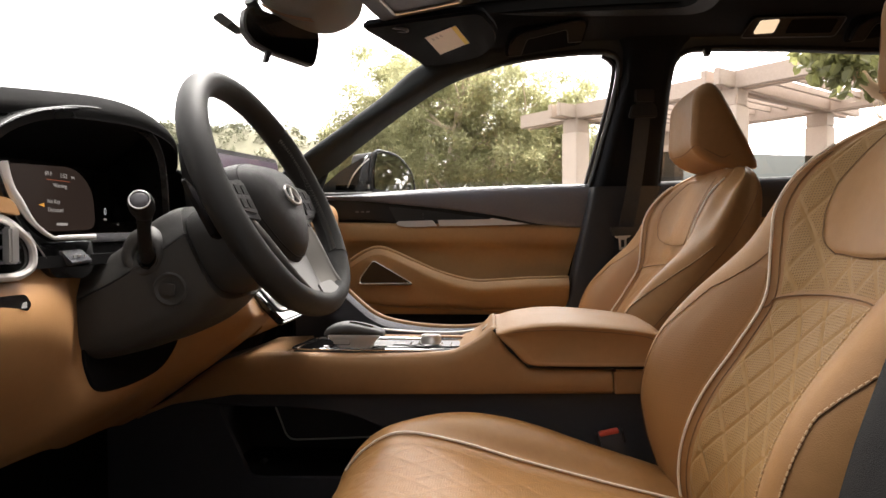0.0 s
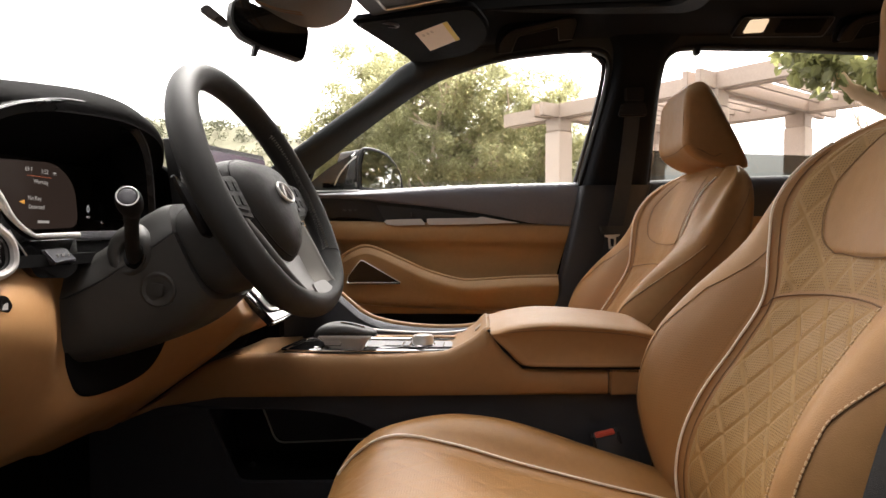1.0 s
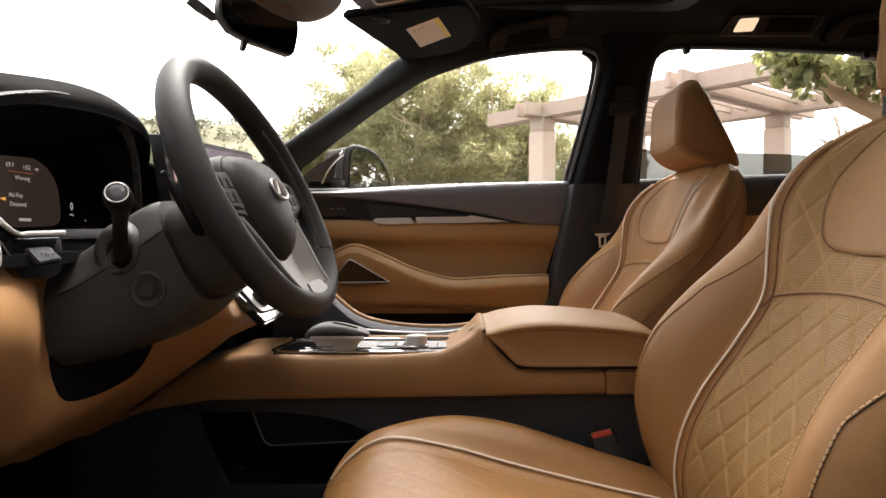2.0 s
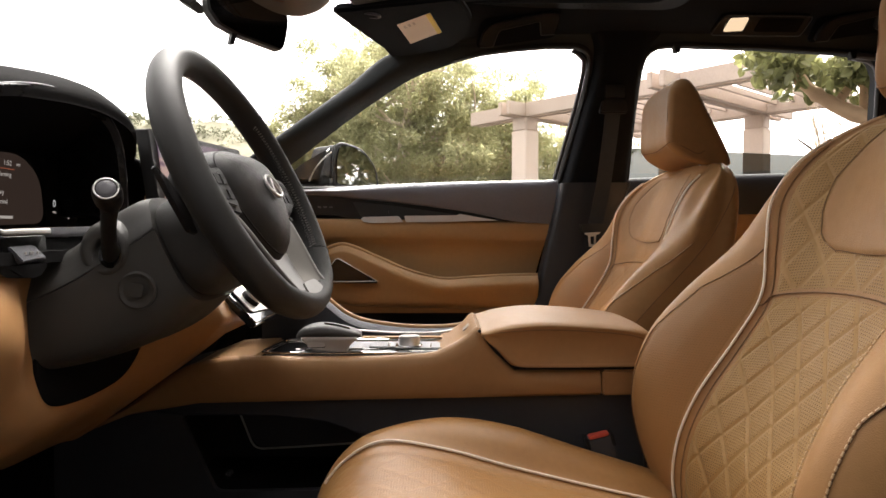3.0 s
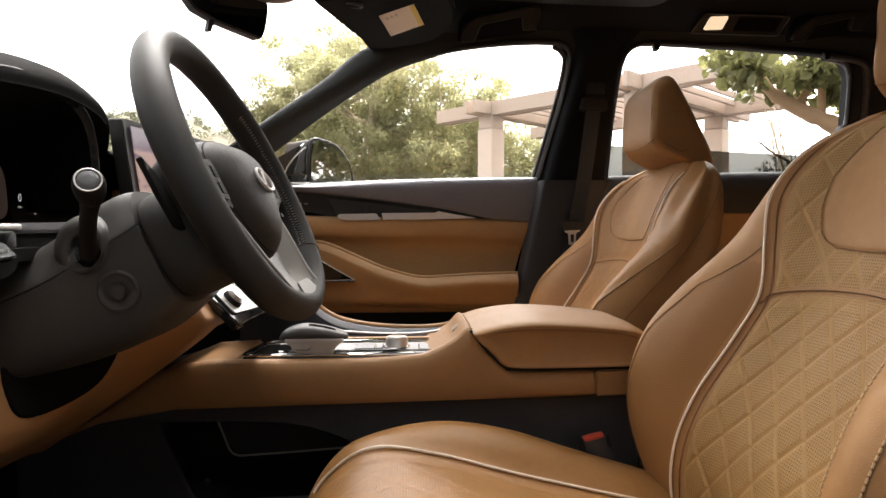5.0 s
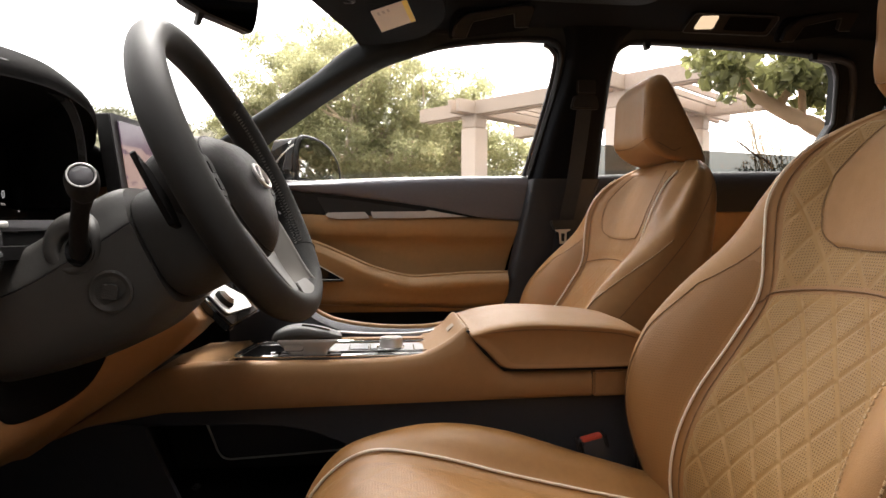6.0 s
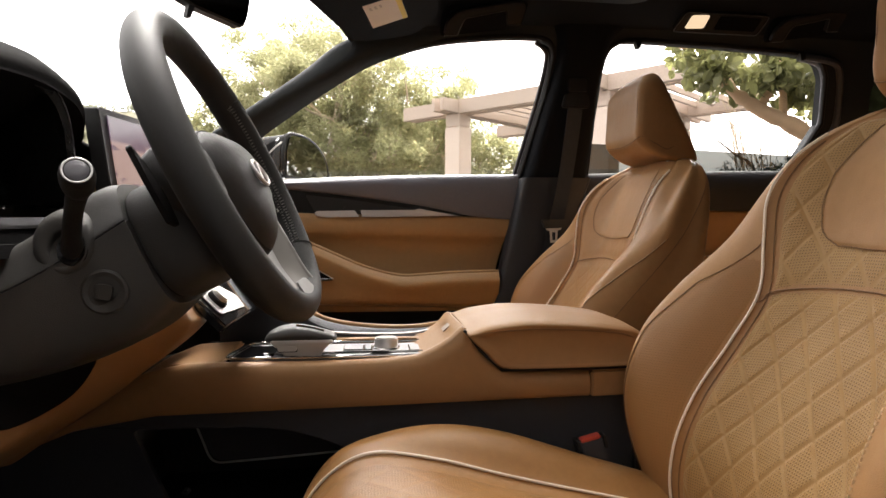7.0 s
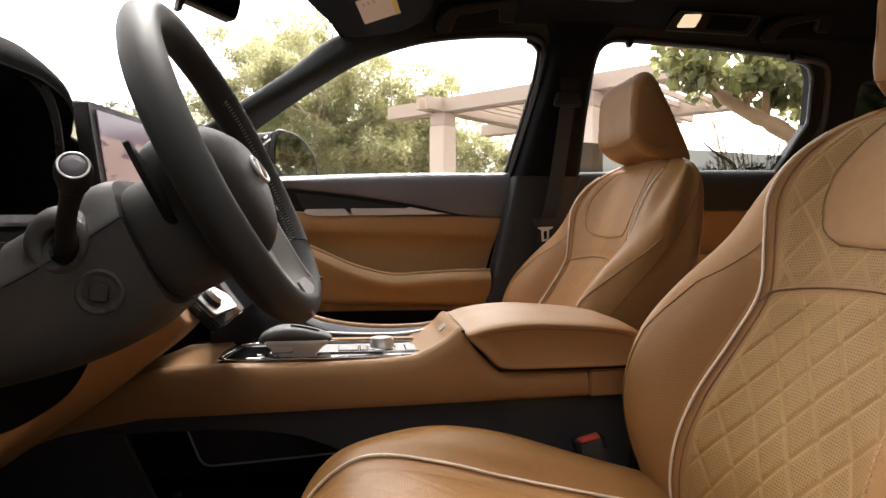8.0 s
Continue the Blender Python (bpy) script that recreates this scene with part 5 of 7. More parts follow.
for s in (-1, 1):
    part("badge_bar", tube([on_wheel(s * 0.0015, 0.000, 0.0225), on_wheel(s * 0.0105, -0.0175, 0.0230)], 0.0020, 6), light_silver, badge)
part("airbag_mark", slab([on_wheel(a, b, 0.0145) for a, b in ((0.026, -0.046), (0.036, -0.046), (0.036, -0.050), (0.026, -0.050))], tuple(W_OUT * 0.0012)), black_soft, hub)
# spokes
for s in (-1, 1):
    arm = [(s * 0.070, 0.020), (s * 0.110, 0.014), (s * 0.146, 0.012), (s * 0.147, -0.022), (s * 0.110, -0.034), (s * 0.070, -0.038)]
    sp = part("side_spoke", slab([on_wheel(a, b, -0.020) for a, b in arm], tuple(W_OUT * 0.020), 0.005), hub_mat, wheel, "black side spoke")
    pad = part("switch_pad", slab([on_wheel(a, b, 0.000) for a, b in rounded([(s * 0.084, 0.018), (s * 0.126, 0.013), (s * 0.126, -0.022), (s * 0.080, -0.028)], 0.008)], tuple(W_OUT * 0.003), 0.0012), hub_mat, sp, "black switch pad")
    for a, b in [(0.092, 0.003), (0.108, 0.003), (0.092, -0.014), (0.108, -0.014)]:
        part("switch", slab([on_wheel(s * a + da, b + db, 0.0028) for da, db in ((-.006, -.006), (.006, -.006), (.006, .006), (-.006, .006))], tuple(W_OUT * 0.0014), 0.0006), black_soft, pad)
# the wide silver lower spoke: a dished tongue with raised edges, running into the rim
rows = []
for b, w, c0, lipc, dip in [(-0.026, 0.092, -0.010, 0.006, 0.016), (-0.050, 0.086, -0.008, 0.009, 0.020), (-0.080, 0.077, -0.005, 0.010, 0.021), (-0.105, 0.068, -0.002, 0.010, 0.017), (-0.122, 0.062, 0.003, 0.008, 0.011), (-0.134, 0.060, 0.0080, 0.006, 0.005), (-0.143, 0.062, 0.0090, 0.004, 0.002)]:
    half = [(1.0, -0.006), (1.0, lipc - 0.003), (0.955, lipc), (0.90, lipc - 0.001), (0.84, lipc - 0.004), (0.45, -dip * 0.45), (0.10, -dip)]
    top = [(-w * k, c0 + d) for k, d in half] + [(w * k, c0 + d) for k, d in half[::-1]]
    rows.append([on_wheel(a, b, c) for a, c in top])
rows = spline(np.array(rows).reshape(7, -1), 26).reshape(26, -1, 3)
spoke = part("silver_spoke", loft([spline(r, 48) for r in rows]), spoke_mat, wheel, "satin silver lower spoke", sharp=60)
part("spoke_tip", slab([on_wheel(a, b, 0.0085 + (-0.124 - b) * 0.25) for a, b in rounded([(-0.026, -0.124), (0.026, -0.124), (0.036, -0.142), (-0.036, -0.142)], 0.005)], tuple(W_OUT * 0.0022), 0.001), spoke_mat, spoke, "bright silver tip of the spoke")
# paddles behind the rim
for s in (-1, 1):
    o = [(s * 0.086, -0.004), (s * 0.096, 0.026), (s * 0.1090, 0.042), (s * 0.1115, 0.040), (s * 0.1110, 0.010), (s * 0.106, -0.030), (s * 0.090, -0.034)]
    part("paddle", slab([on_wheel(a, b, -0.050) for a, b in rounded(o, 0.003)], tuple(W_OUT * 0.005), 0.0018), satin_black, wheel, "black shift paddle")

col = thing("steering_column", (-0.30, -0.38, 0.55), "grey plastic steering column cowl with stalk", "steering column")
# cowl: creased sections from the bulkhead end to the wheel end, split into an upper and a lower shell
COWL = [((-0.450, 0.620), (-0.450, 0.518), 0.082, 0.12), ((-0.392, 0.644), (-0.400, 0.524), 0.086, 0.28), ((-0.345, 0.670), (-0.340, 0.536), 0.087, 0.31), ((-0.308, 0.700), (-0.290, 0.552), 0.088, 0.30), ((-0.284, 0.714), (-0.248, 0.573), 0.088, 0.34), ((-0.269, 0.717), (-0.215, 0.603), 0.086, 0.38)]
CY = -0.381


def cowl_shell(name, mat, label, upper):
    rows = []
    for s in np.linspace(0, 1, 30):
        t, b, hw, wc = (curve_at(np.array([np.atleast_1d(r[k]) for r in COWL], float), s) for k in range(4))
        hw, wc, mid, up = hw[0], wc[0], (t + b) / 2, (t - b) / 2
        if upper:
            half = [(0.998, wc + 0.015), (0.985, wc + 0.07), (0.90, wc * 0.6 + 0.40), (0.78, 0.86), (0.62, 0.955), (0.40, 0.99), (0.0, 1.0)]
        else:
            half = [(0.996, wc), (0.998, wc - 0.08), (1.0, 0.0), (0.995, -0.35), (0.95, -0.66), (0.80, -0.90), (0.45, -0.995), (0.0, -1.0)]
        line = [(-y, w) for y, w in half] + [(y, w) for y, w in half[-2::-1]]
        rows.append([(mid[0] + up[0] * w, CY + hw * y, mid[1] + up[1] * w) for y, w in spline(line, 56)])
    return part(name, loft(rows), mat, col, label, sharp=35)


cowl_shell("upper_cowl", grey_shroud, "grey upper cowl with sloping shoulders", True)
low_cowl = cowl_shell("lower_cowl", grey_shroud, "grey lower cowl", False)
sq = lambda v: np.sign(v) * abs(v) ** 0.62
for name, mat, label, steps in (("gap_ring", carpet, "", ((-0.106, 0.93), (-0.092, 0.93), (-0.084, 0.90))), ("collar", lower_shroud_mat, "dark collar behind the wheel", ((-0.0875, 0.90), (-0.087, 0.965), (-0.083, 0.985), (-0.070, 0.985), (-0.056, 0.965), (-0.044, 0.90), (-0.036, 0.72)))):
    part(name, loft([[on_wheel(0.004 + k * 0.0855 * sq(math.sin(t)), -0.035 + k * 0.0595 * sq(math.cos(t)), c) for t in np.linspace(0, 2 * math.pi, 56, endpoint=False)] for c, k in steps]), mat, col, label)
# the stalk: a round boss swelling out of the cowl, a black socket, a bent stem with a ringed head
BO, BA = Vector((-0.3070, -0.4640, 0.6625)), Vector((-0.16, -1.0, 0.05)).normalized()
bq = BA.to_track_quat("Z", "Y")


def turned(c, axis_q, profile, sides=40, off=(0, 0)):
    """A lathed shape: profile of (radius, height); the inner rings drift by off."""
    rows = []
    for k, (r, h) in enumerate(profile):
        f = k / (len(profile) - 1)
        rows.append([tuple(Vector(c) + axis_q @ Vector((r * math.cos(a), r * math.sin(a), h)) + Vector((off[0] * f, 0, off[1] * f))) for a in np.linspace(0, 2 * math.pi, sides, endpoint=False)])
    return loft(rows)


prof = spline([(0.0330, -0.030), (0.0318, -0.012), (0.0296, -0.003), (0.0262, 0.0025), (0.0222, 0.0048), (0.0186, 0.0048), (0.0160, 0.0032), (0.0152, -0.006)], 28)
part("stalk_boss", turned(BO, bq, prof, 48, (0.008, -0.006)), grey_shroud, col, "rounded grey stalk boss")
SOC = Vector((-0.2945, -0.4680, 0.6560))
part("stalk_socket", drum(tuple(SOC), tuple(BA), 0.0150, 0.0135, 0.004, 32, 0.002), gloss_black, col, "black ball socket")
HEAD, HA = Vector((-0.2505, -0.5620, 0.7170)), Vector((0.34, -0.86, 0.38)).normalized()
hq = HA.to_track_quat("Z", "Y")
back = HEAD - HA * 0.030
stem = spline([tuple(SOC), (-0.288, -0.486, 0.668), (-0.2795, -0.503, 0.683), (-0.2700, -0.520, 0.695), tuple(back)], 26)
stalk = part("stalk", tube(stem, np.interp(np.linspace(0, 1, 26), [0, .25, .7, 1], [.0098, .0074, .0072, .0088]), 18), black_soft, col, "black indicator stalk")
part("stalk_head", turned(HEAD, hq, spline([(0.0088, -0.034), (0.0116, -0.024), (0.0126, -0.013), (0.0122, -0.004), (0.0106, 0.0006), (0.0088, 0.0006)], 20), 32), black_soft, stalk)
part("stalk_ring", ring(tuple(HEAD + HA * 0.0004), tuple(HA), 0.0098, 0.00085), blade_mat, stalk, "silver ring at the stalk's tip")
part("stalk_cap", turned(HEAD, hq, [(0.0084, -0.002), (0.0082, 0.0006), (0.0074, 0.0012), (0.0030, 0.0014)], 28), dark_trim, stalk, "grey push cap")
SCR = np.array((-0.269, -0.4692, 0.619))
part("screw_ring", turned(tuple(SCR), Vector((0.02, -1, -0.02)).to_track_quat("Z", "Y"), [(0.0205, -0.004), (0.0198, 0.0004), (0.0178, 0.0015), (0.0158, 0.0010), (0.0136, -0.0006), (0.0020, -0.0008)], 40), grey_shroud, low_cowl)
part("screw_cap", slab([tuple(SCR + (a, -0.0002, b)) for a, b in rounded([(-0.0090, -0.0070), (0.0070, -0.0092), (0.0092, 0.0070), (-0.0070, 0.0092)], 0.005)], (0, -0.0028, 0), 0.0014, 3), grey_shroud, low_cowl)


# ---- dashboard ----
dash = thing("dashboard", (-0.65, 0.0, 0.30), "black and tan leather dashboard with hooded dials", "dashboard")


def pad_row(y, hood):
    """A fore-and-aft section of the dash top; hood lifts the edge over the dials."""
    z = 0.800 + 0.030 * hood
    rear = -0.412 + 0.016 * hood
    return [(-0.95, y, 0.715), (-0.80, y, 0.770), (-0.62, y, 0.800 + 0.01 * hood), (-0.50, y, 0.803 + 0.021 * hood), (rear - 0.03, y, 0.806 + 0.0415 * hood), (rear, y, 0.798 + 0.0385 * hood), (rear + 0.004, y, 0.785 + 0.0345 * hood), (rear - 0.02, y, 0.778 + 0.029 * hood), (-0.60, y, 0.745), (-0.95, y, 0.690)]


rows = []
for y, hd in [(-0.74, 0.0), (-0.68, 0.12), (-0.62, 0.42), (-0.56, 0.72), (-0.51, 0.92), (-0.43, 1.20), (-0.37, 1.36), (-0.31, 1.40), (-0.25, 1.24), (-0.215, 0.98), (-0.195, 0.62), (-0.180, 0.10), (-0.165, -0.2), (0.0, -0.35), (0.66, -0.3)]:
    rows.append(pad_row(y, hd))
rows = spline(np.array(rows).reshape(15, -1), 90).reshape(90, -1, 3)
part("top_pad", loft([spline(r, 40, True) for r in rows]), dash_pad, dash, "black padded dash top", sharp=60)
# glossy brow over the dials, its thin highlight laid on as a grey line
ARCH = [(-0.612, 0.735), (-0.600, 0.765), (-0.575, 0.790), (-0.536, 0.811), (-0.49, 0.826), (-0.43, 0.838), (-0.37, 0.841), (-0.31, 0.835), (-0.272, 0.819), (-0.252, 0.790), (-0.244, 0.750), (-0.240, 0.700)]
arch = spline(ARCH, 60)
rows = []
for y, z in arch:
    c = np.array((-0.42, 0.73))
    d = np.array((y, z)) - c
    d /= np.linalg.norm(d)
    ins = lambda k: (y - d[0] * k, z - d[1] * k)
    rows.append([(-0.394, *ins(-0.004)), (-0.388, *ins(0.002)), (-0.391, *ins(0.014)), (-0.42, *ins(0.012)), (-0.49, *ins(0.004)), (-0.49, *ins(-0.010))])
part("brow", loft(rows), brow_mat, dash, "black brow round the dials", sharp=50)
part("brow_glint", tube([(-0.3880, y, z + 0.0005) for y, z in arch], 0.0007, 6), dark_trim, dash, "thin grey line for the highlight along the brow")
part("dial_well", slab([(-0.495, y, z) for y, z in [(-0.62, 0.62), (-0.20, 0.62), (-0.20, 0.80), (-0.28, 0.85), (-0.50, 0.84), (-0.62, 0.76)]], (-0.02, 0, 0)), black_soft, dash)
part("well_floor", slab([(-0.49, -0.60, 0.672), (-0.355, -0.60, 0.660), (-0.355, -0.24, 0.660), (-0.49, -0.24, 0.672)], (0, 0, -0.012)), dash_pad, dash)
# display with its curved chrome edge
disp = part("dial_display", slab([(-0.476, y, z) for y, z in rounded([(-0.470, 0.768), (-0.330, 0.776), (-0.292, 0.750), (-0.285, 0.690), (-0.40, 0.686), (-0.452, 0.735)], [0.02, 0.03, 0.03, 0.02, 0.03, 0.03])], (-0.004, 0, 0), 0.001), glow("lit display", (0.060, 0.040, 0.032), 0.055), dash, "dim brown lit message display")
part("gauge_face", slab([(-0.478, y, z) for y, z in rounded([(-0.284, 0.775), (-0.205, 0.775), (-0.205, 0.690), (-0.281, 0.690)], 0.01)], (-0.004, 0, 0), 0.001), screen_mat, dash, "black gauge face")


def lettering(name, text, size, at, mat, parent, turn=(90, 0, 90), align="LEFT"):
    cu = bpy.data.curves.new(name, "FONT")
    cu.body, cu.size, cu.extrude, cu.align_x = text, size, 0.0001, align
    ob = new(name, cu)
    me = bpy.data.meshes.new_from_object(ob)
    bpy.data.objects.remove(ob)
    me.transform(pose(*at, *turn))
    me.materials.append(mat)
    me.name = name
    o = new(name, me)
    o.parent = parent
    return o


dim_white = glow("dim white print", (0.40, 0.36, 0.33), 0.10)
bright_white = glow("white print", (0.8, 0.8, 0.8), 0.06)
amber = glow("amber print", (0.9, 0.42, 0.08), 0.10)
rust = glow("rust line", (0.35, 0.10, 0.05), 0.11)
lettering("temperature", "69 F", 0.0080, (-0.4750, -0.3925, 0.7600), dim_white, disp)
lettering("clock_text", "1:52", 0.0085, (-0.4750, -0.3635, 0.7590), dim_white, disp)
lettering("clock_suffix", "PM", 0.0055, (-0.4750, -0.3405, 0.7590), dim_white, disp)
lettering("heading", "Warning", 0.0078, (-0.4750, -0.3775, 0.7455), dim_white, disp)
lettering("message", "No Key", 0.0078, (-0.4750, -0.3885, 0.7240), dim_white, disp)
lettering("message", "Detected", 0.0078, (-0.4750, -0.3875, 0.7130), dim_white, disp)
lettering("speed", "0", 0.0140, (-0.4777, -0.2640, 0.7125), bright_white, disp)
lettering("speed_unit", "MPH", 0.0042, (-0.4777, -0.2650, 0.7040), dim_white, disp)
part("rule", slab([(-0.4748, y, z) for y, z in [(-0.3900, 0.7550), (-0.3440, 0.7550), (-0.3440, 0.7543), (-0.3900, 0.7543)]], (0.0003, 0, 0)), rust, disp)
part("arrow", slab([(-0.4748, y, z) for y, z in [(-0.4050, 0.7210), (-0.3950, 0.7235), (-0.3950, 0.7185)]], (0.0003, 0, 0)), amber, disp)
part("odometer", slab([(-0.4748, y, z) for y, z in [(-0.3720, 0.6985), (-0.3500, 0.6985), (-0.3500, 0.6950), (-0.3720, 0.6950)]], (0.0003, 0, 0)), dim_white, disp)
for k, (r, a0, a1) in enumerate([(0.030, 135, 225), (0.036, 140, 220)]):
    part("gauge_arc", tube([(-0.476, -0.203 + r * math.cos(radians(a)), 0.725 + 1.2 * r * math.sin(radians(a))) for a in np.linspace(a0, a1, 24)], 0.0007, 5), dim_white, dash, "thin pale gauge arc")
lip = spline([(-0.360, -0.6065, 0.752), (-0.358, -0.6010, 0.729), (-0.357, -0.5885, 0.7130), (-0.356, -0.5710, 0.6937), (-0.355, -0.5468, 0.6800), (-0.3545, -0.5266, 0.6794), (-0.354, -0.4762, 0.6800)], 50)
part("lip_chrome", tube(lip, np.interp(np.linspace(0, 1, 50), [0, 0.3, 0.5, 0.68, 0.8, 1], [0.0045, 0.0042, 0.0024, 0.0018, 0.0022, 0.0026]), 8, False, 1.2, (0, 0, 1)), light_silver, dash, "bright silver lip under the display")
part("lip_black", slab([(-0.360, -0.474, 0.6835), (-0.350, -0.30, 0.6865), (-0.350, -0.30, 0.6760), (-0.360, -0.474, 0.6735)], (-0.02, 0, 0), 0.003), dark_trim, dash, "charcoal ledge below the dials")
part("lip_base", slab([(-0.362, -0.472, 0.672), (-0.352, -0.30, 0.672), (-0.352, -0.30, 0.650), (-0.362, -0.472, 0.648)], (-0.02, 0, 0), 0.003), dash_pad, dash)
pod_out = rounded([(-0.614, 0.745), (-0.603, 0.722), (-0.578, 0.689), (-0.549, 0.6745), (-0.476, 0.6760), (-0.4717, 0.643), (-0.4894, 0.6333), (-0.5416, 0.6368), (-0.5531, 0.6568), (-0.5753, 0.6790), (-0.600, 0.708), (-0.620, 0.735)], [0.004, 0.01, 0.02, 0.01, 0.004, 0.012, 0.01, 0.012, 0.01, 0.01, 0.01, 0.004])
pod_face = part("black_surround", slab([(-0.3575, y, z) for y, z in pod_out], (-0.03, 0, 0), 0.004, 3), gloss_black, dash, "piano black switch surround")
part("edge_line", tube(spline([(-0.3560, -0.5790, 0.6850), (-0.3555, -0.5735, 0.6775), (-0.3555, -0.5620, 0.6655), (-0.3560, -0.5535, 0.6560)], 16), 0.0009, 6), satin, pod_face, "thin silver edge")
sw = part("switch_block", slab([(x, y, z) for x, y, z in [(-0.3560, -0.534, 0.6655), (-0.3560, -0.4965, 0.6670), (-0.3490, -0.4855, 0.6530), (-0.3490, -0.5235, 0.6505)]], (-0.008, 0, -0.003), 0.0015), console_side, dash, "charcoal dimmer switch")
for y, w in ((-0.5170, 0.0012), (-0.5085, 0.0026), (-0.4990, 0.0012)):
    part("mark", slab([(-0.3515, y + a, 0.6590 + b) for a, b in ((-w, -0.0014), (w, -0.0014), (w, 0.0014), (-w, 0.0014))], (0.0008, 0, 0)), stitch_grey, sw)
# tan knee panel
KNEE = [
    (-0.76, [(-0.372, 0.655), (-0.346, 0.615), (-0.350, 0.572), (-0.395, 0.510), (-0.50, 0.405)]),
    (-0.62, [(-0.372, 0.655), (-0.346, 0.615), (-0.349, 0.570), (-0.395, 0.506), (-0.50, 0.400)]),
    (-0.525, [(-0.372, 0.652), (-0.354, 0.60), (-0.358, 0.550), (-0.395, 0.490), (-0.50, 0.396)]),
    (-0.470, [(-0.386, 0.650), (-0.383, 0.60), (-0.381, 0.54), (-0.378, 0.476), (-0.475, 0.408)]),
    (-0.400, [(-0.385, 0.645), (-0.380, 0.59), (-0.373, 0.53), (-0.372, 0.472), (-0.475, 0.404)]),
    (-0.330, [(-0.340, 0.635), (-0.318, 0.585), (-0.324, 0.535), (-0.372, 0.472), (-0.50, 0.384)]),
    (-0.26, [(-0.290, 0.620), (-0.268, 0.576), (-0.278, 0.54), (-0.350, 0.470), (-0.48, 0.390)]),
    (-0.232, [(-0.284, 0.602), (-0.262, 0.570), (-0.262, 0.546), (-0.334, 0.484), (-0.47, 0.388)]),
    (-0.168, [(-0.284, 0.600), (-0.262, 0.568), (-0.262, 0.544), (-0.336, 0.484), (-0.47, 0.390)]),
]
rows = [np.array([(x, y, z) for x, z in sec]) for y, sec in KNEE]
rows = spline(np.array(rows).reshape(len(KNEE), -1), 60).reshape(60, -1, 3)
rows = [np.vstack([spline(r, 24), [r[-1] + (-0.02, 0, 0.03), r[0] + (-0.03, 0, 0)]]) for r in rows]
grid = np.array([r[:24] for r in rows])


def knee_x(y, z):
    """The knee panel's surface at y and z."""
    at = [(r[0, 1], np.interp(z, r[::-1, 2], r[::-1, 0])) for r in grid]
    return float(np.interp(y, [a for a, _ in at], [b for _, b in at]))


# Raised black patch standing in for the shaded opening round the column.
mouth = spline([(-0.440, 0.640), (-0.457, 0.584), (-0.4635, 0.532), (-0.4630, 0.507), (-0.4530, 0.4955), (-0.434, 0.4910), (-0.398, 0.4900), (-0.362, 0.4950), (-0.345, 0.509), (-0.340, 0.545), (-0.345, 0.600), (-0.370, 0.640)], 60, True)
core = np.array((-0.400, 0.560))
part("column_dark_patch", loft([[(knee_x(*(core + (p - core) * k)) + d, *(core + (p - core) * k)) for p in mouth] for k, d in ((1.0, -0.004), (1.0, 0.0030), (0.985, 0.0045), (0.96, 0.0050), (0.85, 0.0062), (0.7, 0.0065), (0.35, 0.0065), (0.05, 0.0065))]), dash_pad, dash, "raised black patch for the shaded opening under the column")
part("knee_panel", loft(rows), leather_console, dash, "tan leather knee panel", sharp=50)
# outer air vent and button pod
vent_loop = rounded([(-0.70, 0.705), (-0.62, 0.700), (-0.582, 0.675), (-0.580, 0.650), (-0.60, 0.642), (-0.70, 0.645)], 0.02, 5)
vent = part("air_vent", slab([(-0.352, y, z) for y, z in vent_loop], (-0.02, 0, 0), 0.002), gloss_black, dash, "black air vent")
part("vent_ring", tube([(-0.350, y, z) for y, z in vent_loop], 0.0040, 8, True), light_silver, vent, "bright vent ring")
for k in range(3):
    part("slat", slab([(-0.348, y, 0.655 + k * 0.014) for y in (-0.70, -0.60)] + [(-0.358, -0.60, 0.659 + k * 0.014), (-0.358, -0.70, 0.659 + k * 0.014)], (0, 0, 0.002)), dark_trim, vent)
part("vent_tab", block(-0.350, -0.340, -0.622, -0.610, 0.655, 0.690, 0.002), satin, vent, "silver vent tab")
pod = part("button_pod", slab([(-0.346, y, z) for y, z in rounded([(-0.70, 0.626), (-0.594, 0.625), (-0.586, 0.614), (-0.594, 0.606), (-0.70, 0.606)], 0.006)], (-0.012, 0, 0), 0.002), satin_black, dash, "black button pod")
part("mark", slab([(-0.3455, -0.600 + a, 0.615 + b) for a, b in ((-0.004, -0.003), (0.003, -0.003), (0.003, 0.003), (-0.002, 0.002))], (0.0008, 0, 0)), dim_white, pod)
part("vent_shelf", slab([(-0.345, y, z) for y, z in rounded([(-0.74, 0.730), (-0.612, 0.716), (-0.60, 0.700), (-0.65, 0.705), (-0.74, 0.706)], 0.008)], (-0.05, 0, 0), 0.006), leather_console, dash, "tan leather strip over the vent")
# centre stack: a sloping climate panel whose end faces the driver
stack = part("climate_panel", slab([(-0.275, -0.206, 0.5995), (-0.2220, -0.206, 0.5465), (-0.231, -0.206, 0.5375), (-0.284, -0.206, 0.5905)], (0, 0.412, 0), 0.003, 3), gloss_black, dash, "piano black climate panel")
quad = [(x, y, 0.3265 - x) for x, y in rounded([(-0.2690, -0.186), (-0.2340, -0.194), (-0.2285, -0.062), (-0.2440, -0.046), (-0.2710, -0.102)], [0.004, 0.010, 0.004, 0.006, 0.006])]
fn = np.array((0.7071, 0.0, 0.7071))
part("silver_face", slab(quad, tuple(fn * 0.002), 0.0007), light_silver, stack, "satin silver switch face")
kc = np.array((-0.2480, -0.160, 0.5745)) + fn * 0.002
kn = part("start_knob", drum(tuple(kc), tuple(fn), 0.0125, 0.0118, 0.013, 32, 0.002), satin, stack, "silver start knob")
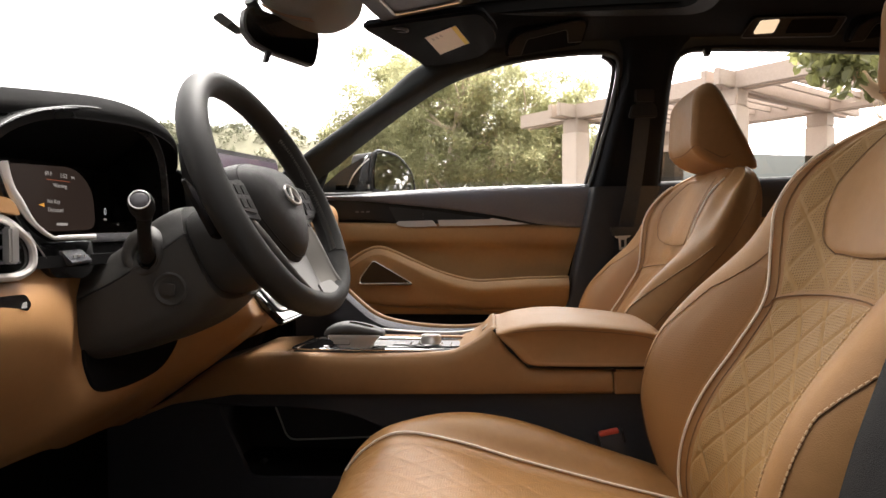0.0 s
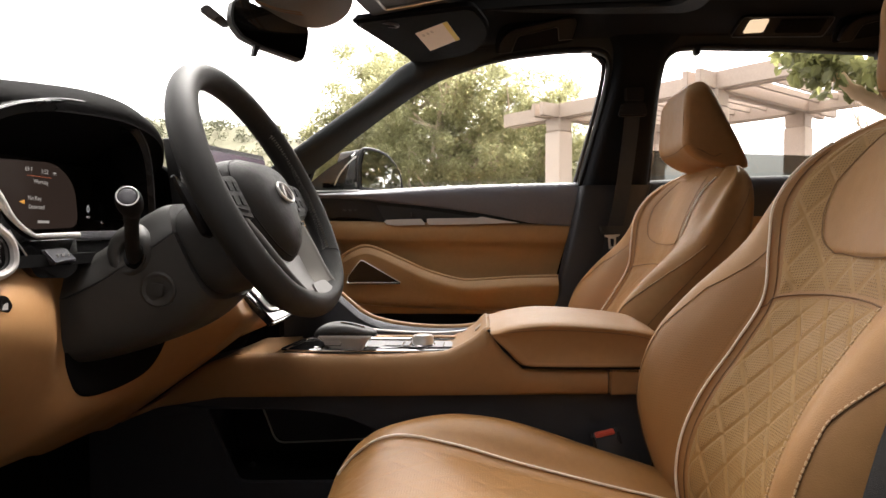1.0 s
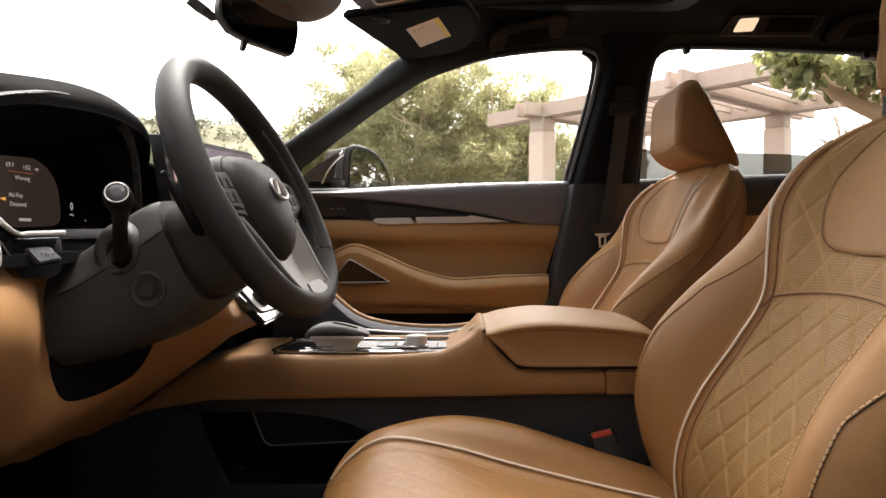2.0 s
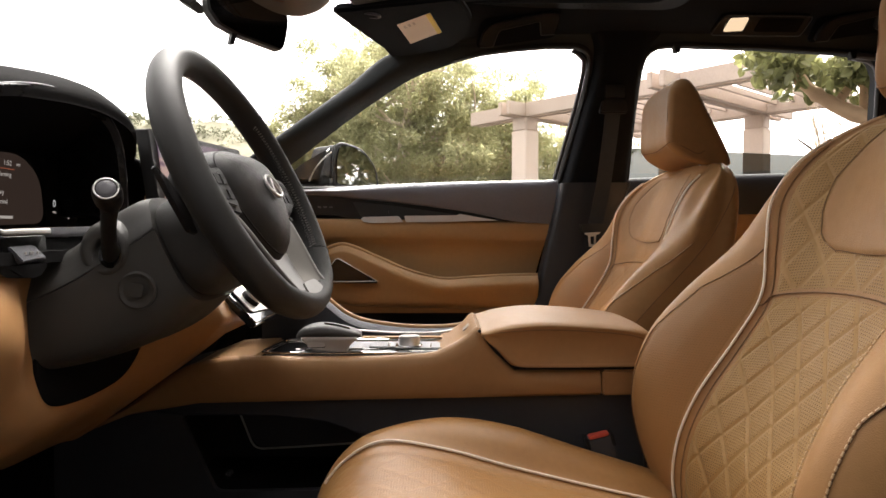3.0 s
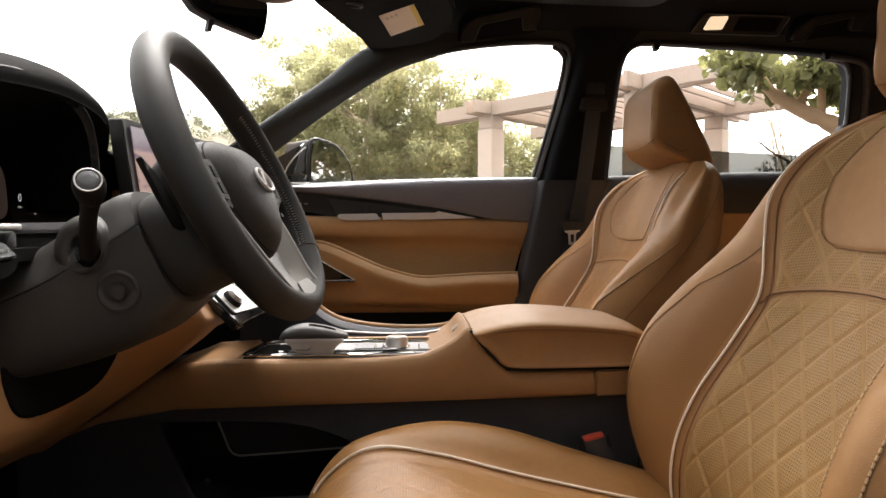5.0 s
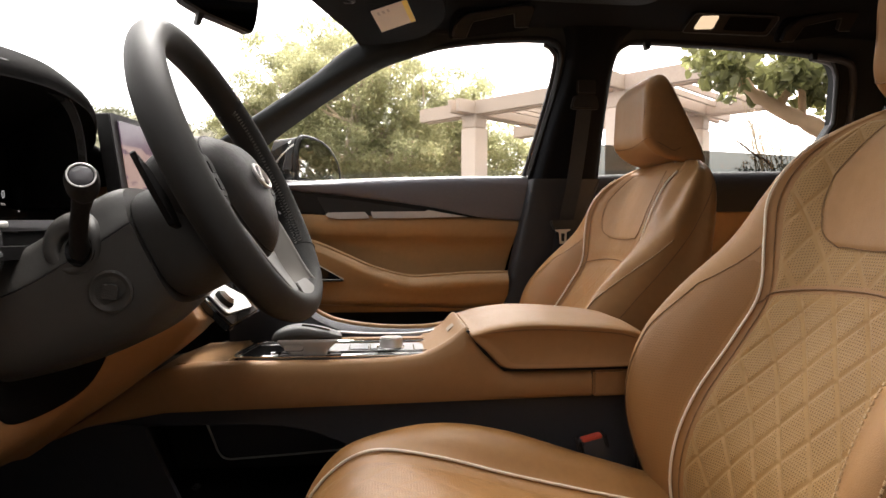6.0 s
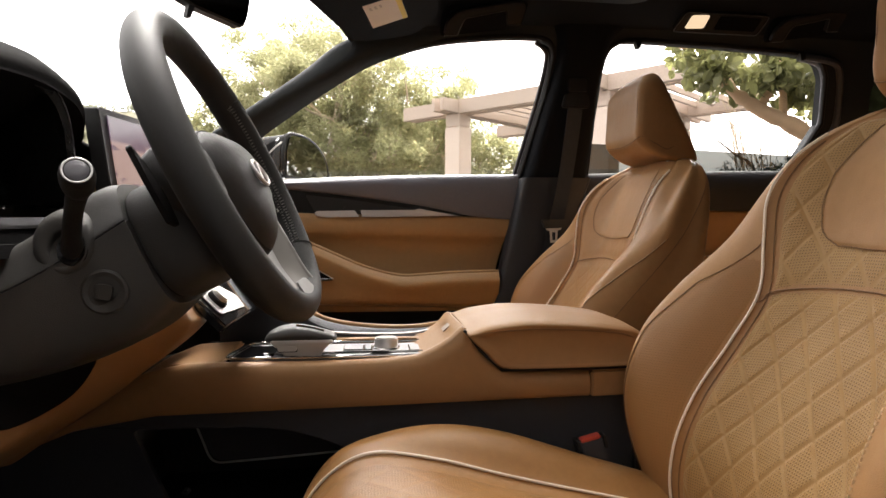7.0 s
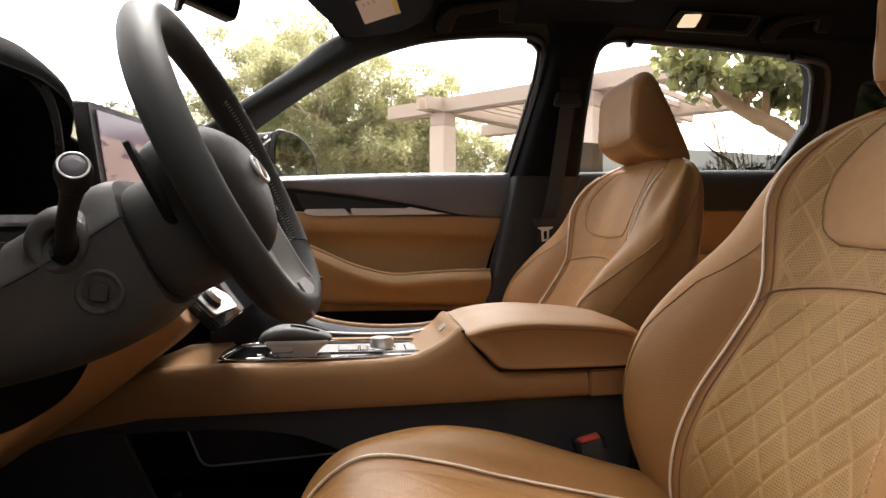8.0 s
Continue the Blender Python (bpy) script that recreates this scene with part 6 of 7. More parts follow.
part("knob_ring", drum(tuple(kc), tuple(fn), 0.0150, 0.0145, 0.007, 32, 0.001), black_soft, kn, "black knob collar")
part("stack_body", slab([(-0.42, -0.165, 0.70), (-0.30, -0.165, 0.618), (-0.30, -0.165, 0.592), (-0.40, -0.165, 0.50), (-0.55, -0.165, 0.42), (-0.60, -0.165, 0.70)], (0, 0.33, 0), 0.004), black_soft, dash, "black centre stack")
part("foot_bin", slab([(-0.50, -0.10, 0.42), (-0.30, -0.10, 0.475), (-0.30, 0.11, 0.475), (-0.50, 0.11, 0.42)], (0, 0, -0.03), 0.004), black_soft, dash)
# passenger side of the dashboard
rows = [[(x, y, z) for x, z in [(-0.55, 0.79), (-0.40, 0.775), (-0.36, 0.74), (-0.37, 0.66), (-0.38, 0.56), (-0.42, 0.46), (-0.60, 0.44)]] for y in (0.17, 0.3, 0.5, 0.70)]
part("passenger_panel", loft([spline(r, 30) for r in rows]), leather_console, dash, "tan leather passenger dash panel", sharp=50)
part("trim_band", block(-0.37, -0.352, 0.18, 0.70, 0.655, 0.70, 0.004), gloss_black, dash)
part("far_vent", slab([(-0.352, y, z) for y, z in rounded([(0.56, 0.70), (0.66, 0.70), (0.66, 0.655), (0.56, 0.655)], 0.012)], (-0.01, 0, 0), 0.003), satin, dash, "silver passenger vent")

# centre screen
scr = thing("centre_screen", (-0.36, -0.03, 0.70), "slim black centre display glowing in purple and pink bands", "display")
S0, SX, SZ = np.array((-0.369, -0.184, 0.712)), np.array((0.021, 0.360, 0.013)), np.array((-0.017, 0.0, 0.119))
on_scr = lambda a, b, c=0.0: tuple(S0 + SX * a + SZ * b + np.array((0.98, -0.11, 0.14)) * c)
part("case", slab([on_scr(a, b) for a, b in rounded([(0, 0), (1, 0), (1, 1), (0, 1)], 0.03)], (-0.020, 0.002, 0), 0.002), black_soft, scr, "grey edged display case")


# Purple over pink with darker blotches, glowing across the display.
def purple_pink_glow():
    m = bpy.data.materials.new("purple and pink glow")
    m.use_nodes = True
    n, l = m.node_tree.nodes, m.node_tree.links
    b = n["Principled BSDF"]
    uv = n.new("ShaderNodeUVMap")
    sep = n.new("ShaderNodeSeparateXYZ")
    l.new(uv.outputs[0], sep.inputs[0])
    r = n.new("ShaderNodeValToRGB")
    e = r.color_ramp.elements
    e[0].position, e[0].color = 0.0, (0.30, 0.20, 0.17, 1)
    e[1].position, e[1].color = 1.0, (0.060, 0.038, 0.062, 1)
    x = e.new(0.62)
    x.color = (0.31, 0.20, 0.175, 1)
    x = e.new(0.66)
    x.color = (0.11, 0.070, 0.095, 1)
    l.new(sep.outputs[1], r.inputs[0])
    ns = n.new("ShaderNodeTexNoise")
    ns.inputs["Scale"].default_value, ns.inputs["Detail"].default_value = 5.0, 4.0
    l.new(uv.outputs[0], ns.inputs["Vector"])
    mr = n.new("ShaderNodeMapRange")
    mr.inputs["From Min"].default_value, mr.inputs["From Max"].default_value = 0.54, 0.60
    l.new(ns.outputs["Fac"], mr.inputs["Value"])
    mix = n.new("ShaderNodeMixRGB")
    mix.inputs[2].default_value = (0.10, 0.055, 0.08, 1)
    l.new(mr.outputs[0], mix.inputs[0])
    l.new(r.outputs[0], mix.inputs[1])
    l.new(mix.outputs[0], b.inputs["Emission Color"])
    b.inputs["Emission Strength"].default_value = 0.16
    b.inputs["Base Color"].default_value = (0.01, 0.01, 0.01, 1)
    b.inputs["Roughness"].default_value = 0.15
    b.inputs["Specular IOR Level"].default_value = 0.08
    return m


bm = bmesh.new()
uvl = bm.loops.layers.uv.new("UVMap")
q = [(0.050, 0.07), (0.985, 0.07), (0.985, 0.92), (0.050, 0.92)]
vs = [bm.verts.new(on_scr(a, b, 0.0025)) for a, b in q] + [bm.verts.new(on_scr(a, b, 0.001)) for a, b in q]
faces = [bm.faces.new(vs[:4]), bm.faces.new(vs[:3:-1])] + [bm.faces.new((vs[i], vs[(i + 1) % 4], vs[4 + (i + 1) % 4], vs[4 + i])) for i in range(4)]
for f in faces:
    for lp in f.loops:
        lp[uvl].uv = q[vs.index(lp.vert) % 4]
part("picture", bm, purple_pink_glow(), scr, "glowing purple and pink bands with darker blotches", smooth=False)


# ---- overhead ----
rv = thing("rear_view_mirror", (-0.31, 0.0, 1.07), "black rear-view mirror hung at the windscreen", "rear-view mirror")
ML, MR = np.array((-0.353, -0.0285, 1.0702)), np.array((-0.243, 0.075, 1.048))
m_ax = MR - ML
m_up = np.array((0.10, 0.0, 0.99))
m_up = m_up - m_ax * (m_up @ m_ax) / (m_ax @ m_ax)
m_up /= np.linalg.norm(m_up)
m_out = np.cross(m_up, m_ax / np.linalg.norm(m_ax))
m_out *= np.sign(m_out[0])
on_m = lambda a, b, c=0.0: tuple(ML + m_ax * a + m_up * b + m_out * c)
shape = rounded([(-0.01, 0.004), (0.03, -0.014), (0.16, -0.030), (0.40, -0.036), (0.96, -0.036), (1.0, -0.024), (1.0, 0.020), (0.96, 0.034), (0.05, 0.036), (-0.01, 0.026)], 0.02)
part("shell", slab([on_m(a, b, -0.026) for a, b in shape], tuple(m_out * 0.030), 0.006, 3), lower_shroud_mat, rv, "black mirror shell")
part("glass", slab([on_m(0.5 + (a - 0.5) * 0.965, b * 0.92, 0.0035) for a, b in shape], tuple(m_out * 0.002)), dim_mirror_mat, rv, "dark dimming mirror glass")
part("tab", slab([on_m(0.36 + a, b, -0.010) for a, b in rounded([(-0.03, -0.036), (0.035, -0.036), (0.010, -0.056), (-0.035, -0.056)], 0.003)], tuple(m_out * 0.012), 0.002), black_soft, rv, "small black dimming tab")
part("stem", tube([on_m(0.5, 0.0, -0.02), on_m(0.5, 0.02, -0.07), (-0.36, 0.02, 1.13)], 0.012, 12), black_soft, rv)
part("sensor_box", slab([(x, -0.040, z) for x, z in [(-0.410, 1.078), (-0.378, 1.058), (-0.366, 1.067), (-0.394, 1.090)]], (0, 0.05, 0), 0.003), black_soft, rv, "black sensor box behind the mirror")

ohc = thing("overhead_console", (-0.16, 0.04, 1.20), "taupe overhead console with seamed nose at the roof front", "overhead console")
rows = []
for k, (y, s) in enumerate([(-0.085, 0.25), (-0.078, 0.6), (-0.06, 0.86), (-0.03, 0.97), (0.02, 1.0), (0.06, 0.97), (0.09, 0.84), (0.108, 0.55), (0.114, 0.2)]):
    sec = [(-0.350, 1.175), (-0.340, 1.135), (-0.315, 1.102), (-0.270, 1.080), (-0.222, 1.070), (-0.185, 1.080), (-0.162, 1.100), (-0.152, 1.130), (-0.15, 1.18)]
    rows.append([(x * (0.75 + 0.25 * s) - 0.24 * (0.25 - 0.25 * s), y, 1.185 - (1.185 - z) * s) for x, z in spline(sec, 30)])
nose = part("nose", loft(spline(np.array(rows).reshape(9, -1), 30).reshape(30, -1, 3)), overhead_mat, ohc, "taupe leather nose")
for dy in (0.0, 0.012):
    line = [(x, -0.035 + dy, z - 0.0015) for x, z in spline([(-0.345, 1.138), (-0.318, 1.104), (-0.272, 1.082), (-0.224, 1.072)], 20)]
    part("seam", tube(line, 0.0012, 6), seam_tan, nose)
deck = part("lamp_deck", slab([(x, y, 1.128 + (x + 0.17) * 0.14) for x, y in rounded([(-0.165, 0.02), (0.07, 0.0), (0.09, 0.17), (-0.14, 0.185)], 0.02)], (0, 0, 0.06), 0.010, 3), dark_trim, ohc, "charcoal lamp deck")
part("lamp_frame", tube([(x, y, 1.126 + (x + 0.17) * 0.14) for x, y in rounded([(-0.115, 0.045), (0.03, 0.035), (0.04, 0.135), (-0.10, 0.145)], 0.008)], 0.003, 6, True), satin, deck, "silver lamp frame")

vis = thing("sun_visor", (0.0, 0.36, 1.15), "black sun visor with a cream warning sticker, folded up", "sun visor")
v_place = lambda x, y, c=0.0: (x, y, 1.1385 + 0.085 * (x - 0.0) + 0.012 * (y - 0.36) - c)
vo = rounded([(-0.180, 0.180), (0.080, 0.165), (0.114, 0.30), (0.112, 0.42), (0.072, 0.525), (-0.035, 0.560), (-0.080, 0.553)], [0.02, 0.03, 0.05, 0.05, 0.04, 0.03, 0.03])
part("body", slab([v_place(x, y) for x, y in vo], (0, 0, 0.018), 0.006, 3), headliner_mat, vis, "black cloth visor body")
st = part("sticker", slab([v_place(x, y, 0.0012) for x, y in [(-0.053, 0.292), (0.021, 0.231), (0.046, 0.372), (-0.030, 0.446)]], (0, 0, 0.0008)), cream_sticker, vis, "cream paper warning sticker")
part("yellow_band", slab([v_place(x, y, 0.0018) for x, y in [(0.011, 0.239), (0.021, 0.231), (0.046, 0.372), (0.036, 0.382)]], (0, 0, 0.0005)), yellow_mat, st, "pale yellow band")
for k in range(3):
    t = k * 0.010
    part("print_bar", slab([v_place(x, y, 0.0017) for x, y in [(-0.040 + t, 0.305 - t), (-0.035 + t, 0.301 - t), (-0.031 + t, 0.318 - t), (-0.036 + t, 0.322 - t)]], (0, 0, 0.0004)), print_mat, st)
clip = part("clip", tube(spline([(-0.118, 0.206, 1.131), (-0.100, 0.200, 1.126), (-0.084, 0.216, 1.127), (-0.090, 0.236, 1.130), (-0.110, 0.232, 1.131)], 20), 0.0032, 8), dark_trim, vis, "grey visor clip")
part("hinge", tube([(-0.035, 0.556, 1.152), (0.0, 0.560, 1.154)], 0.007, 10), black_soft, vis)


def grab_handle(at, length, label):
    """A folding roof handle: a recess, a bar with two feet, and a thin pale edge under the bar."""
    g = thing("grab_handle", at, label, "grab handle", "roof handles")
    x, y, z = at
    k = length / 0.186
    lay = lambda a, b, c=0.0: (x + a * k, y - b * 0.75 - c, z + b - c * 0.75)
    inner = [(0.0, 0.0), (0.033, 0.0014), (0.047, 0.0345), (0.147, 0.053), (0.152, 0.0255), (0.186, 0.027)]
    whole = rounded(inner + [(0.196, 0.062), (0.178, 0.071), (0.026, 0.047), (0.003, 0.024)], [0.004, 0.003, 0.008, 0.006, 0.003, 0.004, 0.012, 0.016, 0.016, 0.012])
    part("recess", slab([lay(a, b, -0.004) for a, b in rounded([(-0.008, -0.010), (0.192, 0.014), (0.205, 0.070), (0.186, 0.082), (0.018, 0.058), (-0.006, 0.030)], 0.014)], (0, 0.010, 0.008), 0.003), headliner_mat, g, "black handle recess")
    part("bar", slab([lay(a, b, 0.012) for a, b in whole], (0, 0.014, 0.010), 0.004, 3), black_soft, g, "black padded bar")
    part("edge", tube([lay(a, b - 0.0006, 0.0125) for a, b in rounded(inner, [0, 0.003, 0.008, 0.006, 0.003, 0])], 0.0010, 6), grip_mat, g, "thin grey edge")
    return g


grab_handle((0.142, 0.520, 1.154), 0.186, "black folding grab handle over the front door")
grab_handle((0.995, 0.520, 1.168), 0.170, "black folding grab handle over the rear door")

lamp = thing("roof_lamp", (0.85, 0.50, 1.20), "black roof lamp housing with one lit lens", "lamp")
lp = lambda x, b, c=0.0: (x, 0.515 - b * 0.95 - c * 0.6, 1.180 + b - c * 0.6)
house = rounded([(0.728, 0.0), (0.958, -0.002), (0.972, 0.036), (0.748, 0.038)], [0.008, 0.008, 0.010, 0.010])
part("housing", slab([lp(x, b, 0.004) for x, b in house], (0, 0.010, 0.010), 0.003), black_soft, lamp, "black lamp housing")
part("bezel", tube([lp(x, b, 0.006) for x, b in house], 0.0014, 6, True), dark_trim, lamp)
lens = part("lens", slab([lp(x, b, 0.009) for x, b in rounded([(0.757, 0.007), (0.806, 0.009), (0.812, 0.034), (0.766, 0.032)], 0.005)], (0, 0.004, 0.004), 0.001), glow("warm lamp lens", (1.0, 0.74, 0.48), 0.112), lamp, "warm lit lens")
part("dark_window", slab([lp(x, b, 0.007) for x, b in rounded([(0.835, 0.007), (0.945, 0.006), (0.952, 0.031), (0.842, 0.032)], 0.004)], (0, 0.003, 0.003)), dash_pad, lamp, "dark sensor window")
for x, z in ((0.677, 1.166), (1.155, 1.150)):
    bh = tagged(part("blind_hook", slab([(x + a, side_y(z) - 0.016, z + b) for a, b in rounded([(-0.010, 0.012), (0.010, 0.012), (0.007, -0.008), (-0.005, -0.008)], 0.003)], (0, 0.02, 0), 0.002), black_soft), "small black blind hook over the rear window", "hook", "blind hooks")

# rear bench
rs = thing("rear_bench", (1.2, 0.0, 0.10), "tan leather rear bench seat behind the front seats", "bench seat")
rows = []
for x, z in ((0.82, 0.30), (0.80, 0.42), (0.83, 0.49), (0.95, 0.505), (1.20, 0.48), (1.30, 0.46), (1.30, -0.02), (0.84, -0.02)):
    rows.append((x, z))
sec = spline(rows, 50, True)
part("cushion", loft([[(0.95 + (x - 0.95) * s, y, 0.32 + (z - 0.32) * s) for x, z in sec] for y, s in ((-0.64, .92), (-0.62, .98), (-0.60, 1), (0.60, 1), (0.62, .98), (0.64, .92))]), leather, rs, "tan leather bench cushion")
sec = spline([(1.22, 0.46), (1.17, 0.50), (1.24, 0.70), (1.34, 0.86), (1.40, 0.87), (1.43, 0.82), (1.36, 0.46)], 50, True)
part("backrest", loft([[(1.3 + (x - 1.3) * s, y, 0.66 + (z - 0.66) * s) for x, z in sec] for y, s in ((-0.64, .92), (-0.62, .98), (-0.60, 1), (0.60, 1), (0.62, .98), (0.64, .92))]), leather, rs, "tan leather bench back")


# ---- outside ----
GROUND = -0.50
bm = bmesh.new()
bmesh.ops.create_grid(bm, x_segments=40, y_segments=40, size=1500, matrix=Matrix.Translation((0, 0, GROUND)))
tagged(part("ground", bm, ground_mat), "unseen ground round the car, dark to limit bounced light", "ground", kind="structure")

perg = thing("pergola", (3.9, 11.8, GROUND), "sand stucco pergola with taupe beams and slats", "pergola")
PA, PB, PC, PD = (np.array(p) for p in ((1.77, 12.0), (3.95, 9.56), (4.22, 14.05), (6.40, 11.76)))
pu, pv = (PB - PA) / np.linalg.norm(PB - PA), (PC - PA) / np.linalg.norm(PC - PA)


def oriented(c, along, half_l, half_w, z0, z1, bevel):
    side = np.array((-along[1], along[0]))
    return slab([(*(np.array(c) + along * a + side * b), z0) for a, b in ((-half_l, -half_w), (half_l, -half_w), (half_l, half_w), (-half_l, half_w))], (0, 0, z1 - z0), bevel)


for c in (PA, PB, PC, PD):
    part("column", oriented(c, pu, 0.195, 0.195, GROUND, 2.71, 0.012), stucco, perg, "sand stucco column")
    part("capital", oriented(c, pu, 0.186, 0.186, 2.71, 2.985, 0.02), beam_mat, perg, "taupe beam post")
depth = np.linalg.norm(PC - PA)
for a in (PA, PB):
    for s in (-0.11, 0.11):
        part("beam", oriented(a + pv * (depth / 2 + 0.26) + pu * s, pv, depth / 2 + 0.88, 0.05, 2.988, 3.245, 0.01), beam_mat, perg, "taupe carrying beam")
for a, b in ((PA, PB), (PC, PD)):
    m, h = (a + b) / 2 + pu * 0.11, np.linalg.norm(b - a) / 2
    for s in (-0.11, 0.11):
        part("beam", oriented(m + pv * s, pu, h + 1.54, 0.055, 2.98, 3.26, 0.01), beam_mat, perg, "taupe cross beam")
mid = (PA + PD) / 2
span = np.linalg.norm(PB - PA)
for k in range(17):
    s = -span / 2 - 0.55 + k * (span + 1.9) / 16
    part("slat", oriented(mid + pu * s, pv, np.linalg.norm(PC - PA) / 2 - 0.17, 0.030, 3.115, 3.225, 0.005), beam_mat, perg)


def leaf_cloud(rng, centres, per, leaf, droop=0.3, shape=2.2):
    """Many small leaves round clump centres, each a bent pointed blade."""
    vs, fs = [], []
    for c, r in centres:
        for _ in range(per):
            d = rng.normal(size=3)
            d /= np.linalg.norm(d)
            p = np.array(c) + d * r * rng.uniform(0.15, 1.0) ** 0.6 * np.array((1, 1, 0.8))
            a = rng.normal(size=3)
            a[2] -= droop
            a /= np.linalg.norm(a)
            b = np.cross(a, rng.normal(size=3))
            b /= np.linalg.norm(b) + 1e-9
            n = np.cross(a, b)
            s = leaf * rng.uniform(0.6, 1.3)
            w = s / shape
            k = len(vs)
            lift = n * s * 0.10
            vs += [p, p + a * s * .28 + b * w * .42 + lift, p + a * s * .62 + b * w * .36 + lift * .7, p + a * s - lift * .5, p + a * s * .62 - b * w * .36 + lift * .7, p + a * s * .28 - b * w * .42 + lift]
            fs += [(k, k + 1, k + 2, k + 3), (k, k + 3, k + 4, k + 5)]
    return vs, fs


def mesh_from(name, vs, fs, mat, parent, label=""):
    me = bpy.data.meshes.new(name)
    me.from_pydata([tuple(map(float, v)) for v in vs], [], fs)
    me.materials.append(mat)
    ob = new(name, me)
    ob.parent = parent
    ob.matrix_parent_inverse = parent.matrix_basis.inverted()
    if label:
        ob["label"] = label
    return ob


def tree(at, height, spread, seed, leaf, mat, label, trunks=2, clumps=70, per=130, low=0.25, group="", lean=(0, 0), leafy=1.0, name="tree"):
    rng = np.random.default_rng(seed)
    t = thing(name, at, label, "tree", group)
    base = np.array(at, float)
    limbs, tips = [], []
    for k in range(trunks):
        a = rng.uniform(0, 2 * math.pi)
        foot = base + np.array((math.cos(a), math.sin(a), 0)) * 0.12 * (trunks > 1)
        out = np.array((math.cos(a) + lean[0], math.sin(a) + lean[1], 0)) * spread * 0.28
        top = foot + out + np.array((0, 0, height * rng.uniform(0.62, 0.8)))
        mid = foot + out * 0.35 + np.array((0, 0, height * 0.36)) + rng.normal(size=3) * 0.12
        line = spline([foot, mid, top], 14)
        limbs.append((line, np.linspace(0.06 + 0.019 * height, 0.03, 14)))
        for j in range(7):
            i = rng.integers(4, 13)
            s = line[i]
            b = rng.uniform(0, 2 * math.pi)
            e = s + np.array((math.cos(b) * spread * 0.42, math.sin(b) * spread * 0.42, height * rng.uniform(0.05, 0.28)))
            m = (s + e) / 2 + rng.normal(size=3) * 0.15
            br = spline([s, m, e], 8)
            limbs.append((br, np.linspace(0.018 + 0.006 * height, 0.008, 8)))
            tips += [br[5], br[7]]
    bms = [tube(l, r, 7) for l, r in limbs]
    part("trunk", joined(*bms), bark, t, "grey brown forked trunk and limbs")
    centres = []
    for _ in range(clumps):
        if rng.uniform() < 0.6:
            c = tips[rng.integers(len(tips))] + rng.normal(size=3) * spread * 0.10
        else:
            d = rng.normal(size=3)
            d /= np.linalg.norm(d)
            c = base + np.array((lean[0] * spread * .28, lean[1] * spread * .28, height * (low + 1) / 2)) + d * np.array((spread * .5, spread * .5, height * (1 - low) / 2)) * rng.uniform(0.5, 1) * leafy
        c[2] = max(c[2], base[2] + height * low * 0.6)
        centres.append((c, spread * rng.uniform(0.07, 0.15)))
    vs, fs = leaf_cloud(rng, centres, per, leaf)
    mesh_from("crown", vs, fs, mat, t, "uneven crown of small leaves")
    return t


row = [((-3.9, 18.4), 5.2, 3.0), ((-2.7, 18.8), 7.0, 3.4), ((-1.4, 17.0), 7.0, 3.4), ((0.4, 17.5), 6.0, 3.4), ((2.5, 18.5), 5.6, 3.6), ((4.4, 19.5), 4.4, 3.4), ((1.2, 22.0), 5.6, 4.0)]
for k, ((x, y), h, s) in enumerate(row):
    tree((x, y, GROUND), h, s, 11 + k, 0.11, leaf_olive, "olive green broadleaf tree beyond the pergola", trunks=3, clumps=185 if x < -1 else 150, per=180, low=0.46 if -2 < x < 1 else 0.34, group="row of trees")
# shrubs that close the foot of the row
for k, (x, y) in enumerate([(-5.2, 16.0), (-2.8, 15.5), (-0.6, 15.6), (1.3, 16.4), (3.4, 17.0)]):
    tree((x, y, GROUND), 1.75, 2.9, 40 + k, 0.11, leaf_olive, "low olive green shrub under the trees", trunks=3, clumps=34, per=150, low=0.05, group="shrubs", name="shrub")

# near tree with broad leaves: a leaning trunk and one long limb toward the car
near = thing("tree", (5.2, 4.6, GROUND), "broad-leaved tree with a leaning trunk near the car", "tree")
limb = [spline([(5.6, 4.6, GROUND), (5.0, 4.5, 0.75), (4.2, 4.3, 1.30), (3.65, 4.1, 1.53), (3.2, 4.0, 1.68), (2.87, 3.95, 1.88), (2.64, 3.9, 2.25)], 40)]
rad = [np.linspace(0.115, 0.03, 40) * (1 + 0.16 * np.random.default_rng(8).normal(size=40).clip(-1, 1))]
for s, e in [(22, (3.2, 3.9, 2.6)), (26, (3.9, 3.7, 2.7)), (30, (2.6, 4.1, 2.0)), (16, (4.5, 3.9, 2.5)), (33, (2.4, 3.8, 2.1)), (12, (5.0, 4.4, 2.6))]:
    a = limb[0][s]
    limb.append(spline([a, (a + np.array(e)) / 2 + (0.05, 0, 0.12), np.array(e)], 12))
    rad.append(np.linspace(0.035, 0.008, 12))
part("trunk", joined(*[tube(l, r, 9) for l, r in zip(limb, rad)]), bark_tan, near, "pale brown leaning trunk and limbs")
rng = np.random.default_rng(5)
cl = []
for _ in range(95):
    t = rng.uniform()
    c = np.array((2.58 + 2.2 * t, 3.95 + rng.normal() * 0.22, 2.05 + 0.30 * rng.normal() - 0.05 * t))
    c[2] = max(c[2], 1.96 - 0.28 * t)
    cl.append((c, rng.uniform(0.10, 0.20)))
vs, fs = leaf_cloud(rng, cl, 46, 0.088, 0.9, 1.25)
mesh_from("crown", vs, fs, leaf_big, near, "hanging broad green leaves")

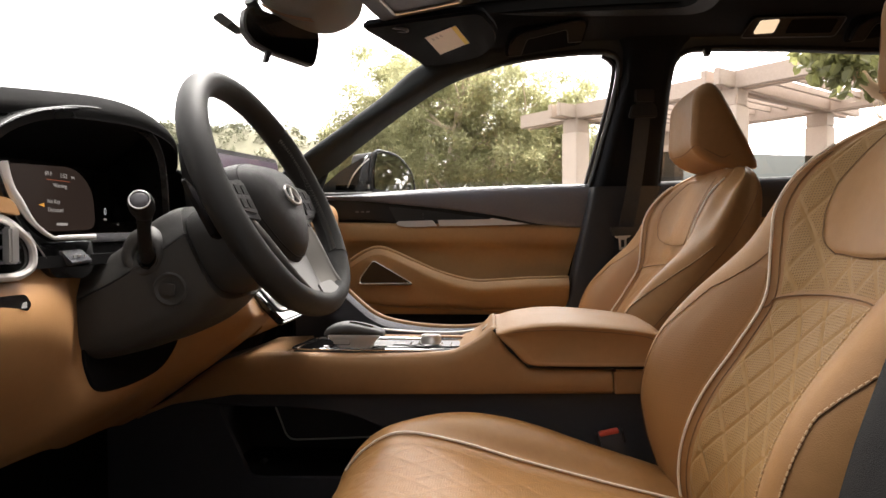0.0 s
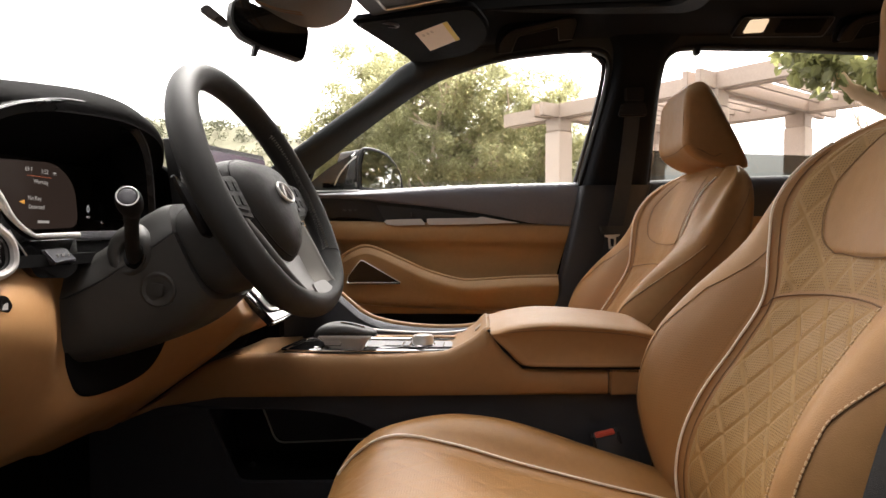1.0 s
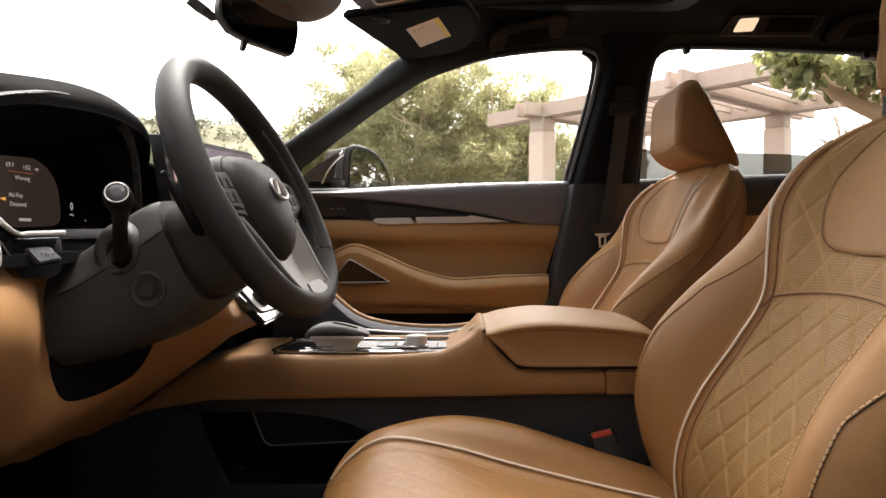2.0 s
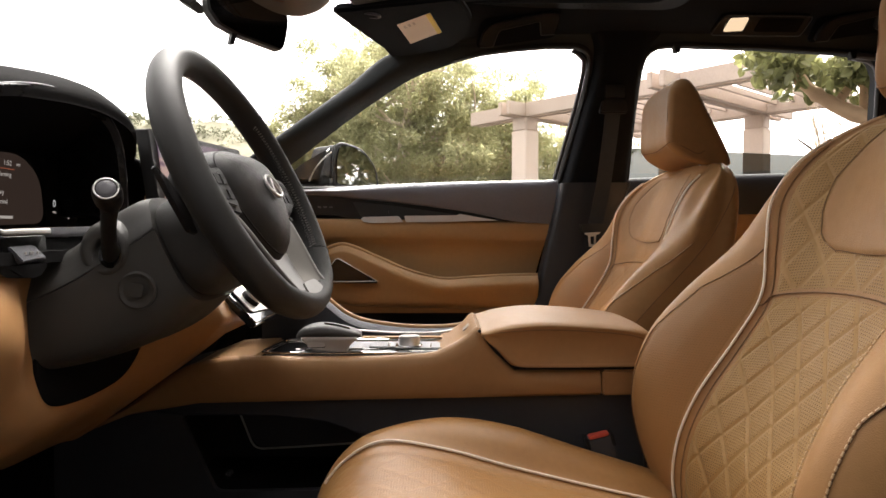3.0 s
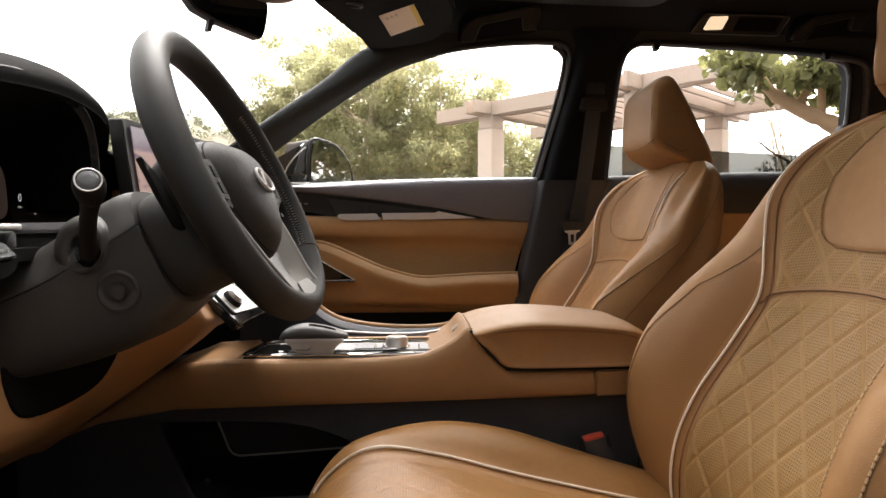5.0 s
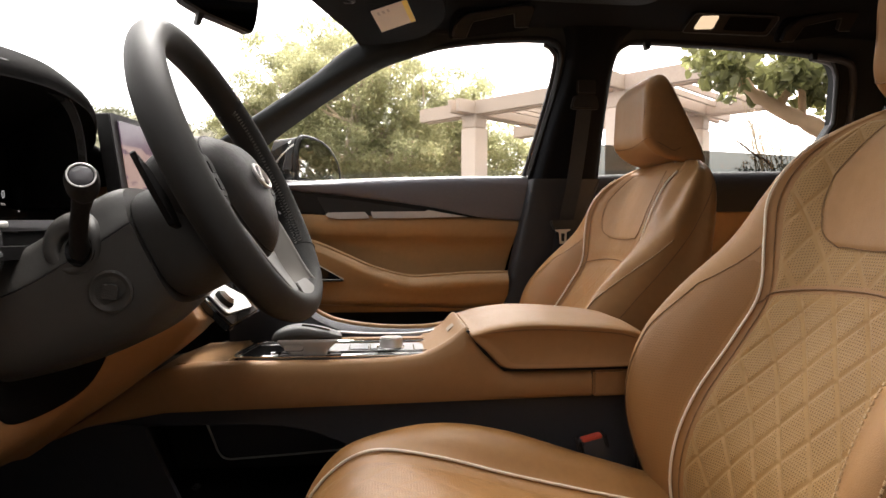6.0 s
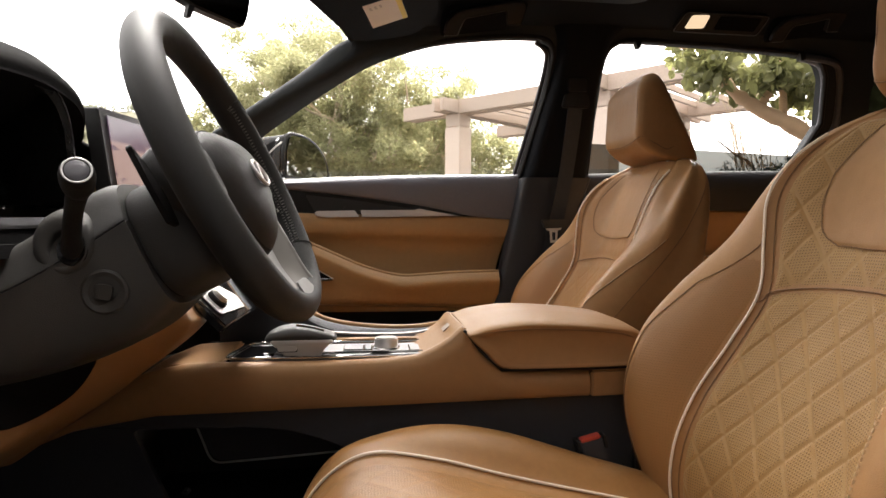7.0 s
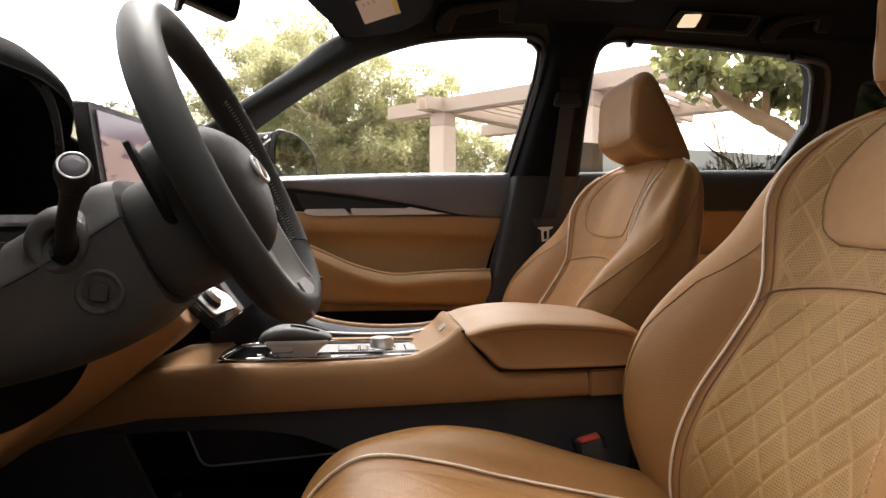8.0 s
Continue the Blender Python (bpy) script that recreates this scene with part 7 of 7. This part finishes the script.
# bare bush and its dark foot beyond the rear window
bush = thing("bare_bush", (6.35, 8.3, GROUND), "leafless pale twiggy bush with a dark low foot", "bush")
root = np.array((6.35, 8.3, GROUND))
rng = np.random.default_rng(9)
bms = []
for _ in range(46):
    a, l = rng.uniform(0, 2 * math.pi), rng.uniform(2.3, 3.4)
    e = root + np.array((math.cos(a) * 0.26 * l, math.sin(a) * 0.26 * l, l))
    line = spline([root, (root + e) / 2 + rng.normal(size=3) * 0.12, e], 8)
    bms.append(tube(line, np.linspace(0.016, 0.004, 8), 5))
    for _ in range(4):
        s = line[rng.integers(4, 8)]
        bms.append(tube([s, s + rng.normal(size=3) * 0.20 + (-0.05, 0, 0.12)], [0.007, 0.003], 4))
tagged(part("twig_mass", joined(*bms), bark, bush, "pale bare twigs"), kind="stuff")
part("dead_branch", tube(spline([(6.0, 8.25, 0.9), (5.86, 8.25, 1.60), (5.55, 8.25, 1.82), (5.27, 8.25, 2.02)], 14), np.linspace(0.035, 0.010, 14), 7), bark_dark, bush, "dark bare branch")
vs, fs = leaf_cloud(rng, [((6.05 + rng.normal() * 0.28, 8.2 + rng.normal() * 0.15, 1.45 + rng.normal() * 0.13), 0.16) for _ in range(22)], 40, 0.07, 0.1, 2.5)
mesh_from("foliage", vs, fs, leaf_dark, bush, "dark low foliage")

# trees behind the car, seen in the wing mirror
for k, (x, y) in enumerate([(8.5, 4.2), (11.0, 2.2), (11.5, 6.5)]):
    tree((x, y, GROUND), 8.0, 5.5, 60 + k, 0.20, leaf_olive, "olive green tree behind the car", trunks=2, clumps=240, per=110, low=0.05, group="trees behind the car")
# an added, unseen dark wall that blocks low light on the driver's side
tagged(part("wall_light_block", block(-14, 14, -2.75, -2.5, GROUND, 3.3, 0.03), dark_wall), "unseen dark wall added to block light on the driver's side", "wall", kind="structure")

# far hills with scrub, haze painted into their colours
RIDGE = [(-330, 50), (-200, 46), (-106, 41), (-57, 34), (-32, 21), (0, 4), (30, 0)]


def hill_z(x, f):
    """The hillside's height above the ground at x, f of the way back."""
    top = float(np.interp(x, [p[0] for p in RIDGE], [p[1] for p in RIDGE]))
    return top * math.sin(math.pi * min(1, f * 0.9)) ** 1.2 * (1.0 + 0.10 * noise.noise((x * 0.02, f * 1.2, 3)) + 0.07 * noise.noise((x * 0.09, f * 6, 3)))


def hill(name, x0, x1, y, depth, label):
    rows = []
    for j, f in enumerate(np.linspace(0, 1, 14)):
        r = []
        for x in np.linspace(x0, x1, 110):
            z = GROUND + hill_z(x, f)
            r.append((x, y + depth * f, z))
        rows.append(r)
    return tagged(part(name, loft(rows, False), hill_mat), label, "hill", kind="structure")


hill("backdrop_1", -330, 30, 150, 120, "dry scrub covered hillside in the distance, paled for haze")
rng = np.random.default_rng(21)
cl = []
for _ in range(520):
    x, f = rng.uniform(-190, 0), rng.uniform(0.02, 0.6)
    cl.append(((x, 150 + 120 * f, GROUND + hill_z(x, f) + rng.uniform(0, 1.5)), rng.uniform(1.2, 3.0)))
vs, fs = leaf_cloud(rng, cl, 60, 0.9, 0.2, 1.6)
me = bpy.data.meshes.new("far_woods")
me.from_pydata([tuple(map(float, v)) for v in vs], [], fs)
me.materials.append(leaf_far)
tagged(new("far_woods", me), "distant belt of olive green trees below the hill, paled for haze", "woods", kind="stuff")
